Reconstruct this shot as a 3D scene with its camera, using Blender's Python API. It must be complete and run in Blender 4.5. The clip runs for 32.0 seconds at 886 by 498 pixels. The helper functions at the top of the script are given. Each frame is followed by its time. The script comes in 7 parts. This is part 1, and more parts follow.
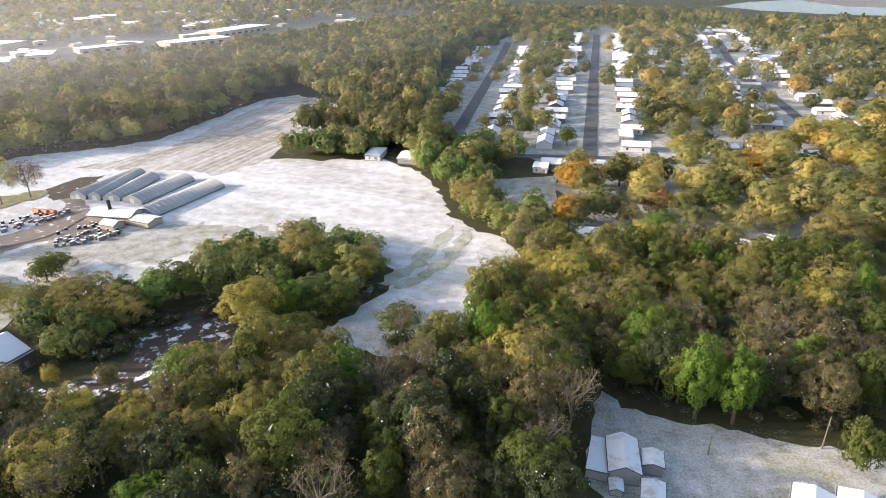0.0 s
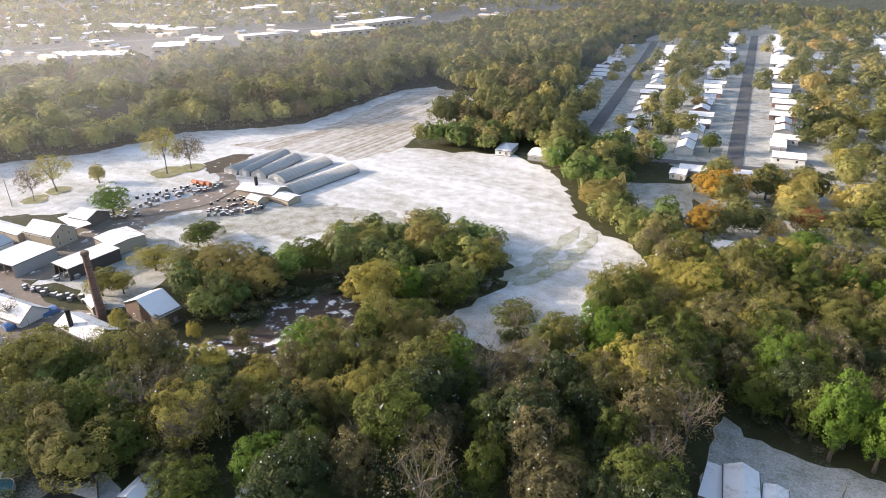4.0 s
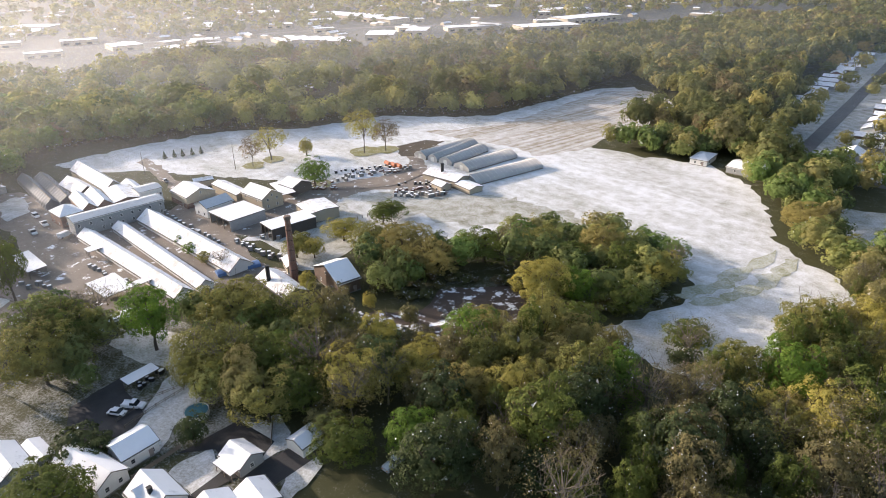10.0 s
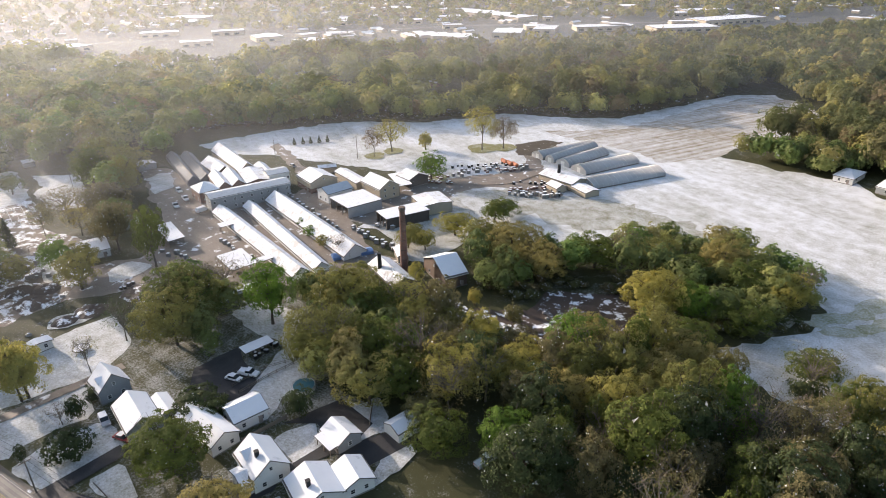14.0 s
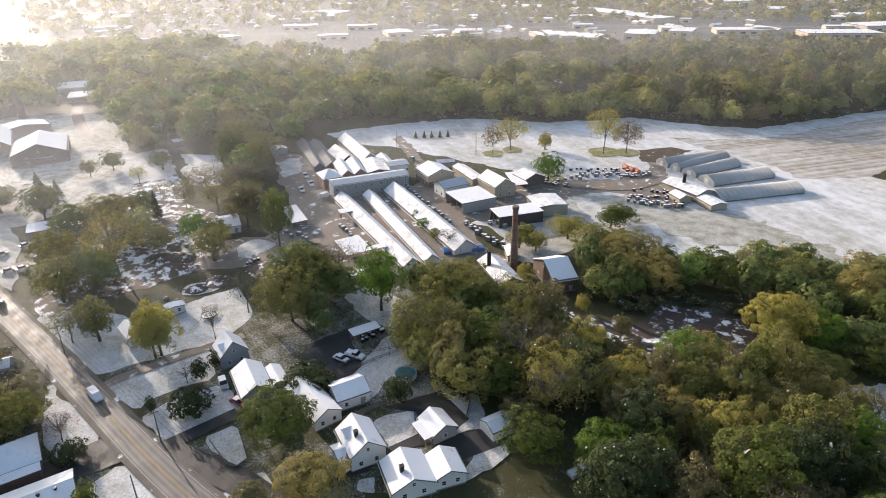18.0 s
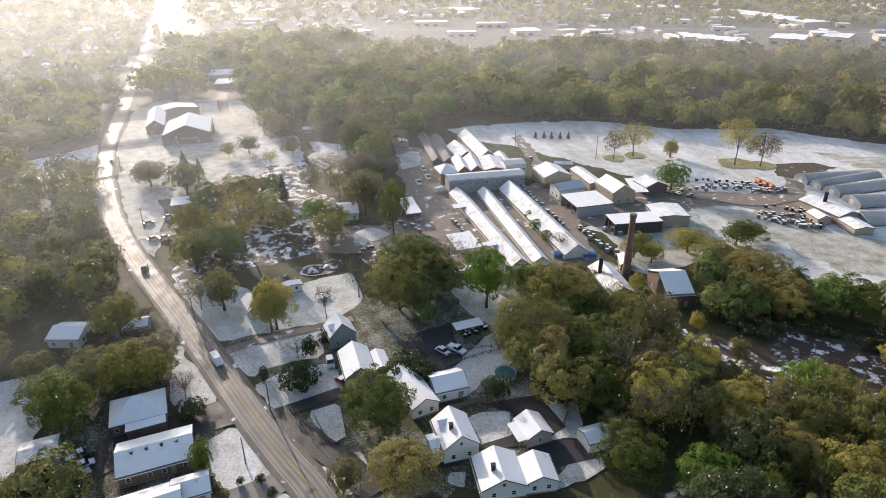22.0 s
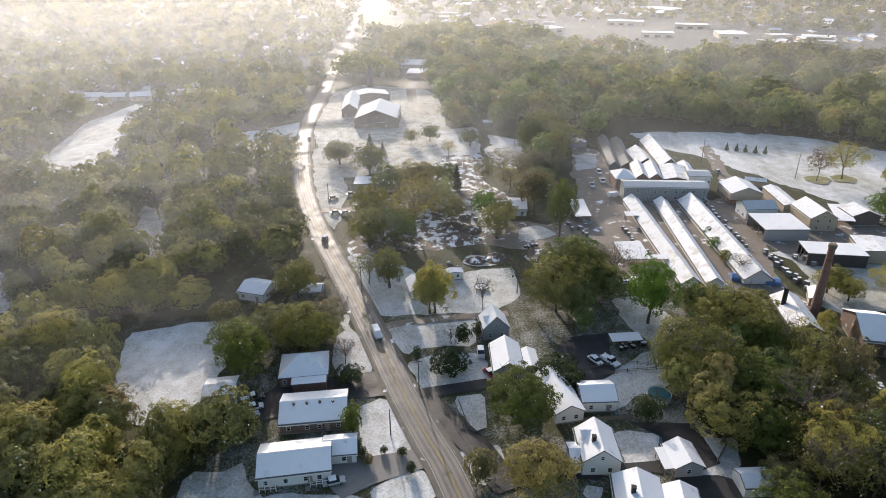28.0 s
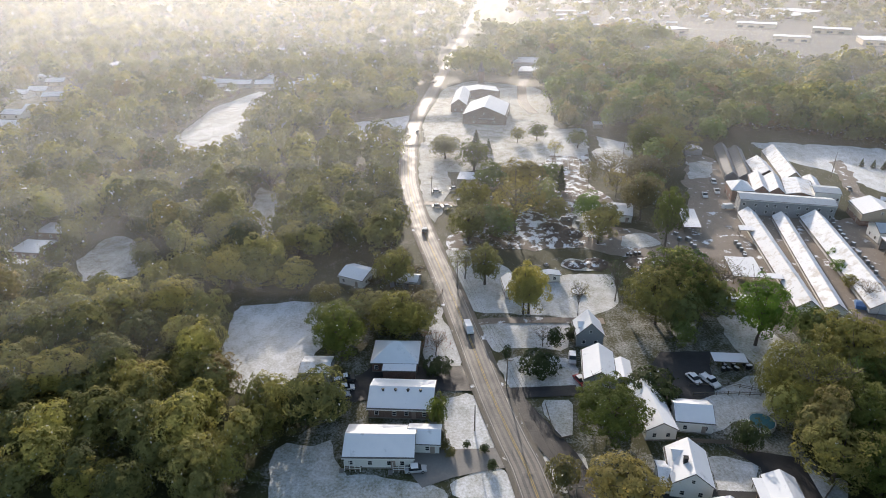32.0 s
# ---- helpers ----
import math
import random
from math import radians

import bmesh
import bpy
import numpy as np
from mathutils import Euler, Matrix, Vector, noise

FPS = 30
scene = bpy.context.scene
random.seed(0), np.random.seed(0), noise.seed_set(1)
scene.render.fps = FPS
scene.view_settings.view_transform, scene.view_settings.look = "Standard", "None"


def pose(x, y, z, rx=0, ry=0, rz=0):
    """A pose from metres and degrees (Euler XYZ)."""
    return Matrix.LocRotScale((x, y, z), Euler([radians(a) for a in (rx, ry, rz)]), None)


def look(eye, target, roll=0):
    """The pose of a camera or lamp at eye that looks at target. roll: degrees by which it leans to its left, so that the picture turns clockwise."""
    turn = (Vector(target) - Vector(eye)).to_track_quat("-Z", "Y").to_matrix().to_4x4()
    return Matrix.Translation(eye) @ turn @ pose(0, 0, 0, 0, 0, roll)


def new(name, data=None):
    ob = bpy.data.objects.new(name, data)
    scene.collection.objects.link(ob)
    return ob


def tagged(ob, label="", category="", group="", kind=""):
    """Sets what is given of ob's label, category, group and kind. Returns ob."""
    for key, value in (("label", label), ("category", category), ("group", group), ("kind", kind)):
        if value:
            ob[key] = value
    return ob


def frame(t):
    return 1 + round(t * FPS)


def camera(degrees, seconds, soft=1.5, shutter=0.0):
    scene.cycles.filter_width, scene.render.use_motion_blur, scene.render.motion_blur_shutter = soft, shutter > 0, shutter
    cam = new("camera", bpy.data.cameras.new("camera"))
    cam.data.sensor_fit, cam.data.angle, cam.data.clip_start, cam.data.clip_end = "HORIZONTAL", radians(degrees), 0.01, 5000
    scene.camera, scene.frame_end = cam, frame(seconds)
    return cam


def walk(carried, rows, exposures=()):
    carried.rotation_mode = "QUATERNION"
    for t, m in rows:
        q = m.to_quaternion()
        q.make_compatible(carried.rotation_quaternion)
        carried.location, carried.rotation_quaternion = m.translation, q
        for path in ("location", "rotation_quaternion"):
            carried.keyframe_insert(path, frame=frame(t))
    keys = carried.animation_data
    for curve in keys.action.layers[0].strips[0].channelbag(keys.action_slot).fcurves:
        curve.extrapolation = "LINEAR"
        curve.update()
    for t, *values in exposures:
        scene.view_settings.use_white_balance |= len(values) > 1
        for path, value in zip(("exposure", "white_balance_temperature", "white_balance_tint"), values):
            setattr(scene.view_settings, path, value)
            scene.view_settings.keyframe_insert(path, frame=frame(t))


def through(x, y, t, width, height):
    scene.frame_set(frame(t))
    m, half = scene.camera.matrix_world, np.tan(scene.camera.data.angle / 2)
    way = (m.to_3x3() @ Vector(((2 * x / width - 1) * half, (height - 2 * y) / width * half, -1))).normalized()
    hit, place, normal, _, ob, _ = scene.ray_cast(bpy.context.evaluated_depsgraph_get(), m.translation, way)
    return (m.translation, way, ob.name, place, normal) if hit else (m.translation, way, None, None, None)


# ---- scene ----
from mathutils.geometry import tessellate_polygon

PLAN = dict(lens=69.75, eye=100.0)
EXPOSURE = 0.61
cam = camera(PLAN["lens"], 32.0, soft=0.9)
# seconds, yaw to the left, pitch, lean of the hovering camera
TURN = [
    (0, 0.01, -25.05, -0.87), (0.5, 1.52, -25.09, -0.86), (1, 3.04, -25.13, -0.86), (2, 6.06, -25.20, -0.84), (3, 9.10, -25.25, -0.84), (3.5, 10.61,
    -25.28, -0.83), (4, 12.11, -25.30, -0.83), (5, 15.12, -25.35, -0.82), (5.5, 16.59, -25.37, -0.82), (6, 18.06, -25.39, -0.82), (7, 20.98, -25.42,
    -0.81), (8, 23.74, -25.45, -0.81), (9, 26.50, -25.47, -0.81), (10, 29.24, -25.49, -0.80), (11, 31.98, -25.51, -0.80), (12, 34.69, -25.52, -0.80),
    (13, 37.40, -25.53, -0.80), (14, 40.13, -25.54, -0.80), (14.5, 41.51, -25.54, -0.80), (15, 42.87, -25.55, -0.79), (16, 45.62, -25.55, -0.79),
    (16.5, 46.99, -25.55, -0.79), (17, 48.37, -25.56, -0.79), (18, 51.13, -25.56, -0.78), (19, 53.88, -25.56, -0.78), (20, 56.61, -25.57, -0.77), (21,
    59.37, -25.58, -0.76), (22, 62.07, -25.58, -0.74), (23, 64.84, -25.59, -0.73), (24, 67.62, -25.61, -0.71), (25, 70.39, -25.62, -0.70), (25.5,
    71.77, -25.63, -0.68), (26, 73.13, -25.65, -0.67), (27, 75.80, -25.67, -0.65), (27.5, 77.13, -25.68, -0.63), (28, 78.32, -25.70, -0.62), (29,
    80.70, -25.73, -0.59), (30, 83.12, -25.77, -0.55), (31, 85.58, -25.82, -0.52), (32, 88.11, -25.87, -0.47),
]
walk(cam, [(t, pose(0, 0, PLAN["eye"], 0, 0, yaw) @ pose(0, 0, 0, 90 + pitch, 0, 0) @ pose(0, 0, 0, 0, 0, lean))
           for t, yaw, pitch, lean in TURN], [(0.0, EXPOSURE + 0.72, 6700, 14), (14.0, EXPOSURE + 0.42, 6700, 13), (24.0, EXPOSURE + 0.2, 6600, 11), (32.0, EXPOSURE + 0.14, 6500, 10)])

# ---- light ----
SUN_TURN, SUN_UP = 92.0, 15.5          # degrees left of the y axis, above the ground
world = bpy.data.worlds.new("sky")
scene.world = world
world.use_nodes = True
wn = world.node_tree.nodes
sky = wn.new("ShaderNodeTexSky")
sky.sky_type, sky.sun_disc = "NISHITA", False
sky.sun_elevation, sky.sun_rotation = radians(SUN_UP), radians(-SUN_TURN)
sky.air_density, sky.dust_density = 1.0, 2.5
world.node_tree.links.new(sky.outputs[0], wn["Background"].inputs[0])
wn["Background"].inputs[1].default_value = 0.15
sun_data = bpy.data.lights.new("sun", "SUN")
sun_data.energy, sun_data.angle, sun_data.color = 3.6, radians(0.6), (1.0, 0.875, 0.765)
sun = new("sun", sun_data)
az = radians(SUN_TURN)
sun_from = Vector((-math.sin(az) * math.cos(radians(SUN_UP)), math.cos(az) * math.cos(radians(SUN_UP)), math.sin(radians(SUN_UP))))
sun.matrix_world = look(sun_from * 500, (0, 0, 0))


# ---- materials ----
def material(name):
    m = bpy.data.materials.new(name)
    m.use_nodes = True
    nt = m.node_tree
    return m, nt, nt.nodes["Principled BSDF"]


def noise_at(nt, scale, detail=4.0, stretch=None, turn=0.0, rough=0.55):
    """Noise in world metres: scale is in features per metre."""
    geo = nt.nodes.new("ShaderNodeNewGeometry")
    src = geo.outputs["Position"]
    if stretch:
        mp = nt.nodes.new("ShaderNodeMapping")
        mp.vector_type = "TEXTURE"
        mp.inputs["Scale"].default_value = [1 / v for v in stretch]
        mp.inputs["Rotation"].default_value = (0, 0, radians(turn))
        nt.links.new(src, mp.inputs["Vector"])
        src = mp.outputs["Vector"]
    tex = nt.nodes.new("ShaderNodeTexNoise")
    tex.inputs["Scale"].default_value, tex.inputs["Detail"].default_value = scale, detail
    tex.inputs["Roughness"].default_value = rough
    nt.links.new(src, tex.inputs["Vector"])
    return tex.outputs["Fac"]


def ramp(nt, fac, stops):
    r = nt.nodes.new("ShaderNodeValToRGB")
    els = r.color_ramp.elements
    while len(els) < len(stops):
        els.new(0.5)
    for e, (p, c) in zip(els, stops):
        e.position, e.color = p, (*c, 1)
    nt.links.new(fac, r.inputs[0])
    return r.outputs[0]


def blend(nt, fac, a, b, mode="MIX"):
    m = nt.nodes.new("ShaderNodeMix")
    m.data_type, m.blend_type = "RGBA", mode
    for val, key in ((fac, 0), (a, 6), (b, 7)):
        if isinstance(val, bpy.types.NodeSocket):
            nt.links.new(val, m.inputs[key])
        else:
            m.inputs[key].default_value = val if key == 0 else (*val, 1)
    return m.outputs[2]


def maths(nt, op, a, b=0.0):
    m = nt.nodes.new("ShaderNodeMath")
    m.operation = op
    for val, key in ((a, 0), (b, 1)):
        if isinstance(val, bpy.types.NodeSocket):
            nt.links.new(val, m.inputs[key])
        else:
            m.inputs[key].default_value = val
    return m.outputs[0]


def bump(nt, bsdf, height, strength, distance):
    b = nt.nodes.new("ShaderNodeBump")
    b.inputs["Strength"].default_value, b.inputs["Distance"].default_value = strength, distance
    nt.links.new(height, b.inputs["Height"])
    nt.links.new(b.outputs[0], bsdf.inputs["Normal"])


def grey(v):
    return (v, v, v)


def snowy(name, cover, grass_a=(0.10, 0.11, 0.035), grass_b=(0.17, 0.14, 0.06), lines=None):
    """Grass under thin snow: cover 0..1, two sizes of bare patches, and mown lines where given (turn in degrees)."""
    m, nt, bsdf = material(name)
    fine = noise_at(nt, 1.7, 7, rough=0.78)
    mid = noise_at(nt, 0.2, 5, rough=0.6)
    big = noise_at(nt, 0.022, 3)
    s = maths(nt, "ADD", maths(nt, "MULTIPLY", fine, 1.25), maths(nt, "MULTIPLY", mid, 0.75))
    s = maths(nt, "ADD", s, maths(nt, "MULTIPLY", big, 0.4))
    if lines is not None:
        for stretch, much in (((0.005, 0.06, 1), 0.6), ((0.01, 0.4, 1), 0.8 if "stubble" in name else 0.25)):
            streak = noise_at(nt, 1.0, 3, stretch, lines)
            s = maths(nt, "ADD", s, maths(nt, "MULTIPLY", maths(nt, "SUBTRACT", streak, 0.5), much))
    lo = 1.2 - (cover - 0.5) * 1.3
    bare = ramp(nt, maths(nt, "MULTIPLY", maths(nt, "SUBTRACT", s, lo - 0.35), 1.45), [(0.0, grey(0)), (1.0, grey(1))])
    grass = blend(nt, noise_at(nt, 0.35, 4), grass_a, grass_b)
    white = blend(nt, noise_at(nt, 0.5, 5), (0.63, 0.65, 0.68), (0.75, 0.76, 0.78))
    nt.links.new(blend(nt, bare, grass, white), bsdf.inputs["Base Color"])
    bsdf.inputs["Roughness"].default_value, bsdf.inputs["Specular IOR Level"].default_value = 0.8, 0.15
    bump(nt, bsdf, noise_at(nt, 2.5, 4), 0.35, 0.12)
    return m


def dirt(name, a, b, snow=0.0, rough=0.85, wet=0.0, shine=0.25):
    m, nt, bsdf = material(name)
    col = blend(nt, noise_at(nt, 0.3, 6), a, b)
    col = blend(nt, maths(nt, "MULTIPLY", noise_at(nt, 2.4, 4), 0.5), col, tuple(v * 0.55 for v in a))
    if snow:
        k = ramp(nt, noise_at(nt, 0.2, 6, rough=0.65), [(0.62 - snow * 0.3, grey(0)), (0.68 - snow * 0.3, grey(1))])
        col = blend(nt, k, col, (0.8, 0.82, 0.85))
    nt.links.new(col, bsdf.inputs["Base Color"])
    r = ramp(nt, noise_at(nt, 0.25, 3), [(0.35, grey(rough - wet)), (0.65, grey(rough))])
    nt.links.new(r, bsdf.inputs["Roughness"])
    bsdf.inputs["Specular IOR Level"].default_value = shine
    bump(nt, bsdf, noise_at(nt, 1.6, 5), 0.5, 0.15)
    return m


def plain(name, a, b=None, rough=0.6, scale=0.8, metal=0.0, lines=0.0, bump_by=0.0, shine=0.4):
    """Painted or built surface with blotches, and board or sheet lines where given (boards per metre, upwards)."""
    m, nt, bsdf = material(name)
    b = b or tuple(v * 0.8 for v in a)
    col = blend(nt, noise_at(nt, scale, 5), a, b)
    if lines:
        w = nt.nodes.new("ShaderNodeTexWave")
        w.bands_direction, w.inputs["Scale"].default_value = "Z", lines * 0.32
        geo = nt.nodes.new("ShaderNodeNewGeometry")
        nt.links.new(geo.outputs["Position"], w.inputs["Vector"])
        col = blend(nt, maths(nt, "MULTIPLY", w.outputs["Fac"], 0.25), col, tuple(v * 0.5 for v in a))
    nt.links.new(col, bsdf.inputs["Base Color"])
    bsdf.inputs["Roughness"].default_value, bsdf.inputs["Metallic"].default_value = rough, metal
    bsdf.inputs["Specular IOR Level"].default_value = shine
    if bump_by:
        bump(nt, bsdf, noise_at(nt, 6, 4), bump_by, 0.05)
    return m


def bricks(name, a, b):
    m, nt, bsdf = material(name)
    tex = nt.nodes.new("ShaderNodeTexBrick")
    tex.inputs["Scale"].default_value = 1.0
    for key, v in (("Brick Width", 0.42), ("Row Height", 0.16), ("Mortar Size", 0.012)):
        tex.inputs[key].default_value = v
    for key, v in (("Color1", a), ("Color2", b), ("Mortar", (0.32, 0.29, 0.26))):
        tex.inputs[key].default_value = (*v, 1)
    geo = nt.nodes.new("ShaderNodeNewGeometry")
    sep, com = nt.nodes.new("ShaderNodeSeparateXYZ"), nt.nodes.new("ShaderNodeCombineXYZ")
    nt.links.new(geo.outputs["Position"], sep.inputs[0])
    nt.links.new(maths(nt, "ADD", sep.outputs[0], sep.outputs[1]), com.inputs[0])
    nt.links.new(sep.outputs[2], com.inputs[1])
    nt.links.new(com.outputs[0], tex.inputs["Vector"])
    col = blend(nt, noise_at(nt, 0.7, 4), tex.outputs["Color"], tuple(v * 0.5 for v in a))
    nt.links.new(col, bsdf.inputs["Base Color"])
    bsdf.inputs["Roughness"].default_value = 0.85
    return m


def leaves(name, a, b, white=0.0, through=0.48, tones=None):
    """Leaf sprays: colour varies from tree to tree, from spray to spray, and over metres; some light comes through."""
    m, nt, bsdf = material(name)
    info, geo = nt.nodes.new("ShaderNodeObjectInfo"), nt.nodes.new("ShaderNodeNewGeometry")
    if tones:
        kind = nt.nodes.new("ShaderNodeAttribute")
        kind.attribute_name = "kind_of_tree"
        col = ramp(nt, kind.outputs["Fac"], tones)
    else:
        col = blend(nt, info.outputs["Random"], a, b)
        col = blend(nt, maths(nt, "MULTIPLY", noise_at(nt, 0.11, 3), 0.7), col, b)
    col = blend(nt, maths(nt, "MULTIPLY", geo.outputs["Random Per Island"], 0.4), col, tuple(v * 0.55 for v in a))
    if white:
        k = ramp(nt, geo.outputs["Random Per Island"], [(white - 0.001, grey(1)), (white, grey(0))])
        col = blend(nt, k, col, (0.75, 0.77, 0.8))
    nt.links.new(col, bsdf.inputs["Base Color"])
    bsdf.inputs["Roughness"].default_value, bsdf.inputs["Specular IOR Level"].default_value = 0.7, 0.15
    tr = nt.nodes.new("ShaderNodeBsdfTranslucent")
    nt.links.new(col, tr.inputs["Color"])
    mix = nt.nodes.new("ShaderNodeMixShader")
    mix.inputs[0].default_value = through
    nt.links.new(bsdf.outputs[0], mix.inputs[1])
    nt.links.new(tr.outputs[0], mix.inputs[2])
    nt.links.new(mix.outputs[0], nt.nodes["Material Output"].inputs["Surface"])
    return m


M_FIELD = snowy("snow_on_meadow", 0.62, lines=-26)
M_STUBBLE = snowy("snow_on_stubble", 0.46, (0.2, 0.16, 0.1), (0.26, 0.21, 0.13), lines=68)
M_FIELDG = snowy("snow_on_paddock", 0.45)
M_LAWN = snowy("snow_on_lawn", 0.5)
M_FRONT = snowy("snow_on_front_lawn", 0.57)
M_YARDS = snowy("snow_in_gardens", 0.27, (0.045, 0.05, 0.02), (0.08, 0.075, 0.035))
M_SUBURB = snowy("snow_in_suburb", 0.46, (0.07, 0.08, 0.03), (0.12, 0.11, 0.05))
M_TOWN = snowy("snow_in_town", 0.12, (0.07, 0.072, 0.07), (0.12, 0.12, 0.11))
M_WILD = snowy("wild_ground", 0.16, (0.04, 0.044, 0.02), (0.07, 0.068, 0.03))
M_GRAVEL = dirt("wet_gravel", (0.2, 0.165, 0.135), (0.31, 0.265, 0.22), 0.12, 0.85, 0.2)
M_DIRT = dirt("bare_soil", (0.07, 0.055, 0.04), (0.12, 0.1, 0.07), 0.02)
M_LOT = dirt("cleared_lot", (0.15, 0.12, 0.09), (0.23, 0.185, 0.145), 0.42)
M_PIT = dirt("rubble_ground", (0.07, 0.052, 0.042), (0.115, 0.088, 0.07), 0.3)
M_GRASS = snowy("thin_snow_on_grass", 0.26, (0.15, 0.16, 0.05), (0.24, 0.21, 0.09))
M_TRACK = snowy("grass_track", 0.42, (0.16, 0.18, 0.06), (0.24, 0.22, 0.09))
M_ASPH = dirt("wet_asphalt", (0.035, 0.035, 0.038), (0.06, 0.058, 0.058), 0.0, 0.75, 0.2)
M_ROAD = dirt("road_asphalt", (0.08, 0.078, 0.077), (0.125, 0.12, 0.118), 0.0, 0.72, 0.14, 0.4)
M_TYRED = dirt("worn_asphalt", (0.15, 0.14, 0.13), (0.2, 0.185, 0.17), 0.0, 0.72, 0.14, 0.4)
M_CONC = dirt("damp_concrete", (0.2, 0.19, 0.18), (0.28, 0.27, 0.25), 0.0, 0.8, 0.1)
M_SHOULDER = dirt("gravel_shoulder", (0.11, 0.1, 0.085), (0.17, 0.155, 0.13), 0.04, 0.85, 0.1)
M_KERB = plain("kerb_stone", (0.35, 0.34, 0.32), rough=0.8)
M_YELLOW = plain("road_paint_yellow", (0.34, 0.25, 0.07), rough=0.7)
def roof_snow(name, first, under):
    """Snow on roofs, with melt streaks and thin places where the roof greys through."""
    m, nt, bsdf = material(name)
    col = blend(nt, noise_at(nt, 0.5, 5), (0.8, 0.81, 0.83), (0.69, 0.71, 0.75))
    thin = ramp(nt, noise_at(nt, 0.33, 6, rough=0.7), [(first, grey(0)), (first + 0.12, grey(0.75))])
    col = blend(nt, thin, col, under)
    nt.links.new(col, bsdf.inputs["Base Color"])
    bsdf.inputs["Roughness"].default_value, bsdf.inputs["Specular IOR Level"].default_value = 0.9, 0.1
    bump(nt, bsdf, noise_at(nt, 3, 4), 0.3, 0.06)
    return m


M_SNOW = roof_snow("roof_snow", 0.6, (0.42, 0.44, 0.47))
M_SNOWSHED = roof_snow("shed_snow", 0.5, (0.5, 0.47, 0.43))
# thin snow on slopes turned from the sun: the shade is in the colour
M_SHADEDSNOW = plain("grey_roof_sheet", (0.36, 0.4, 0.45), (0.5, 0.53, 0.56), 0.7, 0.6, shine=0.2)
M_ROOF = plain("shingle", (0.09, 0.085, 0.08), (0.14, 0.13, 0.12), 0.85, 1.5)
M_TRIM = plain("white_trim", (0.72, 0.72, 0.7), rough=0.5)
M_PANE = plain("window_glass", (0.03, 0.035, 0.04), rough=0.12)
M_DOOR = plain("door_paint", (0.3, 0.25, 0.22), rough=0.5)
M_BARK = plain("bark", (0.11, 0.085, 0.065), (0.06, 0.05, 0.04), 0.9, 2.0)
M_PALEBARK = plain("pale_bark", (0.17, 0.145, 0.12), (0.11, 0.095, 0.08), 0.9, 2.0)
M_TIMBER = plain("grey_timber", (0.2, 0.17, 0.14), (0.12, 0.1, 0.08), 0.85, 2.0)
M_STEEL = plain("black_steel", (0.03, 0.03, 0.03), rough=0.5, metal=0.3)
M_GLASSROOF = plain("old_greenhouse_glass", (0.12, 0.125, 0.13), (0.2, 0.2, 0.21), 0.7, 0.5, shine=0.15)
M_FILM = plain("greenhouse_film", (0.46, 0.455, 0.45), (0.3, 0.3, 0.3), 0.4, 0.2)
M_TYRE = plain("tyre_rubber", (0.02, 0.02, 0.02), rough=0.8)
M_RIM = plain("rim_metal", (0.4, 0.4, 0.4), rough=0.4, metal=0.8)
M_WATER = plain("pool_water", (0.05, 0.14, 0.18), (0.08, 0.2, 0.25), 0.08)
M_RIVER = plain("river_water", (0.14, 0.16, 0.19), (0.2, 0.22, 0.24), 0.25, 0.01)
M_BLUE = plain("blue_tarp", (0.12, 0.22, 0.42), rough=0.5)
M_ORANGE = plain("rusty_orange_steel", (0.5, 0.16, 0.07), (0.35, 0.12, 0.06), 0.7)
WALLS = {
    "white": plain("white_siding", (0.7, 0.7, 0.68), (0.6, 0.6, 0.58), 0.6, lines=5),
    "grey": plain("grey_siding", (0.3, 0.31, 0.32), (0.24, 0.25, 0.26), 0.65, lines=5),
    "tan": plain("tan_sheet", (0.42, 0.36, 0.27), (0.34, 0.29, 0.22), 0.6),
    "dark": plain("dark_boards", (0.1, 0.085, 0.075), (0.06, 0.05, 0.045), 0.85),
    "metal": plain("grey_sheet_metal", (0.4, 0.4, 0.4), (0.3, 0.3, 0.3), 0.45, metal=0.2),
    "brown": plain("brown_siding", (0.16, 0.11, 0.085), (0.11, 0.08, 0.06), 0.75, lines=5),
    "brick": bricks("red_brick", (0.24, 0.12, 0.09), (0.17, 0.09, 0.065)),
    "brownbrick": bricks("brown_brick", (0.2, 0.14, 0.11), (0.15, 0.105, 0.085)),
}
WALLS["twotone"] = WALLS["tan"]
LEAF = {
    "green": leaves("leaf_green", (0.158, 0.189, 0.045), (0.105, 0.135, 0.034), 0.004),
    "fresh": leaves("leaf_fresh", (0.17, 0.265, 0.042), (0.123, 0.205, 0.036)),
    "olive": leaves("leaf_olive", (0.292, 0.27, 0.088), (0.193, 0.2, 0.06), 0.003),
    "yellow": leaves("leaf_yellow", (0.456, 0.4, 0.11), (0.339, 0.313, 0.085)),
    "ochre": leaves("leaf_ochre", (0.367, 0.311, 0.11), (0.263, 0.23, 0.0836)),
    "gold": leaves("leaf_gold", (0.52, 0.32, 0.06), (0.42, 0.27, 0.055)),
    "brown": leaves("leaf_brown", (0.221, 0.194, 0.0935), (0.164, 0.148, 0.0715), 0.01),
    "bare": leaves("leaf_buds", (0.24, 0.175, 0.09), (0.18, 0.135, 0.07), 0.008),
    "pale": leaves("leaf_pale", (0.27, 0.245, 0.105), (0.19, 0.18, 0.075), 0.015),
    "red": leaves("leaf_red", (0.33, 0.135, 0.075), (0.25, 0.11, 0.06)),
    "dark": leaves("leaf_dark", (0.09, 0.115, 0.048), (0.062, 0.085, 0.036), 0.012),
}
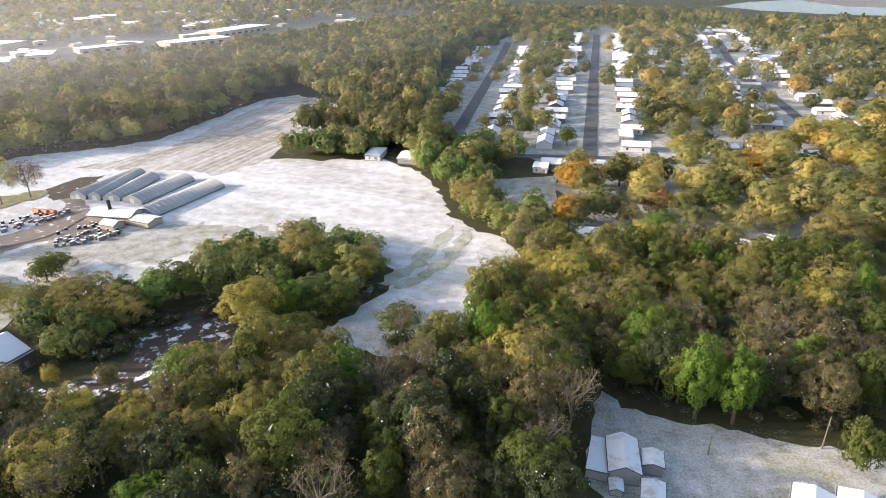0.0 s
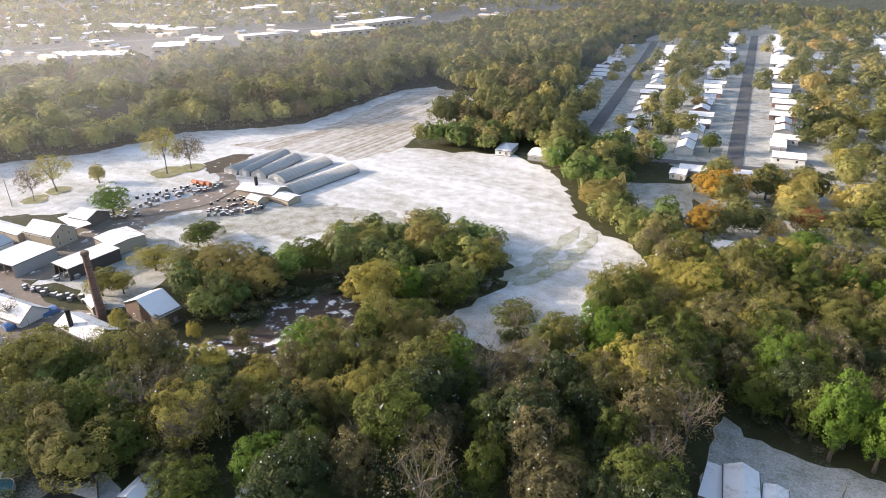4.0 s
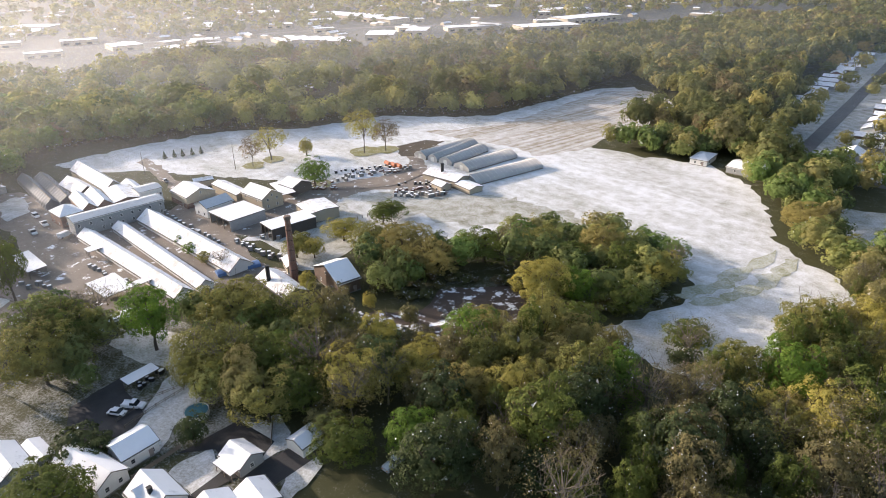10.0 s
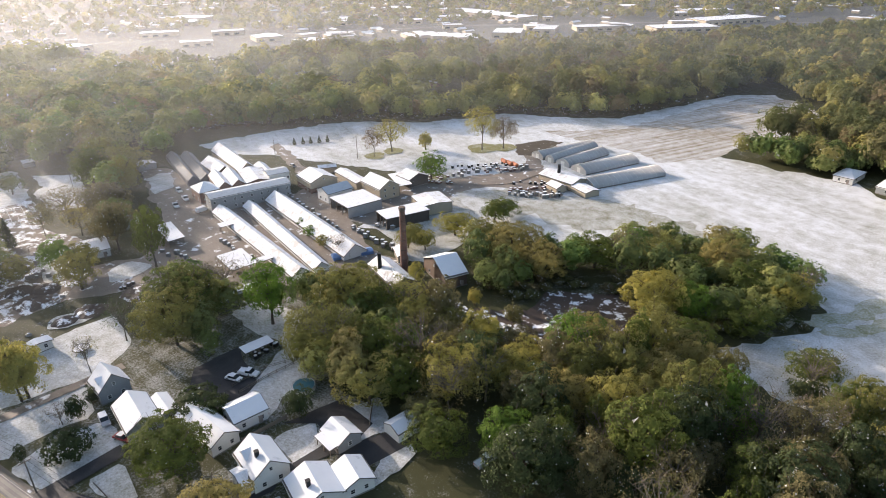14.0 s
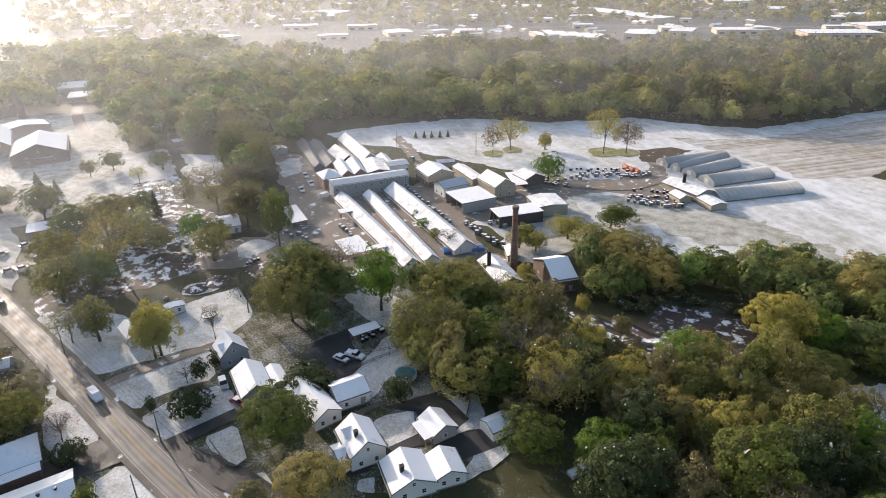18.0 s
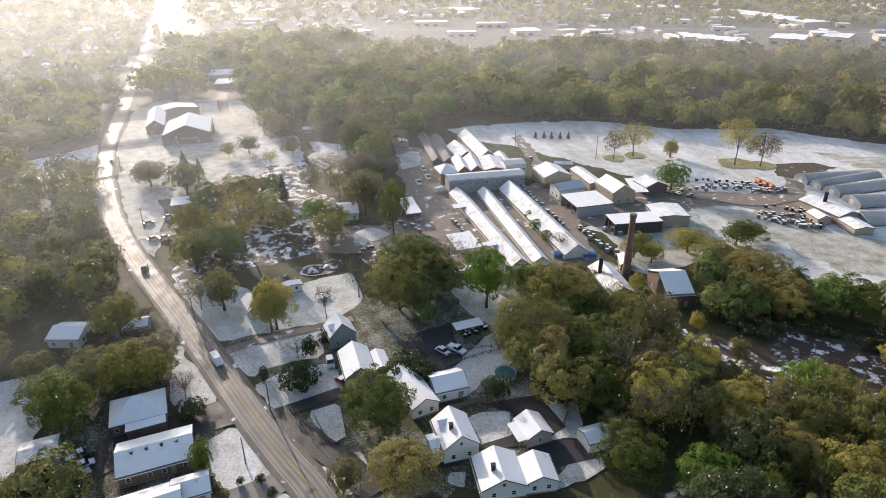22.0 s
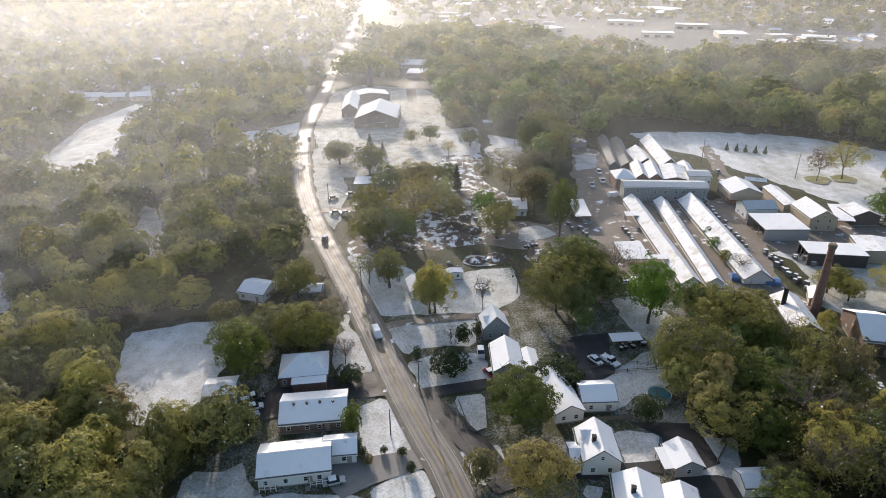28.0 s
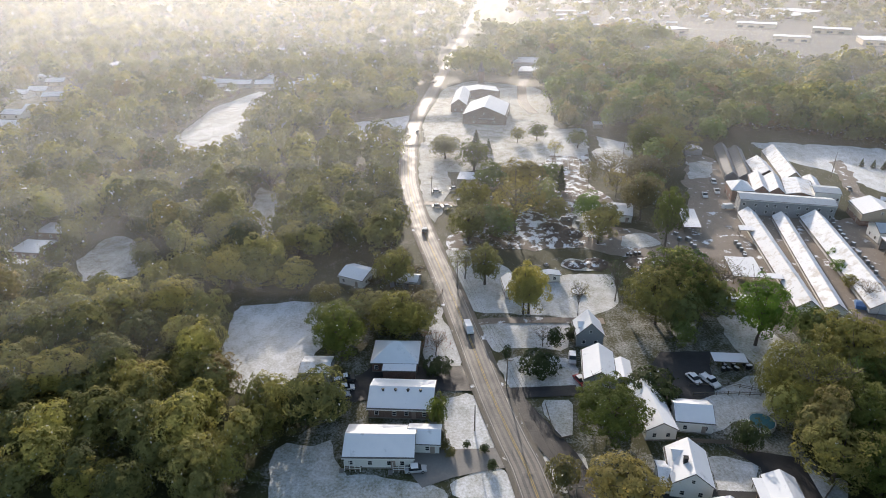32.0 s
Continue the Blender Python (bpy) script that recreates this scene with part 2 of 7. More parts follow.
# joined crowns: one tone for each tree
M_WOODS = leaves("leaf_mixed", (0.23, 0.216, 0.0945), None, 0.0, tones=[(0.0, (0.23, 0.178, 0.0998)), (0.25, (0.184, 0.189, 0.084)), (0.5, (0.121, 0.146, 0.063)), (0.75, (0.253, 0.254, 0.0945)), (1.0, (0.391, 0.346, 0.116))])
M_GARDENS = leaves("leaf_gardens", (0.297, 0.263, 0.103), None, 0.0, tones=[(0.0, (0.115, 0.131, 0.0575)), (0.4, (0.176, 0.194, 0.0747)), (0.7, (0.284, 0.269, 0.103)), (0.92, (0.405, 0.35, 0.127)), (1.0, (0.486, 0.325, 0.115))])
M_BRUSH = leaves("leaf_brush", (0.18, 0.16, 0.08), None, 0.05, tones=[(0.0, (0.17, 0.14, 0.085)), (0.5, (0.17, 0.165, 0.075)), (1.0, (0.11, 0.135, 0.055))])
M_COPSE = leaves("leaf_copse", (0.228, 0.252, 0.0907), None, 0.004, tones=[(0.0, (0.104, 0.143, 0.0567)), (0.25, (0.176, 0.212, 0.0771)), (0.4, (0.176, 0.269, 0.0738)), (0.6, (0.248, 0.275, 0.0998)), (0.8, (0.342, 0.355, 0.125)), (1.0, (0.31, 0.252, 0.113))])
M_EAST = leaves("leaf_east", (0.26, 0.25, 0.09), None, 0.006, tones=[(0.0, (0.12, 0.14, 0.06)), (0.35, (0.2, 0.205, 0.08)), (0.65, (0.29, 0.28, 0.1)), (0.85, (0.42, 0.4, 0.12)), (1.0, (0.26, 0.2, 0.1))])
M_EDGE = leaves("leaf_edge", (0.32, 0.32, 0.11), None, 0.0, tones=[(0.0, (0.15, 0.17, 0.07)), (0.5, (0.3, 0.31, 0.11)), (0.85, (0.44, 0.42, 0.14)), (1.0, (0.3, 0.2, 0.11))])
M_GOLD = leaves("leaf_garden", (0.486, 0.367, 0.113), None, 0.0, tones=[(0.0, (0.17, 0.209, 0.0886)), (0.4, (0.34, 0.343, 0.127)), (0.75, (0.51, 0.429, 0.14)), (0.95, (0.608, 0.405, 0.113)), (1.0, (0.437, 0.221, 0.127))])


# ---- builders ----
def obj(name, bm, mat, parent=None, label=""):
    """Links a bmesh as one mesh object, under a thing or a part where given."""
    me = bpy.data.meshes.new(name)
    bm.to_mesh(me)
    bm.free()
    me.materials.append(mat)
    ob = new(name, me)
    ob.parent = parent
    if label:
        ob["label"] = label
    return ob


part = obj


def share(name, me, parent, m):
    """One more object on mesh data that another one has."""
    ob = new(name, me)
    ob.parent = parent
    ob.matrix_local = m
    return ob


def thing(name, m, label, category, group="", kind=""):
    ob = new(name)
    ob.empty_display_size = 0.5
    ob.matrix_world = m
    return tagged(ob, label, category, group, kind)


def box(bm, x0, y0, z0, x1, y1, z1, m=None):
    c = [bm.verts.new(v) for v in ((x0, y0, z0), (x1, y0, z0), (x1, y1, z0), (x0, y1, z0), (x0, y0, z1), (x1, y0, z1), (x1, y1, z1), (x0, y1, z1))]
    for f in ((0, 3, 2, 1), (4, 5, 6, 7), (0, 1, 5, 4), (1, 2, 6, 5), (2, 3, 7, 6), (3, 0, 4, 7)):
        bm.faces.new([c[i] for i in f])
    if m is not None:
        for v in c:
            v.co = m @ v.co
    return c


def boxes(*rows):
    bm = bmesh.new()
    for r in rows:
        box(bm, *r)
    return bm


def prism(profile, x0, x1):
    """A solid along x from a closed profile of (y, z)."""
    bm = bmesh.new()
    a = [bm.verts.new((x0, y, z)) for y, z in profile]
    b = [bm.verts.new((x1, y, z)) for y, z in profile]
    n = len(profile)
    bm.faces.new(a)
    bm.faces.new(b[::-1])
    for i in range(n):
        bm.faces.new((a[i], b[i], b[(i + 1) % n], a[(i + 1) % n]))
    bmesh.ops.recalc_face_normals(bm, faces=bm.faces[:])
    return bm


def tube(bm, pts, radii, sides=6):
    """A tapered tube along pts."""
    rings = []
    for i, (p, r) in enumerate(zip(pts, radii)):
        d = (Vector(pts[min(i + 1, len(pts) - 1)]) - Vector(pts[max(i - 1, 0)])).normalized()
        q = d.to_track_quat("Z", "Y").to_matrix()
        rings.append([bm.verts.new(Vector(p) + q @ Vector((r * math.cos(2 * math.pi * k / sides), r * math.sin(2 * math.pi * k / sides), 0))) for k in range(sides)])
    for a, b in zip(rings, rings[1:]):
        for k in range(sides):
            bm.faces.new((a[k], a[(k + 1) % sides], b[(k + 1) % sides], b[k]))
    bm.faces.new(rings[0][::-1])
    bm.faces.new(rings[-1])


def cyl(bm, x, y, z0, z1, r0, r1=None, sides=12):
    tube(bm, [(x, y, z0), (x, y, z1)], [r0, r0 if r1 is None else r1], sides)


# ---- ground ----
def ground_sheet():
    """One sheet out to the horizon: finer rings near the middle, with slight swells far off."""
    bm = bmesh.new()
    rings, sides = [0, 60, 120, 200, 300, 450, 650, 900, 1300, 2000, 3000, 4800], 72
    rows = []
    for r in rings:
        if r == 0:
            rows.append([bm.verts.new((0, 0, 0))] * sides)
            continue
        rows.append([bm.verts.new((r * math.cos(2 * math.pi * k / sides), r * math.sin(2 * math.pi * k / sides), 0)) for k in range(sides)])
    for a, b in zip(rows, rows[1:]):
        for k in range(sides):
            j = (k + 1) % sides
            bm.faces.new((a[k], b[k], b[j]) if a[0] is a[1] else (a[k], b[k], b[j], a[j]))
    bmesh.ops.recalc_face_normals(bm, faces=bm.faces[:])
    return tagged(obj("ground", bm, M_WILD), "damp leaf litter and rough grass with traces of snow", "ground", kind="structure")


def inside(p, poly):
    x, y = p
    hit = False
    for (x0, y0), (x1, y1) in zip(poly, poly[1:] + poly[:1]):
        if (y0 > y) != (y1 > y) and x < (x1 - x0) * (y - y0) / (y1 - y0) + x0:
            hit = not hit
    return hit


COVERS = [0]
CLEAR = []     # open fields, lawns, yards and sight lines of the camera: woods keep off
PAVED = []     # outlines and lines where no tree may stand


def patch(name, outline, level, mat, label, category, rough=0.8):
    """A thin ground cover inside an outline, whose edge wanders."""
    edge = []
    n = len(outline)
    COVERS[0] += 1
    if category in ("snowy field", "lawn", "open field", "back field", "yard", "field", "pit", "driveway", "clearing"):
        if "neighbourhood" not in name:
            CLEAR.append(outline)
    shape = [Vector(p) for p in outline]
    if category in ("lawn", "grass", "back field", "clearing", "snow", "snow bank", "pit", "mud"):
        shape = [q for a, b in zip(shape, shape[1:] + shape[:1]) for q in (a.lerp(b, 0.13), a.lerp(b, 0.87))]     # corners rounded off
        n = len(shape)
    for i in range(n):
        p1, p2 = shape[i], shape[(i + 1) % n]
        steps = max(2, int((p2 - p1).length / 3.0))
        for s in range(steps):
            u = s / steps
            q = p1.lerp(p2, u)
            w = noise.noise_vector((q.x * 0.21, q.y * 0.21, level * 3.7)) + 0.6 * noise.noise_vector((q.x * 0.06, q.y * 0.06, 9.1))
            edge.append(Vector((q.x + w.x * rough * 2.2, q.y + w.y * rough * 2.2, 0.02 + 0.004 * COVERS[0])))
    from_top = [Vector((v.x, v.y, 0)) for v in edge]
    bm = bmesh.new()
    vs = [bm.verts.new(v) for v in edge]
    for tri in tessellate_polygon([from_top]):
        try:
            bm.faces.new([vs[i] for i in tri])
        except ValueError:
            pass
    for f in bm.faces:
        if f.normal.z < 0:
            f.normal_flip()
    bm.normal_update()
    for f in bm.faces:
        if f.normal.z < 0:
            f.normal_flip()
    return tagged(obj(name, bm, mat), label, category, kind="structure")


def smooth_line(pts, step=5.0):
    out = []
    n = len(pts)
    for i in range(n - 1):
        p0, p1, p2, p3 = (Vector(pts[min(max(i + k, 0), n - 1)]) for k in (-1, 0, 1, 2))
        steps = max(2, int((p2 - p1).length / step))
        for s in range(steps):
            u = s / steps
            out.append(0.5 * (2 * p1 + (p2 - p0) * u + (2 * p0 - 5 * p1 + 4 * p2 - p3) * u ** 2 + (3 * p1 - p0 - 3 * p2 + p3) * u ** 3))
    out.append(Vector(pts[-1]))
    return out


def ribbon(bm, line, off, half, z):
    last = None
    for i, p in enumerate(line):
        d = (line[min(i + 1, len(line) - 1)] - line[max(i - 1, 0)]).normalized()
        nrm = Vector((-d.y, d.x))
        a, b = p + nrm * (off + half), p + nrm * (off - half)
        row = (bm.verts.new((a.x, a.y, z)), bm.verts.new((b.x, b.y, z)))
        if last:
            bm.faces.new((last[0], last[1], row[1], row[0]))
        last = row


STREETS = []   # suburban streets, lined with houses


def road(name, pts, width, z, mat, label, marked=False):
    line = smooth_line(pts)
    if name == "suburb_street" and width > 7.5:   # those with rows of homes
        STREETS.append(line)
    z += 0.004 * len(PAVED)
    PAVED.append((line, width / 2 + 1.5))
    bm = bmesh.new()
    ribbon(bm, line, 0, width / 2, z)
    ob = tagged(obj(name, bm, mat), label, "road", kind="structure")
    if marked:
        for off in (-0.16, 0.16):
            bm = bmesh.new()
            ribbon(bm, line, off, 0.07, z + 0.006)
            part("centre_line", bm, M_YELLOW, ob, "worn yellow road paint")
        for off in (-2.3, -1.0, 1.0, 2.3):
            bm = bmesh.new()
            ribbon(bm, line, off, 0.32, z + 0.005)
            part("tyre_track", bm, M_TYRED, ob, "paler worn wheel track")
        for side in (-1, 1):
            bm = bmesh.new()
            ribbon(bm, line, side * (width / 2 + 0.55), 0.55, z - 0.02)
            part("verge", bm, M_SHOULDER, ob, "gravel shoulder with grit and traces of snow")
            bm = bmesh.new()
            ribbon(bm, line, side * (width / 2 - 0.35), 0.06, z + 0.006)
            part("edge_line", bm, M_KERB, ob, "worn white edge line")
    return ob


# ---- buildings ----
FOOT = []      # centre and reach of each building, kept free of trees


def window(parent, m, w=1.0, h=1.2):
    """A framed sash window on a wall whose outside is -y of m."""
    fr = part("window", boxes((-w / 2, -0.05, 0, -w / 2 + 0.09, 0.06, h), (w / 2 - 0.09, -0.05, 0, w / 2, 0.06, h), (-w / 2 + 0.09, -0.05, h - 0.09, w / 2 - 0.09, 0.06, h),
              (-w / 2 + 0.09, -0.05, 0, w / 2 - 0.09, 0.06, 0.09), (-w / 2 + 0.09, -0.04, h / 2 - 0.03, w / 2 - 0.09, 0.05, h / 2 + 0.03)), M_TRIM, parent)
    fr.matrix_local = m
    part("pane", boxes((-w / 2 + 0.09, -0.02, 0.09, w / 2 - 0.09, 0.03, h - 0.09)), M_PANE, fr)
    return fr


WINDOW = {}


def put_window(parent, m, w=1.0, h=1.2, far=False):
    key = (w, h)
    if far:
        if "far" not in WINDOW:
            WINDOW["far"] = part("window", boxes((-w / 2, -0.05, 0, w / 2, 0.05, h)), M_PANE, parent).data
            parent.children[-1].matrix_local = m
        else:
            share("window", WINDOW["far"], parent, m)
        return
    if key not in WINDOW:
        fr = window(parent, m, w, h)
        WINDOW[key] = (fr.data, [(c.name.split(".")[0], c.data) for c in fr.children])
        return
    data, kids = WINDOW[key]
    fr = share("window", data, parent, m)
    for n, d in kids:
        share(n, d, fr, Matrix())


def roof_slabs(base, L, W, he, rise, over=0.45, snow=0.07, fascia=False, top=None):
    """Two roof slopes with eaves, and the snow that lies on each."""
    top = top or M_SNOW
    s = rise / (W / 2)
    for side in (-1, 1):
        y0, y1 = 0.0, side * (W / 2 + over)
        z0, z1 = he + rise, he - s * over
        prof = [(y0, z0), (y1, z1), (y1, z1 + 0.16), (y0, z0 + 0.16)]
        part("roof_slope", prism(prof, -L / 2 - over, L / 2 + over), M_ROOF, base, "dark shingle roof slope with white eaves")
        if fascia:
            part("fascia", boxes((-L / 2 - over, y1 - 0.03 if side > 0 else y1 - 0.05, z1 - 0.1, L / 2 + over, y1 + 0.05 if side > 0 else y1 + 0.03, z1 + 0.13)), M_TRIM, base, "white eaves board")
        k = 0.94
        prof = [(y0, z0 + 0.165), (y1 * k, z0 + (z1 - z0) * k + 0.165), (y1 * k, z0 + (z1 - z0) * k + 0.165 + snow), (y0, z0 + 0.165 + snow)]
        part("snow_cover" if top is not M_SHADEDSNOW else "roof_sheet", prism(prof, -L / 2 - over + 0.12, L / 2 + over - 0.12), top, base, "smooth white snow on the roof" if top is not M_SHADEDSNOW else "thin roof snow, coloured blue-grey for its shade")


def hip_roof(base, L, W, he, rise, over=0.5):
    for name, mat, o, dz in (("roof", M_ROOF, over, 0.0), ("snow_cover", M_SNOW, over - 0.15, 0.16)):
        bm = bmesh.new()
        a, b = L / 2 + o, W / 2 + o
        r = max(L / 2 - W / 2, 0.05)
        lo = [bm.verts.new((x, y, he - 0.12 + dz)) for x, y in ((-a, -b), (a, -b), (a, b), (-a, b))]
        up = [bm.verts.new((x, y, he + 0.04 + dz)) for x, y in ((-a, -b), (a, -b), (a, b), (-a, b))]
        t = [bm.verts.new((-r, 0, he + rise + dz)), bm.verts.new((r, 0, he + rise + dz))]
        bm.faces.new(lo[::-1])
        for i in range(4):
            bm.faces.new((lo[i], lo[(i + 1) % 4], up[(i + 1) % 4], up[i]))
        bm.faces.new((up[0], up[1], t[1], t[0]))
        bm.faces.new((up[1], up[2], t[1]))
        bm.faces.new((up[2], up[3], t[0], t[1]))
        bm.faces.new((up[3], up[0], t[0]))
        part(name, bm, mat, base)


def building(name, x, y, L, W, turn, he, rise, wall, label, category, roof="gable", axis="u", win=2, vents=0, stack=False, openside=0, group="", far=False, bare=False):
    if axis == "v":
        L, W, turn = W, L, turn + 90
    m = pose(x, y, 0, 0, 0, turn)
    FOOT.append((x, y, max(L, W) / 2 + 1.0))
    base = thing(name, m, label, category, group)
    wm = WALLS[wall]
    a, b = L / 2, W / 2
    if roof == "gable":
        prof = [(-b, 0), (b, 0), (b, he), (0, he + rise), (-b, he)]
    else:
        prof = [(-b, 0), (b, 0), (b, he), (-b, he)]
    if openside:
        t = 0.2
        part("back_wall", boxes((-a, b - t, 0, a, b, he)), wm, base)
        part("side_wall", boxes((-a, -b, 0, -a + t, b - t, he)), wm, base)
        part("side_wall", boxes((a - t, -b, 0, a, b - t, he)), wm, base)
        for k in range(4):
            xx = -a + 0.5 + (L - 1.0) * k / 3
            part("post", boxes((xx - 0.12, -b, 0, xx + 0.12, -b + 0.24, he)), M_TIMBER, base)
    else:
        part("wall", prism(prof, -a, a), wm, base)
    if not openside and not far:
        part("footing", boxes((-a - 0.04, -b - 0.04, 0, a + 0.04, b + 0.04, 0.35)), M_CONC, base, "grey concrete footing")
    if wall == "twotone":
        part("brick_base", boxes((-a - 0.05, -b - 0.05, 0, a + 0.05, b + 0.05, he * 0.45)), WALLS["brick"], base, "red brick base course")
    if roof == "gable":
        # bare roofs get the blue-grey of shaded snow as their colour
        roof_slabs(base, L, W, he, rise, fascia=win > 0 and not far, top=M_SHADEDSNOW if bare else M_SNOWSHED if win == 0 else M_SNOW)
    elif roof == "hip":
        hip_roof(base, L, W, he, rise)
    else:
        part("roof_deck", boxes((-a - 0.3, -b - 0.3, he, a + 0.3, b + 0.3, he + 0.2)), M_ROOF, base)
        part("snow_cover", boxes((-a - 0.15, -b - 0.15, he + 0.204, a + 0.15, b + 0.15, he + 0.29)), M_SNOW, base, "smooth white snow on the roof")
    levels = [1.0] if he < 5.4 else [1.2, 4.0]
    for z in levels:
        for side in (-1, 1):
            for k in range(win):
                xx = -a + L * (k + 0.5 + 0.12 * ((k * 7 + int(abs(x))) % 3 - 1)) / max(win, 1)
                put_window(base, pose(xx, side * b, z, 0, 0, 0 if side < 0 else 180), far=far)
        if win and not far:
            for side in (-1, 1):
                for k in range(2 if W > 6 else 1):
                    yy = (-0.5 + (k + 0.5) / (2 if W > 6 else 1)) * W * 0.9
                    put_window(base, pose(side * a, yy, z, 0, 0, 90 if side > 0 else -90))
    if win and not far and roof == "gable" and rise > 2.2:
        for side in (-1, 1):
            put_window(base, pose(side * a, 0, he + 0.25, 0, 0, 90 if side > 0 else -90), 0.8, 1.0)
    if win and not far and he > 2.2:
        dr = part("door", boxes((-0.5, -0.06, 0.1, 0.5, 0.04, 2.2)), M_DOOR, base, "painted entrance door")
        dr.matrix_local = pose(a * 0.3 + 0.9, -b, 0)
        part("handle", boxes((0.32, -0.13, 1.0, 0.4, -0.064, 1.12)), M_RIM, dr)
    for k in range(vents):
        bm = bmesh.new()
        cyl(bm, 0, 0, 0, 0.5, 0.28, 0.28, 10)
        cyl(bm, 0, 0, 0.5, 0.62, 0.4, 0.3, 10)
        v = part("roof_vent", bm, M_STEEL, base, "round dark roof vent")
        v.matrix_local = pose(-a * 0.6 + L * 0.6 * k / max(vents - 1, 1), -W * 0.1, he + rise * 0.8 + 0.1)
    if stack:
        c = part("chimney", boxes((-0.4, -0.4, 0, 0.4, 0.4, 1.9), (-0.48, -0.48, 1.9, 0.48, 0.48, 2.05)), M_STEEL, base, "square dark chimney")
        c.matrix_local = pose(a * 0.25, -W * 0.16, he + rise * 0.5)
    return base


def dormer(base, x, y, z, w, d, h, wall, turn=0):
    """A small gabled dormer that stands out of a roof slope, its face to -y."""
    body = part("dormer", prism([(-w / 2, 0), (w / 2, 0), (w / 2, h), (0, h + w * 0.38), (-w / 2, h)], 0, d), WALLS[wall], base, "gabled dormer with a small window")
    body.matrix_local = pose(x, y, z, 0, 0, turn + 90)
    for side in (-1, 1):
        y1, z1 = side * (w / 2 + 0.25), h - 0.19
        prof = [(0, h + w * 0.38), (y1, z1), (y1, z1 + 0.14), (0, h + w * 0.38 + 0.14)]
        part("dormer_roof", prism(prof, -0.25, d), M_SNOW, body, "snow on the dormer roof")
    put_window(body, pose(0, 0, 0.25, 0, 0, -90), 0.8, 1.0)


def house(x, y, L, W, turn, he, rise, wall, label, **kw):
    return building("house", x, y, L, W, turn, he, rise, wall, label, "house", **kw)


def shed(x, y, L, W, turn, he, rise, wall, label, **kw):
    return building("shed", x, y, L, W, turn, he, rise, wall, label, "shed", win=0, **kw)


def canopy(x, y, L, W, turn, he, rise, label):
    base = thing("canopy", pose(x, y, 0, 0, 0, turn), label, "canopy")
    FOOT.append((x, y, max(L, W) / 2 + 1))
    a, b = L / 2, W / 2
    for sx in (-1, 0, 1):
        for sy in (-1, 1):
            part("post", boxes((sx * (a - 0.2) - 0.08, sy * (b - 0.2) - 0.08, 0, sx * (a - 0.2) + 0.08, sy * (b - 0.2) + 0.08, he)), M_TIMBER, base)
    rf = part("roof_deck", prism([(-b - 0.3, he), (b + 0.3, he + rise), (b + 0.3, he + rise + 0.12), (-b - 0.3, he + 0.12)], -a - 0.3, a + 0.3), M_ROOF, base)
    part("snow_cover", prism([(-b - 0.2, he + 0.125), (b + 0.2, he + rise + 0.125), (b + 0.2, he + rise + 0.2), (-b - 0.2, he + 0.2)], -a - 0.2, a + 0.2), M_SNOW, base, "snow on a corrugated roof")
    for k in range(5):
        yy = -b + W * (k + 0.5) / 5
        part("beam", boxes((-a, yy - 0.06, he - 0.16 + rise * k / 5, a, yy + 0.06, he - 0.01 + rise * k / 5)), M_TIMBER, base)
    return base


def carport(x, y, L, W, turn, he, rise, label):
    base = thing("carport", pose(x, y, 0, 0, 0, turn + 90), label, "carport")
    L, W = W, L
    a, b = L / 2, W / 2
    FOOT.append((x, y, max(a, b) + 1))
    for side in (-1, 1):
        part("side_wall", boxes((-a, side * b - 0.05, 0, a, side * b + 0.05, he)), M_TRIM, base)
    part("back_wall", prism([(-b + 0.06, 0), (b - 0.06, 0), (b - 0.06, he), (0, he + rise - 0.1), (-b + 0.06, he)], -a, -a + 0.08), M_TRIM, base)
    roof_slabs(base, L, W, he, rise, 0.2)
    return base


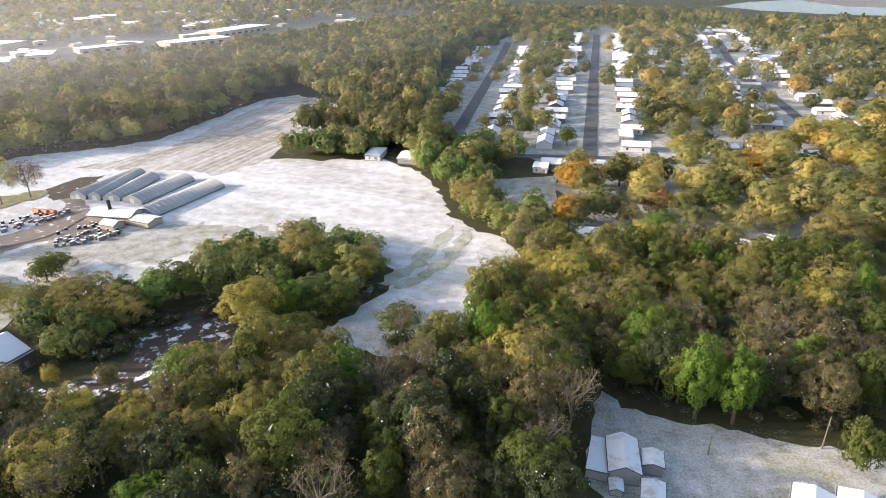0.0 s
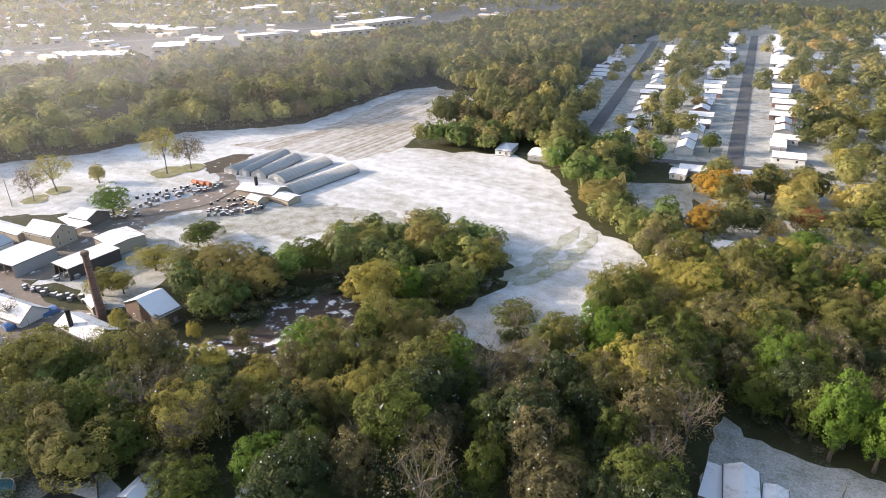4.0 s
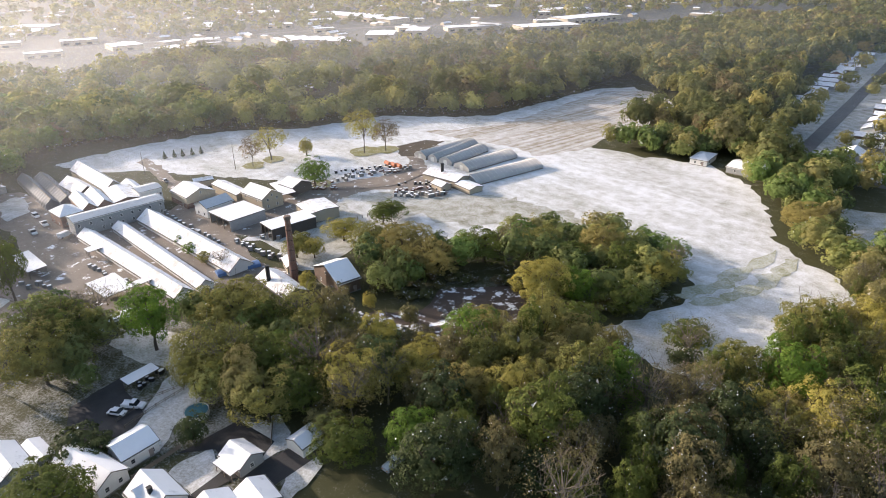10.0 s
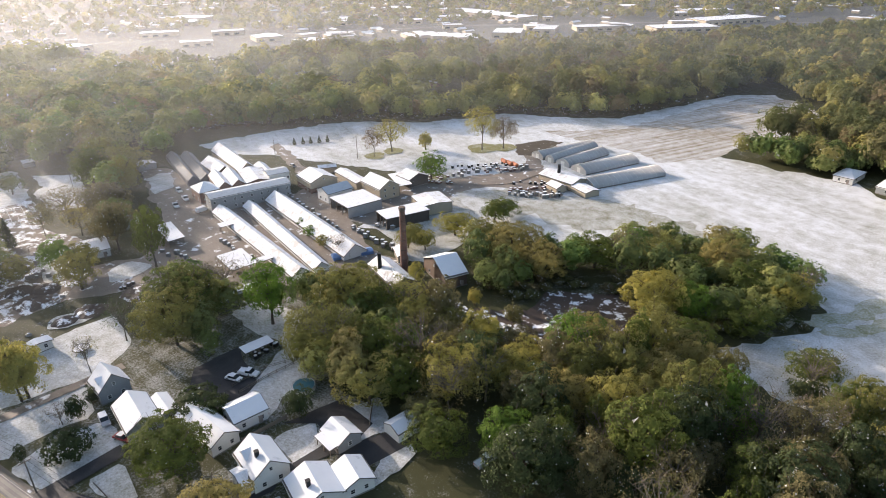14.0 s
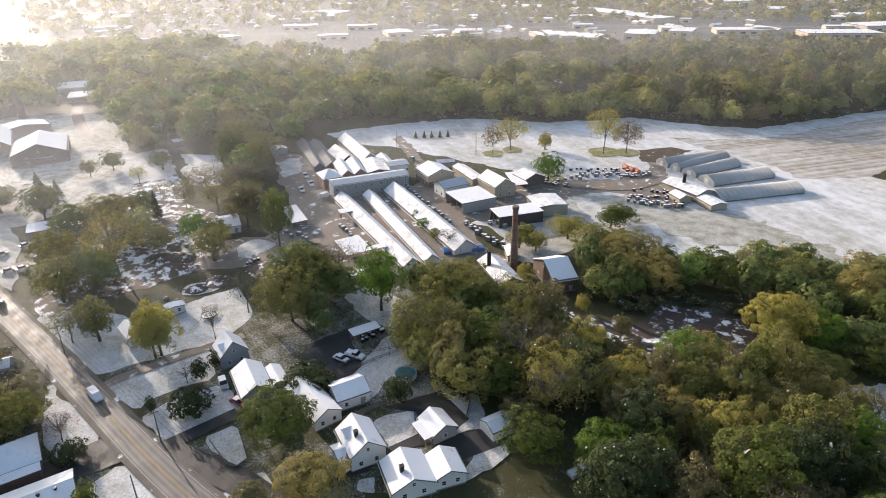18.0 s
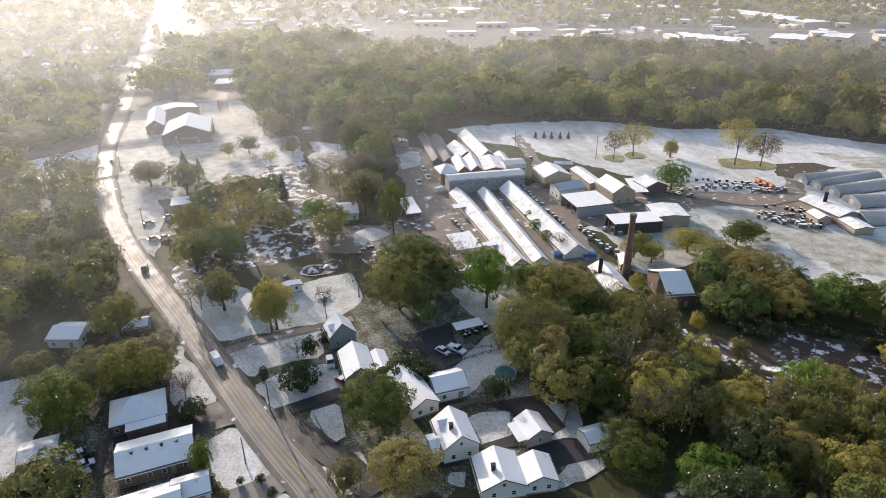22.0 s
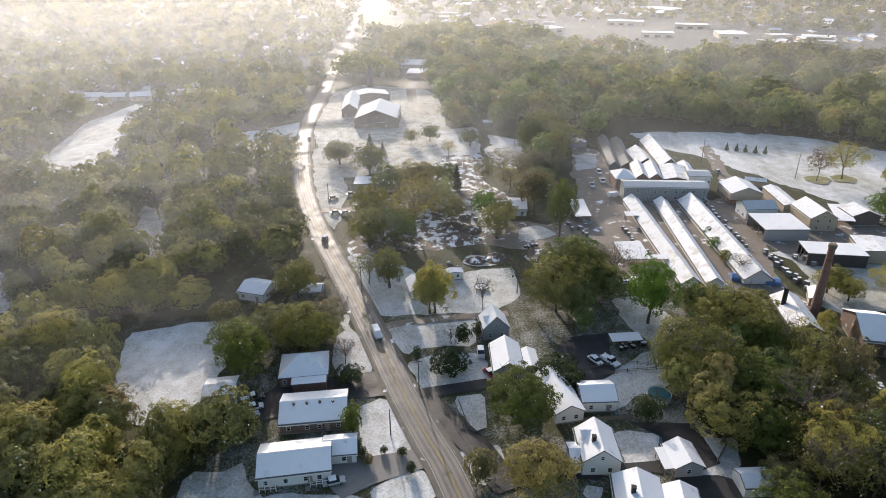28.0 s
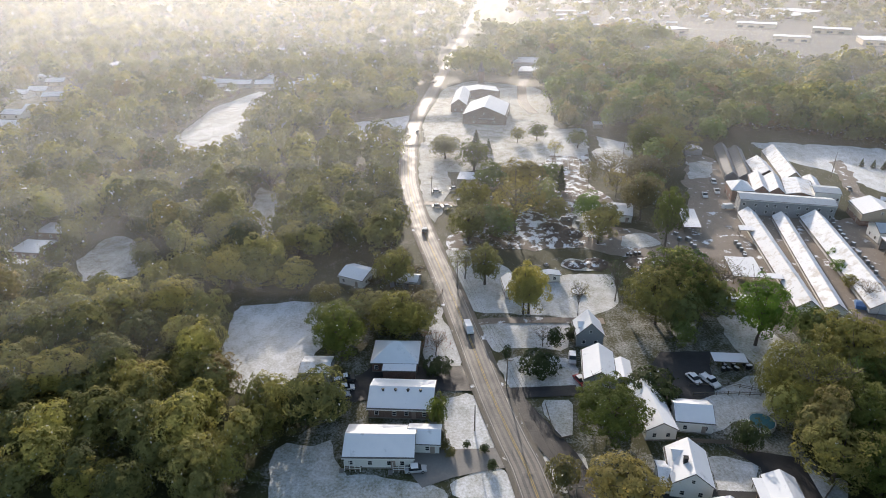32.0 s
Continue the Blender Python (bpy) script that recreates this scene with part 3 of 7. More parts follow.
def hoop(x, y, L, W, turn, he, label):
    """A hoop house: W is its length here, L its width."""
    base = thing("hoop_greenhouse", pose(x, y, 0, 0, 0, turn + 90), label, "greenhouse", "hoop greenhouses")
    ln, w = W, L * 0.86
    FOOT.append((x, y, 8))
    n, top = 12, 3.9
    arc = [(w / 2 * math.cos(math.pi * k / n), 1.5 + (top - 1.5) * (0.5 * math.sin(math.pi * k / n) + 0.5 * (1 - abs(math.cos(math.pi * k / n))))) for k in range(n + 1)]
    bm = bmesh.new()
    for x0, x1 in ((-ln / 2, ln / 2),):
        rows = [[bm.verts.new((xx, yy, zz)) for yy, zz in [(w / 2, 0)] + arc + [(-w / 2, 0)]] for xx in (x0, x1)]
        for k in range(len(arc) + 1):
            bm.faces.new((rows[0][k], rows[1][k], rows[1][k + 1], rows[0][k + 1]))
        bm.faces.new(rows[0][::-1])
        bm.faces.new(rows[1])
    for f in bm.faces:
        f.smooth = len(f.verts) == 4
    part("film_cover", bm, M_FILM, base, "grey translucent greenhouse film")
    ribs = int(ln / 2.6)
    rib = None
    for k in range(ribs + 1):
        xx = -ln / 2 + ln * k / ribs
        if rib is None:
            bm = bmesh.new()
            tube(bm, [(0, yy * 1.012, zz * 1.012) for yy, zz in [(w / 2, 0)] + arc + [(-w / 2, 0)]], [0.05] * (n + 3), 4)
            ob = part("rib", bm, M_TRIM, base)
            rib = ob.data
        else:
            ob = share("rib", rib, base, Matrix())
        ob.matrix_local = pose(xx, 0, 0)
    for sx in (-1, 1):
        part("end_door", boxes((sx * ln / 2 - 0.06, -1.1, 0, sx * ln / 2 + 0.06, 1.1, 2.4)), M_TRIM, base, "white end door")
    part("base_board", boxes((-ln / 2, w / 2 - 0.02, 0, ln / 2, w / 2 + 0.08, 0.5), (-ln / 2, -w / 2 - 0.08, 0, ln / 2, -w / 2 + 0.02, 0.5)), M_TIMBER, base)
    return base


def glasshouse(x, y, L, W, turn, he, rise, label):
    base = thing("glasshouse", pose(x, y, 0, 0, 0, turn), label, "greenhouse")
    FOOT.append((x, y, max(L, W) / 2))
    a, b = L / 2, W / 2
    part("body", prism([(-b, 0), (b, 0), (b, he), (0, he + rise), (-b, he)], -a, a), M_GLASSROOF, base)
    bar = None
    for k in range(int(L / 3) + 1):
        xx = -a + L * k / int(L / 3)
        if bar is None:
            bm = bmesh.new()
            tube(bm, [(0, -b - 0.03, 0), (0, -b - 0.03, he + 0.04), (0, 0, he + rise + 0.06), (0, b + 0.03, he + 0.04), (0, b + 0.03, 0)], [0.07] * 5, 4)
            ob = part("glazing_bar", bm, M_TRIM, base)
            bar = ob.data
        else:
            ob = share("glazing_bar", bar, base, Matrix())
        ob.matrix_local = pose(xx, 0, 0)
    part("ridge_cap", boxes((-a, -0.2, he + rise - 0.02, a, 0.2, he + rise + 0.1)), M_TIMBER, base)
    return base


def brick_stack(x, y, h, r0, r1):
    base = thing("brick_chimney_stack", pose(x, y, 0), "tall tapering red brick works chimney", "chimney")
    bm = bmesh.new()
    n = 14
    tube(bm, [(0, 0, h * k / n) for k in range(n + 1)], [r0 + (r1 - r0) * k / n for k in range(n + 1)], 20)
    part("shaft", bm, WALLS["brick"], base)
    bm = bmesh.new()
    tube(bm, [(0, 0, h - 1.3), (0, 0, h - 0.9), (0, 0, h - 0.2), (0, 0, h + 0.1)], [r1 + 0.05, r1 + 0.28, r1 + 0.28, r1 + 0.1], 20)
    part("crown", bm, WALLS["brownbrick"], base, "corbelled dark brick crown")
    for k in range(5):
        bm = bmesh.new()
        z = h * (0.2 + 0.15 * k)
        rr = r0 + (r1 - r0) * z / h + 0.03
        tube(bm, [(0, 0, z), (0, 0, z + 0.12)], [rr, rr], 20)
        part("band", bm, M_STEEL, base, "iron strap")
    bm = bmesh.new()
    cyl(bm, 0.5, 0, h, h + 1.4, 0.05, 0.03, 5)
    part("rod", bm, M_STEEL, base)


def steel_stack(x, y, h, r):
    base = thing("steel_flue", pose(x, y, 0), "black steel boiler flue", "flue")
    bm = bmesh.new()
    cyl(bm, 0, 0, 0, h, r, r * 0.9, 14)
    part("pipe", bm, M_STEEL, base)
    bm = bmesh.new()
    cyl(bm, 0, 0, h, h + 0.3, r * 1.05, r * 1.05, 14)
    part("rim", bm, M_STEEL, base)


# ---- trees ----
def crown_points(rng, n, rad, z0, z1, clumps, loose=0.0):
    """Leaf sprays of a crown: places, facings and sizes. Clumps of foliage sit over an uneven dome; a few big unseen
    sprays are added inside to block light.
    """
    cz, hz = z0 + (z1 - z0) * 0.46, (z1 - z0) * 0.54
    k = np.arange(clumps) + 0.5
    up = 1.0 - 1.55 * k / clumps
    ang = k * 2.39996 + rng.uniform(0, 6.3)
    flat = np.sqrt(np.maximum(0.0, 1 - up ** 2))
    way = np.stack([np.cos(ang) * flat, np.sin(ang) * flat, up], 1) + rng.normal(size=(clumps, 3)) * 0.16
    way /= np.linalg.norm(way, axis=1)[:, None]
    p1, p2 = rng.uniform(0, 6.3, 2)
    lump = 1 + 0.13 * np.sin(2 * ang + p1) + 0.1 * np.sin(3 * ang + 2 * up + p2)
    cen = way * (rng.uniform(0.6, 0.86, clumps) * lump)[:, None]
    cr = rng.uniform(0.8, 1.35, clumps) * (1.3 / math.sqrt(clumps)) * (1 + 0.5 * (1 - cen[:, 2]) * 0.3)
    pts, outs = [], []
    per = int(n * 1.9 / clumps)
    for i in range(clumps):
        d = rng.normal(size=(per, 3)) + way[i] * 0.9 + np.array((0, 0, 0.35))
        d /= np.linalg.norm(d, axis=1)[:, None]
        r = cr[i] * (0.82 + 0.24 * rng.uniform(0, 1, per) + (0.5 * loose + 0.12) * rng.exponential(1.0, per) * (rng.uniform(0, 1, per) < 0.25))
        p = cen[i] + d * r[:, None] * np.array((1, 1, 0.85))
        q = ((p[:, None, :] - cen[None]) / np.array((1, 1, 0.85)) / cr[None, :, None]) ** 2
        hid = q.sum(2)
        hid[:, i] = 9
        keep = hid.min(1) > 0.62 - 0.4 * loose
        pts.append(p[keep])
        outs.append((d + way[i] * 1.3)[keep])
    pts, outs = np.concatenate(pts), np.concatenate(outs)
    pick = rng.permutation(len(pts))[:n]
    pts, outs = pts[pick], outs[pick]
    big = np.full(len(pts), 1.0)
    # added inner sprays, oversized, that keep light from passing through the crown
    m = int(n * 0.05 * (1 - loose))
    if m:
        d = rng.normal(size=(m, 3))
        d /= np.linalg.norm(d, axis=1)[:, None]
        pts, outs, big = np.concatenate([pts, d * rng.uniform(0.45, 0.6, (m, 1))]), np.concatenate([outs, d]), np.concatenate([big, np.full(m, 3.2)])
    box3 = np.array((rad, rad, hz))
    return pts * box3 + np.array((0, 0, cz)), outs / box3 * rad, cen * box3 + np.array((0, 0, cz)), big


def sprays(rng, pts, outs, size, flat=1.9, big=1.0):
    """Triangles of leaves at the points, facing mostly outwards."""
    n = len(pts)
    nrm = outs / np.linalg.norm(outs, axis=1)[:, None] * flat + rng.normal(size=(n, 3)) * 0.55
    nrm /= np.linalg.norm(nrm, axis=1)[:, None]
    a = np.cross(nrm, rng.normal(size=(n, 3)))
    a /= np.linalg.norm(a, axis=1)[:, None] + 1e-9
    b = np.cross(nrm, a)
    s = (size * big * rng.uniform(0.6, 1.4, n))[:, None]
    tri = np.stack([pts + a * s * 0.75, pts - a * s * 0.4 + b * s * 0.5, pts - a * s * 0.4 - b * s * 0.5], 1)
    return tri.reshape(-1, 3)


def tri_mesh(name, co, mat, kinds=None):
    me = bpy.data.meshes.new(name)
    n = len(co) // 3
    me.vertices.add(3 * n)
    me.vertices.foreach_set("co", np.asarray(co, np.float32).ravel())
    me.loops.add(3 * n)
    me.loops.foreach_set("vertex_index", np.arange(3 * n, dtype=np.int32))
    me.polygons.add(n)
    me.polygons.foreach_set("loop_start", np.arange(0, 3 * n, 3, dtype=np.int32))
    me.update(calc_edges=True)
    if kinds is not None:
        me.attributes.new("kind_of_tree", "FLOAT", "POINT").data.foreach_set("value", np.asarray(kinds, np.float32))
    me.materials.append(mat)
    return me


# kind: radius, height, lowest leaves, clumps, sprays, size of a spray, limbs, looseness
KINDS = {
    "broad": (7.0, 15.0, 0.16, 90, 9400, 0.26, 7, 0.14),
    "spread": (11.0, 17.0, 0.12, 160, 15500, 0.3, 10, 0.14),
    "round": (5.0, 12.0, 0.14, 64, 6300, 0.235, 6, 0.14),
    "oval": (4.0, 14.0, 0.1, 64, 6000, 0.26, 5, 0.18),
    "vase": (6.0, 14.0, 0.26, 64, 4200, 0.22, 14, 0.75),
    "bare": (5.0, 12.0, 0.28, 30, 1100, 0.19, 22, 0.95),
    "bush": (3.0, 4.0, 0.02, 36, 2300, 0.23, 3, 0.25),
    "conifer": (2.2, 9.0, 0.06, 14, 2200, 0.36, 2, 0.0),
}
PROTO = {}


def prototypes():
    for kind, (rad, h, low, clumps, n, size, limbs, loose) in KINDS.items():
        PROTO[kind] = []
        for v in range(4):
            rng = np.random.default_rng(100 + 7 * v + len(kind))
            if kind == "conifer":
                z = h * (low + (1 - low) * rng.uniform(0, 1, n) ** 1.4)
                ang = rng.uniform(0, 2 * math.pi, n)
                layer = 0.75 + 0.25 * np.cos(z * 5.0)
                r = rad * (1 - z / h) ** 0.85 * layer * rng.uniform(0.75, 1.05, n)
                outs = np.stack([np.cos(ang), np.sin(ang), np.full(n, 0.4)], 1)
                pts = np.stack([r * np.cos(ang), r * np.sin(ang), z], 1)
                cen, big = np.array([(0, 0, h * 0.6)]), 1.0
            else:
                pts, outs, cen, big = crown_points(rng, n, rad, h * low, h, clumps, loose)
            me = tri_mesh("crown", sprays(rng, pts, outs, size, 1.9 - loose, big), LEAF["green"])
            bm = bmesh.new()
            r0 = (0.015 if kind in ("bare", "vase") else 0.022) * h
            tube(bm, [(0, 0, -0.3), (0, 0, h * 0.12), (0.02 * h, 0.01 * h, h * 0.3), (0, 0, h * 0.62), (0, 0.01 * h, h * 0.85)], [r0 * 1.3, r0, r0 * 0.8, r0 * 0.45, r0 * 0.12], 7)
            for k in range(limbs):
                c = cen[k % len(cen)]
                z = h * (low * 0.8 + 0.08 + 0.35 * (k / limbs))
                ang = math.atan2(c[1], c[0]) + rng.uniform(-0.4, 0.4)
                ex = np.array((math.cos(ang) * rad * rng.uniform(0.5, 0.9), math.sin(ang) * rad * rng.uniform(0.5, 0.9), max(c[2], z + 0.12 * h) + rng.uniform(0, 0.12) * h))
                st = np.array((0.01 * h, 0.005 * h, z))
                mid = st + (ex - st) * 0.5 + np.array((0, 0, 0.03 * h))
                tube(bm, [tuple(st), tuple(mid), tuple(ex)], [r0 * 0.5, r0 * 0.3, r0 * 0.07], 4)
                for j in range(6 if kind in ("bare", "vase") else 1):
                    e2 = mid + (ex - mid) * rng.uniform(0.1, 0.8) 
                    e3 = e2 + rng.normal(size=3) * rad * 0.16 + np.array((0, 0, 0.1 * h))
                    tube(bm, [tuple(e2), tuple(e3)], [r0 * 0.2, r0 * 0.04], 3)
            tm = bpy.data.meshes.new("trunk")
            bm.to_mesh(tm)
            bm.free()
            tm.materials.append(M_PALEBARK if kind in ("bare", "vase") else M_BARK)
            PROTO[kind].append((tm, me, rad, h))


TREE_WORDS = {"green": "deep green", "fresh": "bright fresh-green", "olive": "olive-green", "yellow": "yellow-green", "ochre": "ochre-leaved", "gold": "golden-leaved",
              "brown": "brown-budded", "bare": "almost bare", "pale": "pale frosted", "red": "reddish", "dark": "dark evergreen"}
KIND_WORDS = {"spread": "wide-spreading deciduous tree with a lobed crown", "broad": "broad deciduous tree with a lobed crown", "round": "rounded deciduous tree in spring leaf", "oval": "tall narrow deciduous tree", "vase": "open-branched tree with thin leaf",
              "bare": "tree with fine branches", "bush": "dense garden shrub", "conifer": "conical conifer"}
COUNT = [0]
BIG = []       # trees that stand already


def tree(kind, x, y, h, r, tint):
    COUNT[0] += 1
    k = COUNT[0]
    kind = "spread" if kind == "broad" and r > 8.6 else kind
    BIG.append((x, y, r))
    tm, cm, r0, h0 = PROTO[kind][k % 4]
    base = thing("shrub" if kind == "bush" else "tree", Matrix.LocRotScale((x, y, 0), Euler((0, 0, k * 2.4)), (r / r0, r / r0, h / h0)),
                 TREE_WORDS[tint] + " " + KIND_WORDS[kind], "shrub" if kind == "bush" else "tree", "trees")
    share("trunk", tm, base, Matrix())
    cr = share("crown", cm, base, Matrix())
    cr.material_slots[0].link = "OBJECT"
    cr.material_slots[0].material = LEAF[tint]


MIXES = {
    "near": [("broad", "olive"), ("broad", "green"), ("round", "olive"), ("broad", "ochre"), ("round", "fresh"), ("oval", "green"), ("broad", "yellow"), ("vase", "ochre"), ("bare", "brown"),
             ("broad", "olive"), ("vase", "olive"), ("round", "yellow"), ("bare", "bare"), ("broad", "ochre"), ("broad", "brown")],
    "light": [("broad", "yellow"), ("round", "pale"), ("broad", "olive"), ("round", "olive"), ("oval", "fresh"), ("vase", "yellow"), ("broad", "pale"), ("broad", "green"), ("round", "green"), ("round", "ochre")],
    # darker leaf tints for trees close under the camera, standing in for shade
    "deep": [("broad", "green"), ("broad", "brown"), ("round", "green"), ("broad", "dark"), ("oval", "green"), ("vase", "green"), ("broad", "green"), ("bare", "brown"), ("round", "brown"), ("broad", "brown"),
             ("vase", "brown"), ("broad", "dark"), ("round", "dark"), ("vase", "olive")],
}


def free_spots(outline, spacing, rng, margin=1.0):
    xs, ys = [p[0] for p in outline], [p[1] for p in outline]
    spots = []
    y = min(ys)
    while y < max(ys):
        x = min(xs)
        while x < max(xs):
            p = (x + rng.uniform(-0.42, 0.42) * spacing, y + rng.uniform(-0.42, 0.42) * spacing)
            if inside(p, outline) and not any(inside(p, c) for c in CLEAR) and all((p[0] - q[0]) ** 2 + (p[1] - q[1]) ** 2 > (q[2] * margin) ** 2 for q in FOOT):
                if all(min((Vector(p) - v).length_squared for v in line) > (half + 2) ** 2 for line, half in PAVED):
                    spots.append(p)
            x += spacing
        y += spacing
    return spots


CROWNS = {}    # joined crowns by fineness: leaf sprays of six shapes each


def far_trees(name, spots, height, rng, mat, label, finer=0, wide=1.0):
    """Woods as one mesh of real crowns of leaf sprays, coarser with the distance from the camera."""
    out, kinds = [], []
    for p in spots:
        d = math.hypot(*p)
        if d > 900 and rng.uniform() > 700 / d:
            continue
        step = 0 if d < 170 else 1 if d < 260 else 2 if d < 400 else 3 if d < 600 else 4 if d < 900 else 5
        step = min(max(0, step - finer), 5)
        if step not in CROWNS:
            n, size = ((3200, 0.32), (1150, 0.58), (420, 0.95), (200, 1.3), (84, 2.0), (44, 2.9))[step]
            r2 = np.random.default_rng(40 + step)
            CROWNS[step] = []
            for v in range(6):
                pts, outs, _, big = crown_points(r2, n, 5.0, 2.4, 13.5, (50, 34, 24, 16, 10, 8)[step], 0.12)
                CROWNS[step].append(sprays(r2, pts, outs, size, 2.5, big).astype(np.float32))
        b = CROWNS[step][int(rng.integers(6))]
        k = rng.uniform(0, 1)
        s, a = wide * (0.62 + 0.6 * k) * min(1.0, height / 6), rng.uniform(0, 6.3)
        hs = height / 13.0 * (0.7 + 0.4 * k + rng.uniform(-0.1, 0.35))
        c, e = math.cos(a) * s, math.sin(a) * s
        out.append(np.stack([b[:, 0] * c - b[:, 1] * e + p[0], b[:, 0] * e + b[:, 1] * c + p[1], b[:, 2] * hs], 1))
        kinds.append(np.full(len(b), rng.uniform(0, 1)))
    ob = new(name, tri_mesh(name, np.concatenate(out), mat, np.concatenate(kinds)))
    return tagged(ob, label, "woods", kind="stuff")


def wood(name, outline, spacing, height, mix, far, label):
    rng = np.random.default_rng(len(name) * 13 + 5)
    spots = free_spots(outline, spacing, rng)
    spots = [p for p in spots if all((p[0] - q[0]) ** 2 + (p[1] - q[1]) ** 2 > (0.62 * q[2]) ** 2 for q in BIG)]
    if far == 2:
        far_trees(name, spots, height, rng, {"gold": M_GOLD, "edge": M_EDGE, "east": M_EAST}.get(mix, M_COPSE), label, 2 if mix == "gold" else 1 if mix in ("edge", "far") else 0, 1.5 if mix == "gold" else 1.25 if mix == "edge" else 1.35 if mix == "far" else 1.2 if mix == "east" else 1.05)
    elif far == 1:
        far_trees(name, spots, height, rng, M_WOODS, label, 1, 1.4)
    else:
        for p in spots:
            # the darker mix goes by distance from the camera, in place of shade
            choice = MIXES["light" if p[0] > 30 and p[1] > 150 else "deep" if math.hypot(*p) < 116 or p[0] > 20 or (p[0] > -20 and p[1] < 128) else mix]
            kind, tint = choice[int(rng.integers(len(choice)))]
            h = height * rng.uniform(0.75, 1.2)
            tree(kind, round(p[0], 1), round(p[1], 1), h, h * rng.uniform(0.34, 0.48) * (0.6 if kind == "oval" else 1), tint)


# ---- haze sheets ----
def haze_material(name, amount):
    """See-through sheet that imitates haze: most light passes, the rest is scattered onwards."""
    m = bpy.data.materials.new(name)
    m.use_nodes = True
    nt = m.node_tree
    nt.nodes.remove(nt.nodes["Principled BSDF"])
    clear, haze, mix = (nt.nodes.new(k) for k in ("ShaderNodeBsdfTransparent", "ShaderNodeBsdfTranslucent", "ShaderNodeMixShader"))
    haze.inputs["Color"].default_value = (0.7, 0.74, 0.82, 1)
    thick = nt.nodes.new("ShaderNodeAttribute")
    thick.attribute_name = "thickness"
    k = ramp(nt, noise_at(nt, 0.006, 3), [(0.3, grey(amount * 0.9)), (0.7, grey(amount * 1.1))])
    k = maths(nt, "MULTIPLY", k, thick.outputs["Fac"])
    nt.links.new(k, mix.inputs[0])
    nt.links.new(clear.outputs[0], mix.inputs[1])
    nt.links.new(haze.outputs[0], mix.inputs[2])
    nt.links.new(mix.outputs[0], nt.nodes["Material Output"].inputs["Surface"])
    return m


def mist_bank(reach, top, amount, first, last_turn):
    """A long added sheet, thin and wavering, in an arc round the camera: it imitates haze and glare, and thins out at
    its ends.
    """
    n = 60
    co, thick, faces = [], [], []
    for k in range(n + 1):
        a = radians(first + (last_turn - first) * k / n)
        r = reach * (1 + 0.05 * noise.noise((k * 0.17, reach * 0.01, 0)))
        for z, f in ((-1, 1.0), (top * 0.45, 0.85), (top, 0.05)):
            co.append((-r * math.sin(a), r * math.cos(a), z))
            # thickened towards the sun to imitate its glare
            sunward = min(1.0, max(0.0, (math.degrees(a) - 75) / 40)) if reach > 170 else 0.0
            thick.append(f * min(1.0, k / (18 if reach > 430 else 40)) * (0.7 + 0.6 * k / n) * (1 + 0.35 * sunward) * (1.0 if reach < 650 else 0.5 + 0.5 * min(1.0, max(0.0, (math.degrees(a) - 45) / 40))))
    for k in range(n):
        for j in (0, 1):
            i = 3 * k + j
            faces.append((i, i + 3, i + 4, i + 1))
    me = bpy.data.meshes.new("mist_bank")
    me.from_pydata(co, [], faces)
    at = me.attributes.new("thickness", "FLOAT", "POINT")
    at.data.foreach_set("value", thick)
    me.materials.append(haze_material("valley_mist", amount))
    return tagged(new("mist_bank", me), "added translucent sheet in an arc round the camera, imitating haze", "mist", kind="stuff")


def porch(x, y, turn, w, d, label):
    """A timber deck with posts, top rail and steps."""
    base = thing("porch", pose(x, y, 0.1, 0, 0, turn), label, "porch")
    part("deck", boxes((-w / 2, -d, 0.45, w / 2, 0, 0.6)), M_TIMBER, base)
    for k in range(4):
        xx = -w / 2 + 0.08 + (w - 0.16) * k / 3
        part("post", boxes((xx - 0.06, -d + 0.02, 0, xx + 0.06, -d + 0.14, 2.7)), M_TRIM, base)
    part("rail", boxes((-w / 2, -d + 0.04, 1.4, w / 2, -d + 0.12, 1.5)), M_TRIM, base)
    part("lower_rail", boxes((-w / 2, -d + 0.05, 0.8, w / 2, -d + 0.11, 0.88)), M_TRIM, base)
    for k in range(3):
        part("step", boxes((-w / 2 - 1.0, -d - 0.35 * k, 0, -w / 2 - 0.04, -d - 0.35 * k + 0.33, 0.45 - 0.15 * k)), M_CONC, base)


def brush(name, outline, spacing, height, label):
    """Low undergrowth: saplings and brambles, joined."""
    rng = np.random.default_rng(len(name) * 3 + 2)
    far_trees(name, free_spots(outline, spacing, rng, 0.8), height, rng, M_BRUSH, label, -1)


# ---- the place ----
ground_sheet()
# ground covers
patch("snow_field", [(-331.1, 180.9), (-320.6, 229.2), (-302.3, 265.4), (-262.1, 294.1), (-234.9, 342.5), (-197.5, 358.5), (-167.4, 376.4), (-161.2, 405.2),
    (-135.4, 486.5), (-111.1, 503.6), (-68.0, 453.9), (-74.9, 404.7), (-99.6, 364.5), (-95.8, 335.0), (-64.3, 326.9), (-33.5, 330.0), (-12.7, 308.0), (0.4, 273.5),
    (3.1, 246.4), (20.3, 225.7), (28.2, 209.9), (20.2, 185.8), (9.3, 163.4), (2.8, 140.6), (-18.7, 146.0), (-35.8, 146.8), (-34.7, 160.2), (-21.6, 177.1),
    (-16.1, 195.6), (-37.0, 225.3), (-79.5, 217.7), (-99.9, 180.3), (-149.0, 186.1), (-149.7, 162.7), (-174.4, 156.8), (-178.0, 172.9), (-172.7, 210.0), (-191.6, 217.6),
    (-239.2, 205.0), (-283.1, 192.7), (-299.1, 180.0)], 1, M_FIELD, "hay meadow under thin patchy spring snow", "snowy field", 1.5)
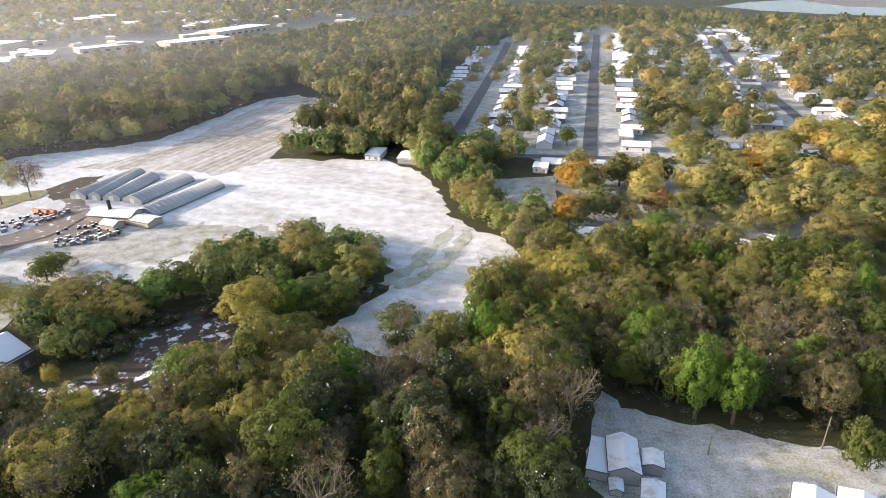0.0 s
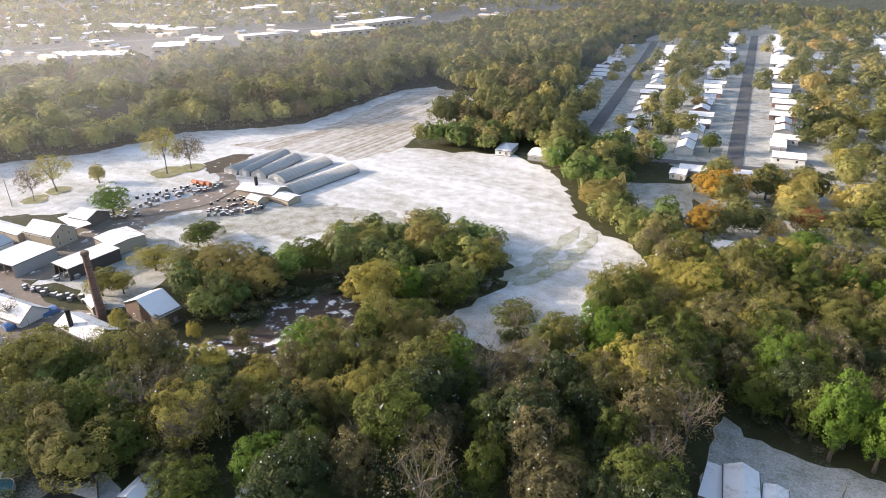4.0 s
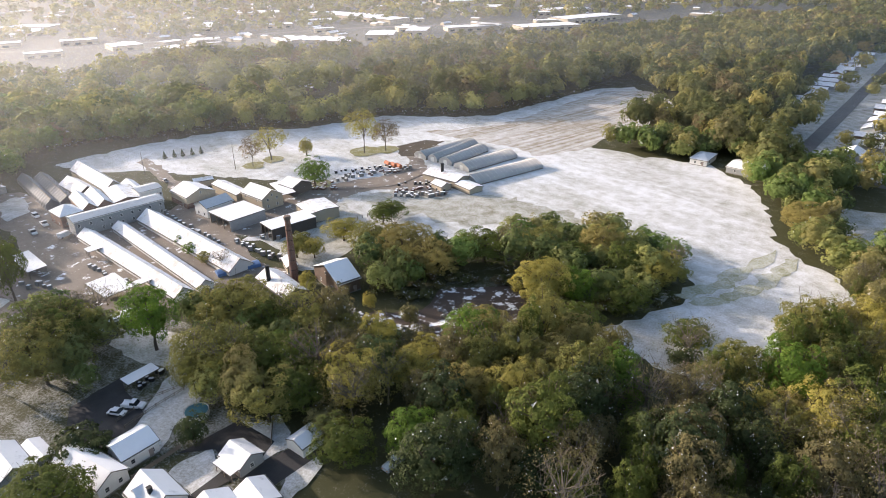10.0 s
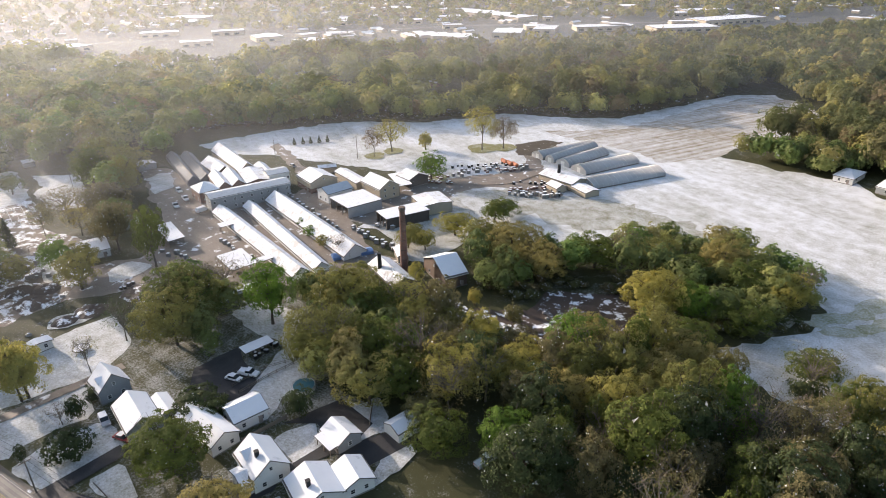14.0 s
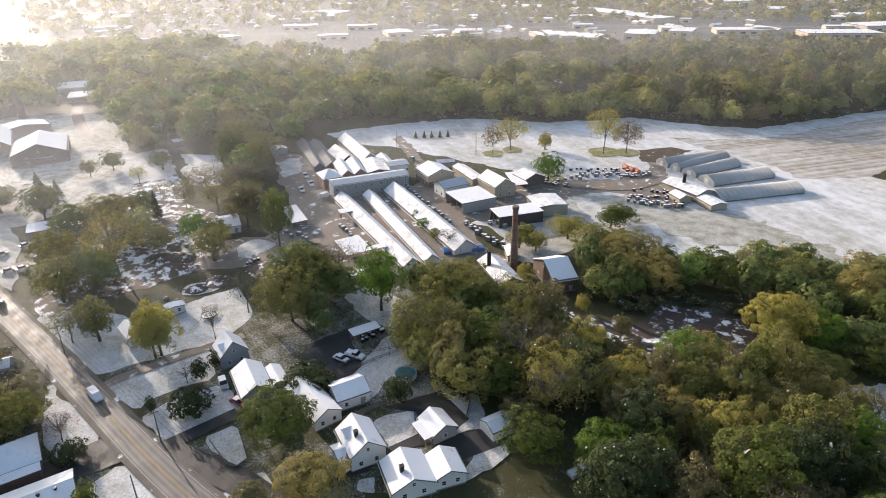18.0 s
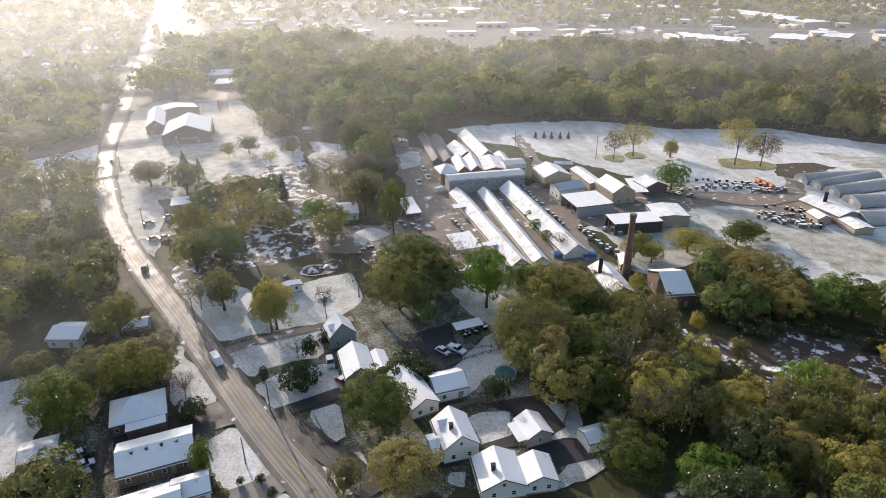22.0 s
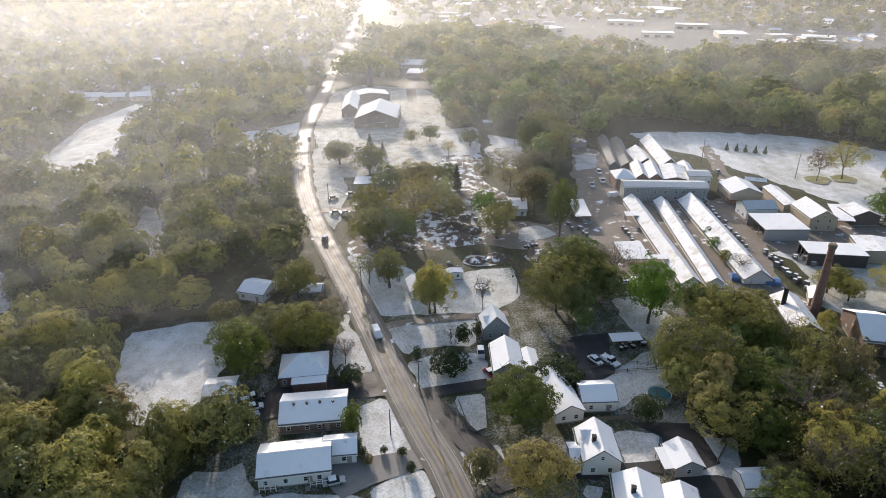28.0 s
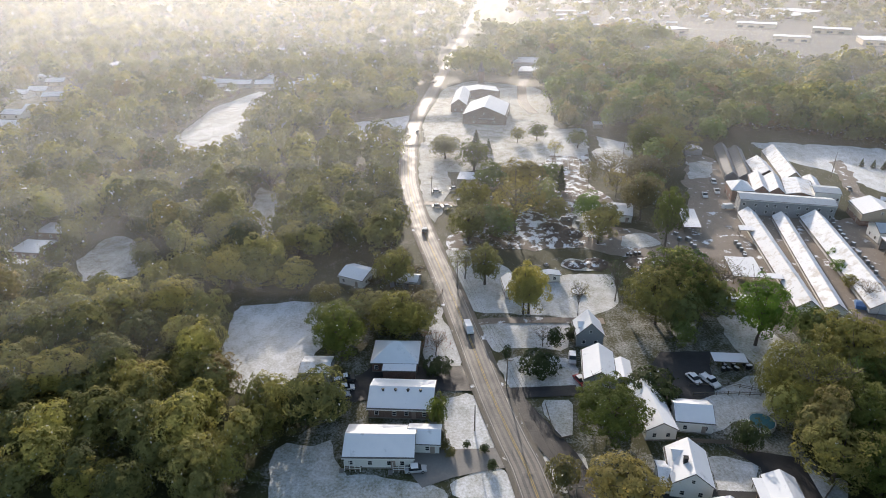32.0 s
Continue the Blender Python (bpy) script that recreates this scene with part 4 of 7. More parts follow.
patch("neighbourhood_lawns", [(-4.3, 491.4), (54.2, 778.6), (151.5, 987.0), (394.7, 991.7), (522.4, 774.9), (164.3, 213.5), (119.6, 220.3), (84.0, 204.2), (48.2, 217.7),
    (57.8, 306.6), (42.9, 337.3), (5.4, 318.7), (-12.6, 329.6)], 1, M_SUBURB, "snow-dusted lawns between the houses", "lawn", 1.5)
patch("town_ground", [(-950.0, 120.0), (-700.0, 250.0), (-560.0, 380.0), (-470.0, 490.0), (-400.0, 560.0), (-345.0, 640.0), (-285.0, 690.0), (-215.0, 780.0), (-140.0, 920.0),
    (-16.1, 1120.0), (-85.9, 1580.0), (-694.3, 1744.3), (-1392.7, 1690.9), (-1905.2, 1389.6), (-1905.0, 240.0)], 1, M_TOWN, "grey paved town ground with thin snow", "town ground", 3)
patch("valley_ground", [(-420.0, -420.0), (-487.5, -242.8), (-510.2, -194.6), (-533.7, -170.9), (-550.5, -108.7), (-582.8, -39.9), (-598.2, 8.8), (-953.1, 82.7), (-1516.2, 135.5),
    (-1902.5, -329.9), (-1700.0, -1700.0)], 1, M_TOWN, "pale valley ground with homes and snow", "town ground", 3)
patch("river", [(522.0, 1269.0), (566.0, 1161.0), (615.0, 1108.0), (666.0, 1068.0), (760.0, 1000.0), (900.0, 1180.0), (818.0, 1238.0), (788.0, 1347.0), (730.0, 1409.0),
    (618.0, 1367.0)], 1, M_RIVER, "wide pale river beyond the woods", "water", 3)
patch("sand_bank", [(735.0, 1375.0), (740.0, 1226.0), (788.0, 1192.0), (1000.0, 1371.0), (859.0, 1451.0)], 1, M_CONC, "pale sandy river bank", "bank", 3)
patch("garden_ground", [(-158.8, 16.6), (-185.7, 61.3), (-174.0, 93.3), (-142.2, 103.4), (-101.7, 80.4), (-74.0, 84.0), (-87.1, 24.9),
    (-123.8, 18.9)], 1, M_YARDS, "garden ground with wet grass and snow flecks", "garden", 1.5)
patch("garden_ground", [(-159.1, -25.0), (-173.5, -4.2), (-166.5, 4.0), (-105.9, 10.8), (-92.1, 2.1), (-100.7, -37.2),
    (-120.9, -23.7)], 1, M_YARDS, "garden ground with wet grass and snow flecks", "garden", 1.5)
patch("stubble_strip", [(-191.9, 318.8), (-177.8, 332.9), (-156.4, 357.0), (-142.8, 419.4), (-127.2, 479.9), (-95.7, 494.0), (-71.6, 460.6), (-77.0, 386.3),
    (-90.6, 353.4), (-94.2, 328.7), (-105.3, 314.6), (-114.1, 305.9), (-140.9, 316.3)], 2, M_STUBBLE, "stubble strips with brown rows and thin snow", "field", 1.5)
patch("paddock", [(23.4, 292.4), (56.0, 296.0), (51.6, 269.9), (44.8, 243.2), (28.3, 242.0),
    (25.9, 267.3)], 2, M_FIELDG, "small fenced field with thin greyish snow", "field", 0.8)
patch("barn_yard", [(38.6, 129.2), (42.2, 121.5), (63.4, 113.7), (94.5, 104.1), (99.0, 97.9), (91.1, 86.6), (38.8, 87.6), (27.9, 97.8),
    (31.9, 111.0)], 1, M_LAWN, "trampled farm yard with patchy snow", "yard", 1.2)
patch("bare_earth", [(65.9, 104.7), (70.0, 105.6), (74.7, 105.2), (78.9, 103.9), (81.7, 101.4), (82.1, 99.0), (76.9, 98.0), (71.7, 99.2),
    (67.5, 101.7)], 2, M_TRACK, "worn muddy grass showing through the snow", "mud", 0.8)
patch("gravel_yard", [(-316.3, 139.0), (-301.0, 147.5), (-277.6, 141.0), (-245.5, 131.8), (-230.0, 142.7), (-224.8, 164.0), (-229.6, 176.1), (-251.7, 184.5),
    (-294.0, 200.4), (-297.3, 208.8), (-251.4, 191.5), (-211.3, 186.9), (-187.2, 192.5), (-177.1, 213.6), (-167.4, 207.9), (-159.7, 167.8), (-180.8, 156.5),
    (-158.0, 144.9), (-130.8, 140.7), (-131.6, 128.1), (-151.9, 118.3), (-161.0, 96.9), (-173.1, 95.8), (-189.2, 78.8), (-203.8, 57.3), (-204.5, 34.3), (-217.2, 34.3),
    (-226.3, 65.8), (-215.9, 87.5), (-231.7, 107.6), (-268.7, 118.5)], 2, M_GRAVEL, "wet brown gravel works yard with tyre marks", "yard", 1.0)
patch("works_grass", [(-172.8, 162.3), (-163.9, 183.9), (-164.3, 204.2), (-139.3, 191.6), (-131.8, 165.5), (-133.7, 143.7),
    (-148.0, 148.4)], 2, M_LAWN, "rough snowy grass beside the stores", "lawn", 1.2)
patch("thin_snow", [(-167.0, 212.6), (-141.7, 207.9), (-107.5, 203.8), (-80.5, 220.4), (-57.0, 226.8), (-88.7, 241.9), (-114.8, 240.0),
    (-143.9, 234.9)], 2, M_FIELDG, "grey-green grass under very thin snow", "snowy field", 3.0)
patch("stock_yard", [(-187.7, 285.1), (-179.0, 301.0), (-164.5, 297.6), (-164.6, 273.0), (-154.5, 261.3), (-130.5, 240.1), (-128.0, 230.1), (-138.3, 225.5),
    (-150.1, 228.0), (-161.5, 224.5), (-167.9, 207.6), (-176.6, 199.2), (-183.4, 189.0), (-192.8, 180.6), (-205.3, 181.9), (-195.9, 199.5), (-181.9, 222.0),
    (-168.8, 240.0), (-164.3, 253.2), (-168.8, 267.0)], 2, M_GRAVEL, "muddy storage ground with tracks", "yard", 1.0)
patch("cold_frame_bed", [(-188.9, 286.9), (-181.3, 305.0), (-169.9, 307.5), (-168.9, 277.5),
    (-177.5, 271.6)], 2, M_DIRT, "dark bare soil beds beside the hoop houses", "soil", 0.8)
patch("dirt_pit", [(-110.7, 123.1), (-101.4, 132.7), (-87.9, 143.3), (-88.5, 157.0), (-68.8, 169.1), (-60.0, 159.2), (-53.9, 141.4), (-63.9, 133.0), (-74.1, 130.4),
    (-82.5, 130.6), (-96.9, 126.2)], 2, M_PIT, "dug-out earth pit with melting snow patches", "pit", 1.5)
patch("grassy_rut", [(5.5, 233.0), (0.5, 217.0), (-8.5, 199.0), (-16.5, 187.5), (-24.5, 179.0), (-27.5, 183.0), (-19.5, 191.5), (-13.0, 201.0), (-4.5, 219.0),
    (1.0, 233.5)], 2, M_TRACK, "green grass showing along the wheel ruts", "grass", 1.8)
patch("grassy_rut", [(14.0, 231.5), (9.5, 219.0), (2.5, 203.0), (-6.0, 190.5), (-13.5, 183.5), (-16.0, 186.5), (-8.5, 193.5), (-1.5, 205.5), (5.0, 220.5),
    (9.5, 232.5)], 2, M_TRACK, "green grass showing along the wheel ruts", "grass", 1.8)
patch("stump_lot", [(-342.0, 66.0), (-329.3, 88.2), (-267.6, 75.8), (-252.9, 81.7), (-221.0, 68.5), (-203.8, 56.2), (-203.1, 35.2), (-205.9, 18.0), (-201.2, 8.0),
    (-223.3, 12.4), (-234.8, 37.7), (-270.0, 52.6), (-303.5, 56.1)], 2, M_LOT, "rough cleared lot with rubble and half-melted snow", "lot", 1.5)
patch("front_lawn", [(-156.4, 14.2), (-141.1, 18.2), (-143.6, 22.7), (-141.1, 38.5), (-155.3, 41.8), (-156.3, 31.7)], 3, M_FRONT, "mown front lawn under a thin coat of snow", "lawn", 0.5)
patch("front_lawn", [(-136.9, 17.8), (-124.1, 21.1), (-124.2, 37.7), (-138.2, 39.5), (-139.1, 24.3)], 3, M_FRONT, "mown front lawn under a thin coat of snow", "lawn", 0.5)
patch("side_lawn", [(-205.8, 7.0), (-203.0, 17.4), (-191.4, 27.4), (-180.9, 31.0), (-184.8, 49.6), (-183.7, 62.5),
    (-165.0, 59.2), (-156.9, 46.3), (-160.7, 27.1), (-161.9, 13.1), (-177.1, 10.4)], 3, M_FRONT, "mown front lawn under a thin coat of snow", "lawn", 0.5)
patch("corner_lawn", [(-120.8, 27.6), (-107.7, 29.3), (-108.9, 32.6), (-120.9, 34.4)], 3, M_FRONT, "mown front lawn under a thin coat of snow", "lawn", 0.5)
patch("corner_lawn", [(-102.2, 23.7), (-92.4, 25.5), (-94.3, 34.2), (-103.7, 34.0), (-104.2, 27.8)], 3, M_FRONT, "mown front lawn under a thin coat of snow", "lawn", 0.5)
patch("front_lawn", [(-122.9, 3.7), (-105.2, 3.4), (-102.1, 8.0), (-105.4, 14.7), (-116.1, 14.0), (-125.1, 11.0)], 3, M_FRONT, "mown front lawn under a thin coat of snow", "lawn", 0.5)
patch("front_lawn", [(-95.9, 4.2), (-92.3, 3.9), (-91.1, 17.8), (-99.1, 16.3), (-100.5, 13.1)], 3, M_FRONT, "mown front lawn under a thin coat of snow", "lawn", 0.5)
patch("back_field", [(-141.5, -55.0), (-169.5, -57.8), (-171.0, -46.6), (-168.3, -25.3), (-148.8, -27.9), (-134.3, -32.7), (-123.6, -40.0),
    (-130.6, -51.0)], 3, M_FIELD, "flat back field with snow and mown lines", "back field", 0.8)
patch("front_lawn", [(-146.6, -0.7), (-168.2, 4.1), (-136.5, 9.8), (-132.7, 5.9), (-136.3, 0.4)], 3, M_FRONT, "mown front lawn under a thin coat of snow", "lawn", 0.8)
patch("back_lawn", [(-157.0, 86.3), (-157.9, 95.3), (-136.9, 99.3), (-110.5, 78.2), (-112.3, 65.7), (-120.9, 68.2), (-129.8, 85.7),
    (-145.2, 83.3)], 3, M_LAWN, "grass plot under thin patchy snow", "lawn", 0.8)
patch("back_lawn", [(-104.4, -34.6), (-109.3, -30.8), (-109.2, -20.2), (-100.1, -17.8), (-98.3, -10.0),
    (-96.6, -4.1), (-92.9, 2.3), (-85.1, 2.0), (-87.9, -30.3)], 3, M_LAWN, "grass plot under thin patchy snow", "lawn", 0.8)
patch("side_lawn", [(-100.9, 59.5), (-99.0, 68.2), (-90.6, 65.9), (-92.5, 57.4)], 3, M_FRONT, "grass plot under thin patchy snow", "lawn", 0.8)
patch("church_lawn", [(-382.2, 0.6), (-484.6, 17.8), (-511.0, 41.3), (-475.3, 93.4), (-350.1, 78.3), (-300.7, 61.4), (-295.9, 43.4), (-288.6, 9.9),
    (-305.6, 3.2)], 3, M_FIELDG, "wide church lawn covered in bright snow", "lawn", 0.8)
patch("vacant_lot", [(-347.6, 98.6), (-329.4, 114.1), (-282.6, 98.5), (-286.8, 88.3)], 3, M_FIELD, "grass plot under thin patchy snow", "vacant lot", 0.8)
patch("open_field", [(-380.2, -52.8), (-400.7, -7.6), (-337.6, -9.0), (-347.5, -40.9)], 3, M_FIELD, "open grass field white with snow", "open field", 0.8)
patch("open_field", [(-319.2, -141.3), (-430.9, -139.3), (-481.9, -120.0), (-469.6, -106.5), (-331.1, -102.1),
    (-298.7, -103.8)], 3, M_FIELD, "open grass field white with snow", "open field", 0.8)
patch("verge", [(-343.5, 7.5), (-270.9, 13.3), (-229.7, 4.6), (-238.6, 0.7), (-295.6, -2.0), (-338.6, -0.4)], 3, M_LAWN, "grass roadside verge with snow", "verge", 0.8)
patch("side_lawn", [(-98.1, 70.4), (-99.9, 79.3), (-90.2, 81.4), (-82.8, 77.7), (-85.0, 71.4),
    (-92.0, 73.7)], 3, M_FRONT, "grass plot under thin patchy snow", "lawn", 0.8)
patch("clearing", [(-199.8, -121.2), (-223.0, -119.7), (-222.4, -108.9), (-190.2, -93.5),
    (-187.2, -111.5)], 3, M_LAWN, "small snowy clearing among trees", "clearing", 0.8)
patch("clearing", [(-231.0, -70.8), (-275.9, -74.1), (-261.0, -61.0), (-219.6, -55.3), (-209.9, -57.5)], 3, M_LAWN, "small snowy clearing among trees", "clearing", 0.8)
patch("back_garden", [(-100.2, 58.7), (-101.2, 62.8), (-98.3, 68.6), (-90.4, 65.2), (-88.9, 62.3), (-90.0, 57.2), (-94.4, 58.3)], 3, M_FRONT, "garden grass speckled with snow", "lawn", 0.6)
patch("back_garden", [(-121.9, 64.1), (-120.8, 70.9), (-118.5, 81.2), (-112.9, 81.0), (-111.1, 70.8), (-107.9, 62.2),
    (-108.0, 55.8), (-115.0, 61.6)], 3, M_FRONT, "garden grass speckled with snow", "lawn", 0.6)
patch("back_garden", [(-95.4, 78.7), (-93.6, 85.2), (-84.8, 81.3), (-85.8, 73.1)], 3, M_FRONT, "garden grass speckled with snow", "lawn", 0.6)
patch("back_garden", [(-79.7, 74.1), (-77.4, 78.5), (-73.3, 77.3), (-72.3, 70.6), (-73.5, 62.1), (-75.1, 65.2)], 3, M_FRONT, "garden grass speckled with snow", "lawn", 0.6)
patch("back_garden", [(-87.5, 47.6), (-86.3, 50.6), (-81.9, 49.7), (-85.3, 46.2)], 3, M_FRONT, "garden grass speckled with snow", "lawn", 0.6)
patch("snow_bank", [(-204.1, 69.9), (-215.2, 74.6), (-215.6, 83.1), (-205.9, 86.3), (-202.7, 78.0)], 3, M_FRONT, "patch of unmelted snow on the gravel", "snow bank", 0.8)
patch("snow_bank", [(-190.0, 45.6), (-195.7, 49.6), (-193.3, 59.3), (-187.5, 59.4), (-186.6, 51.0)], 3, M_FRONT, "patch of unmelted snow on the gravel", "snow bank", 0.8)
patch("snow_bank", [(-190.9, 68.0), (-194.5, 77.0), (-193.8, 83.4), (-185.6, 79.9), (-186.8, 69.6)], 3, M_FRONT, "patch of unmelted snow on the gravel", "snow bank", 0.8)
patch("driveway", [(-133.6, -16.5), (-137.6, -13.8), (-135.4, 0.4), (-135.9, 12.1), (-124.9, 14.2), (-125.8, 5.3), (-126.1, -5.6), (-122.5, -17.4), (-123.6, -22.6),
    (-130.1, -23.7)], 4, M_ASPH, "dark wet asphalt driveway and parking", "driveway", 0.2)
patch("driveway", [(-104.4, -3.6), (-105.5, 3.4), (-105.7, 15.1), (-99.7, 16.2), (-97.6, 5.2), (-95.0, -1.6),
    (-99.4, -4.4)], 4, M_CONC, "pale concrete drive with joints", "driveway", 0.1)
patch("parking_pad", [(-103.7, 64.3), (-99.6, 79.1), (-87.4, 77.5), (-85.6, 70.8), (-82.3, 78.7), (-74.6, 84.5), (-79.8, 60.8), (-86.7, 66.0), (-90.8, 54.7),
    (-88.5, 50.5), (-91.5, 41.8), (-94.4, 43.5), (-93.0, 49.9), (-90.9, 67.1), (-97.4, 69.4)], 4, M_ASPH, "black wet asphalt yard between the houses", "driveway", 0.2)
patch("parking_pad", [(-139.1, 63.3), (-139.2, 76.0), (-121.8, 69.5), (-116.5, 61.7), (-125.8, 51.8)], 2, M_ASPH, "wet dark parking ground under trees", "driveway", 0.5)
patch("grass_ring", [(-189.6, 271.1), (-192.2, 277.5), (-198.6, 280.1), (-204.9, 277.5), (-207.6, 271.1), (-205.0, 264.8), (-198.6, 262.1),
    (-192.2, 264.7)], 1, M_GRASS, "ring of snow-free grass under a tree", "grass", 0.9)
patch("grass_ring", [(-183.5, 279.2), (-185.6, 284.2), (-190.5, 286.2), (-195.5, 284.2), (-197.5, 279.2), (-195.5, 274.3), (-190.5, 272.2),
    (-185.6, 274.3)], 1, M_GRASS, "ring of snow-free grass under a tree", "grass", 0.9)
patch("grass_ring", [(-228.5, 237.9), (-230.3, 242.2), (-234.5, 243.9), (-238.7, 242.2), (-240.5, 237.9), (-238.8, 233.7), (-234.5, 231.9),
    (-230.3, 233.7)], 1, M_GRASS, "ring of snow-free grass under a tree", "grass", 0.9)
patch("grass_ring", [(-229.6, 225.3), (-231.4, 229.5), (-235.6, 231.3), (-239.9, 229.5), (-241.6, 225.3), (-239.9, 221.1), (-235.6, 219.3),
    (-231.4, 221.0)], 1, M_GRASS, "ring of snow-free grass under a tree", "grass", 0.9)
patch("grass_ring", [(-181.1, 216.7), (-183.2, 221.6), (-188.1, 223.7), (-193.1, 221.6), (-195.1, 216.7), (-193.1, 211.7), (-188.1, 209.7),
    (-183.2, 211.7)], 1, M_GRASS, "ring of snow-free grass under a tree", "grass", 0.9)
CLEAR.append([(-110.0, 112.0), (-97.0, 122.0), (-112.0, 150.0), (-140.0, 150.0), (-146.0, 126.0), (-128.0, 114.0)])      # the camera's sight lines to the brick stack and the barn
CLEAR.append([(-114.8, 133.8), (-97.9, 133.6), (-71.9, 131.4), (-66.5, 119.4), (-80.6, 115.6), (-103.1, 118.4)])      # the pallet row with a margin towards the camera, to keep it in view
patch("snow_patch", [(-361.9, 71.7), (-363.5, 97.0), (-316.3, 86.7), (-307.9, 79.3), (-315.5, 64.5)], 4, M_FRONT, "patch of snow left on the cleared lots", "snow", 1.0)
patch("snow_patch", [(-322.0, 89.5), (-324.5, 106.0), (-290.1, 97.2), (-287.8, 84.3)], 4, M_FRONT, "patch of snow left on the cleared lots", "snow", 1.0)
patch("snow_patch", [(-244.9, 62.6), (-246.1, 68.9), (-222.2, 63.8), (-220.2, 57.7)], 4, M_FRONT, "patch of snow left on the cleared lots", "snow", 1.0)
patch("snow_patch", [(-297.2, 131.3), (-300.3, 143.3), (-274.1, 133.4), (-273.2, 122.5)], 4, M_FRONT, "patch of snow left on the cleared lots", "snow", 1.0)
patch("snow_patch", [(-257.6, 99.6), (-259.6, 107.2), (-245.7, 103.1), (-243.8, 95.9)], 4, M_FRONT, "patch of snow left on the cleared lots", "snow", 1.0)
# roads
road("main_road", [(-84.9, 22.3), (-99.4, 20.5), (-106.1, 19.0), (-123.6, 15.7), (-148.3, 12.1), (-181.2, 7.0), (-227.3, -0.8), (-264.8, -5.3), (-293.3, -6.9),
    (-344.4, -6.6), (-401.3, -1.8), (-471.2, 8.6), (-592.6, 25.6), (-773.5, 50.1), (-1026.9, 83.5),
    (-1222.7, 111.5)], 6.7, 0.3, M_ROAD, "two-lane asphalt road, wet with pale tyre tracks", True)
road("side_street", [(-123.8, 19.2), (-113.3, 23.8), (-101.9, 28.9), (-90.0, 31.6)], 6.5, 0.27, M_ASPH, "narrow wet asphalt side street")
road("side_street", [(-154.1, 10.3), (-156.9, 18.0), (-156.1, 39.9), (-155.3, 51.8)], 3.2, 0.27, M_GRAVEL, "gravel lane beside the lawns")
road("side_street", [(-124.0, 18.3), (-124.1, 27.5), (-124.3, 37.0)], 4.0, 0.27, M_ASPH, "asphalt driveway lane")
road("suburb_street", [(75.4, 313.2), (101.9, 427.7), (137.0, 579.3), (202.9, 860.7)], 8.0, 0.27, M_ROAD, "straight suburban street of worn asphalt")
road("suburb_street", [(2.7, 344.9), (19.2, 433.2), (53.4, 624.1), (83.0, 801.0)], 8.0, 0.27, M_ROAD, "straight suburban street of worn asphalt")
road("suburb_street", [(36.1, 331.2), (77.3, 324.9), (111.5, 319.2), (151.1, 302.0)], 7.0, 0.285, M_ROAD, "cross street lined with houses")
road("suburb_street", [(184.0, 300.4), (176.8, 259.4)], 7.0, 0.285, M_GRAVEL, "brown farm lane")
road("suburb_street", [(352.9, 853.7), (270.2, 597.5), (242.3, 463.2), (220.4, 362.4)], 7.6, 0.285, M_ROAD, "curving suburban street")
road("farm_track", [(-179.6, 214.8), (-157.8, 232.8), (-151.4, 253.2), (-127.3, 242.3)], 4.5, 0.27, M_GRAVEL, "muddy track to the hoop houses")
road("highway", [(-820.0, 330.0), (-675.0, 558.0), (-617.0, 646.0), (-545.0, 744.0), (-454.0, 819.0), (-392.0, 880.0), (-294.0, 935.0), (-150.0, 1040.0)], 15.0, 0.27, M_ROAD, "wide asphalt highway along the shops")
road("church_drive", [(-585.7, 135.6), (-522.9, 87.9), (-444.2, 71.0), (-401.0, 71.9)], 7.0, 0.27, M_ASPH, "wet parking drive of the church")
road("yard_lane", [(-250.3, 0.5), (-247.3, 31.0), (-250.0, 55.3), (-248.3, 80.1)], 4.5, 0.27, M_GRAVEL, "lane along the log fence")
# works buildings
shed(-192.8, 120.6, 73.3, 6.5, -12.1, 2.0, 2.4, "white", label="long low potting shed with a snow-covered gable roof")
shed(-189.7, 129.8, 71.3, 5.5, -15.5, 2.0, 2.0, "white", label="long narrow shed with torn snowy roof panels")
shed(-188.2, 143.1, 69.3, 9.3, -13.5, 2.0, 3.4, "white", label="long glass-sided growing shed with snowy roof")
house(-231.4, 144.4, 34.6, 8.6, 74.0, 6.5, 0.9, "grey", bare=True, win=9, label="two-storey office range with grey low-pitched roof")
house(-250.3, 134.9, 8.5, 10.8, 78.6, 5, 3.0, "brick", roof="hip", win=2, label="square brick block with pyramid roof")
shed(-253.6, 144.6, 5.7, 20.6, 70.2, 5, 2.4, "brick", axis="v", label="brick workshop bay with snowy gable roof")
shed(-251.6, 150.4, 6.0, 20.8, 69.2, 5, 2.4, "brick", axis="v", label="brick workshop bay with snowy gable roof")
shed(-247.7, 158.7, 11.1, 20.1, 67.2, 5, 1.2, "brick", axis="v", label="low brick store with snowy roof")
shed(-280.1, 168.9, 43.4, 8.5, -15.0, 4, 3.6, "tan", label="long white-roofed barn with dark gable")
shed(-276.6, 157.6, 21.9, 9.0, -12.9, 3.5, 3.0, "dark", label="dark boarded barn with snowy gable roof")
glasshouse(-293.0, 148.1, 48.4, 5.4, -17.7, 2.6, 2.2, label="old glass house with bare grey roof")
glasshouse(-288.7, 153.4, 45.1, 6.5, -18.2, 2.6, 2.2, label="old glass house with bare grey roof")
shed(-256.1, 170.0, 15.9, 5.2, -20.3, 3.5, 1.5, "tan", label="small tan store with snowy roof")
house(-239.3, 165.1, 9.4, 8.7, 72.3, 7, 0.8, "white", bare=True, win=6, label="white upper workshop with a row of windows")
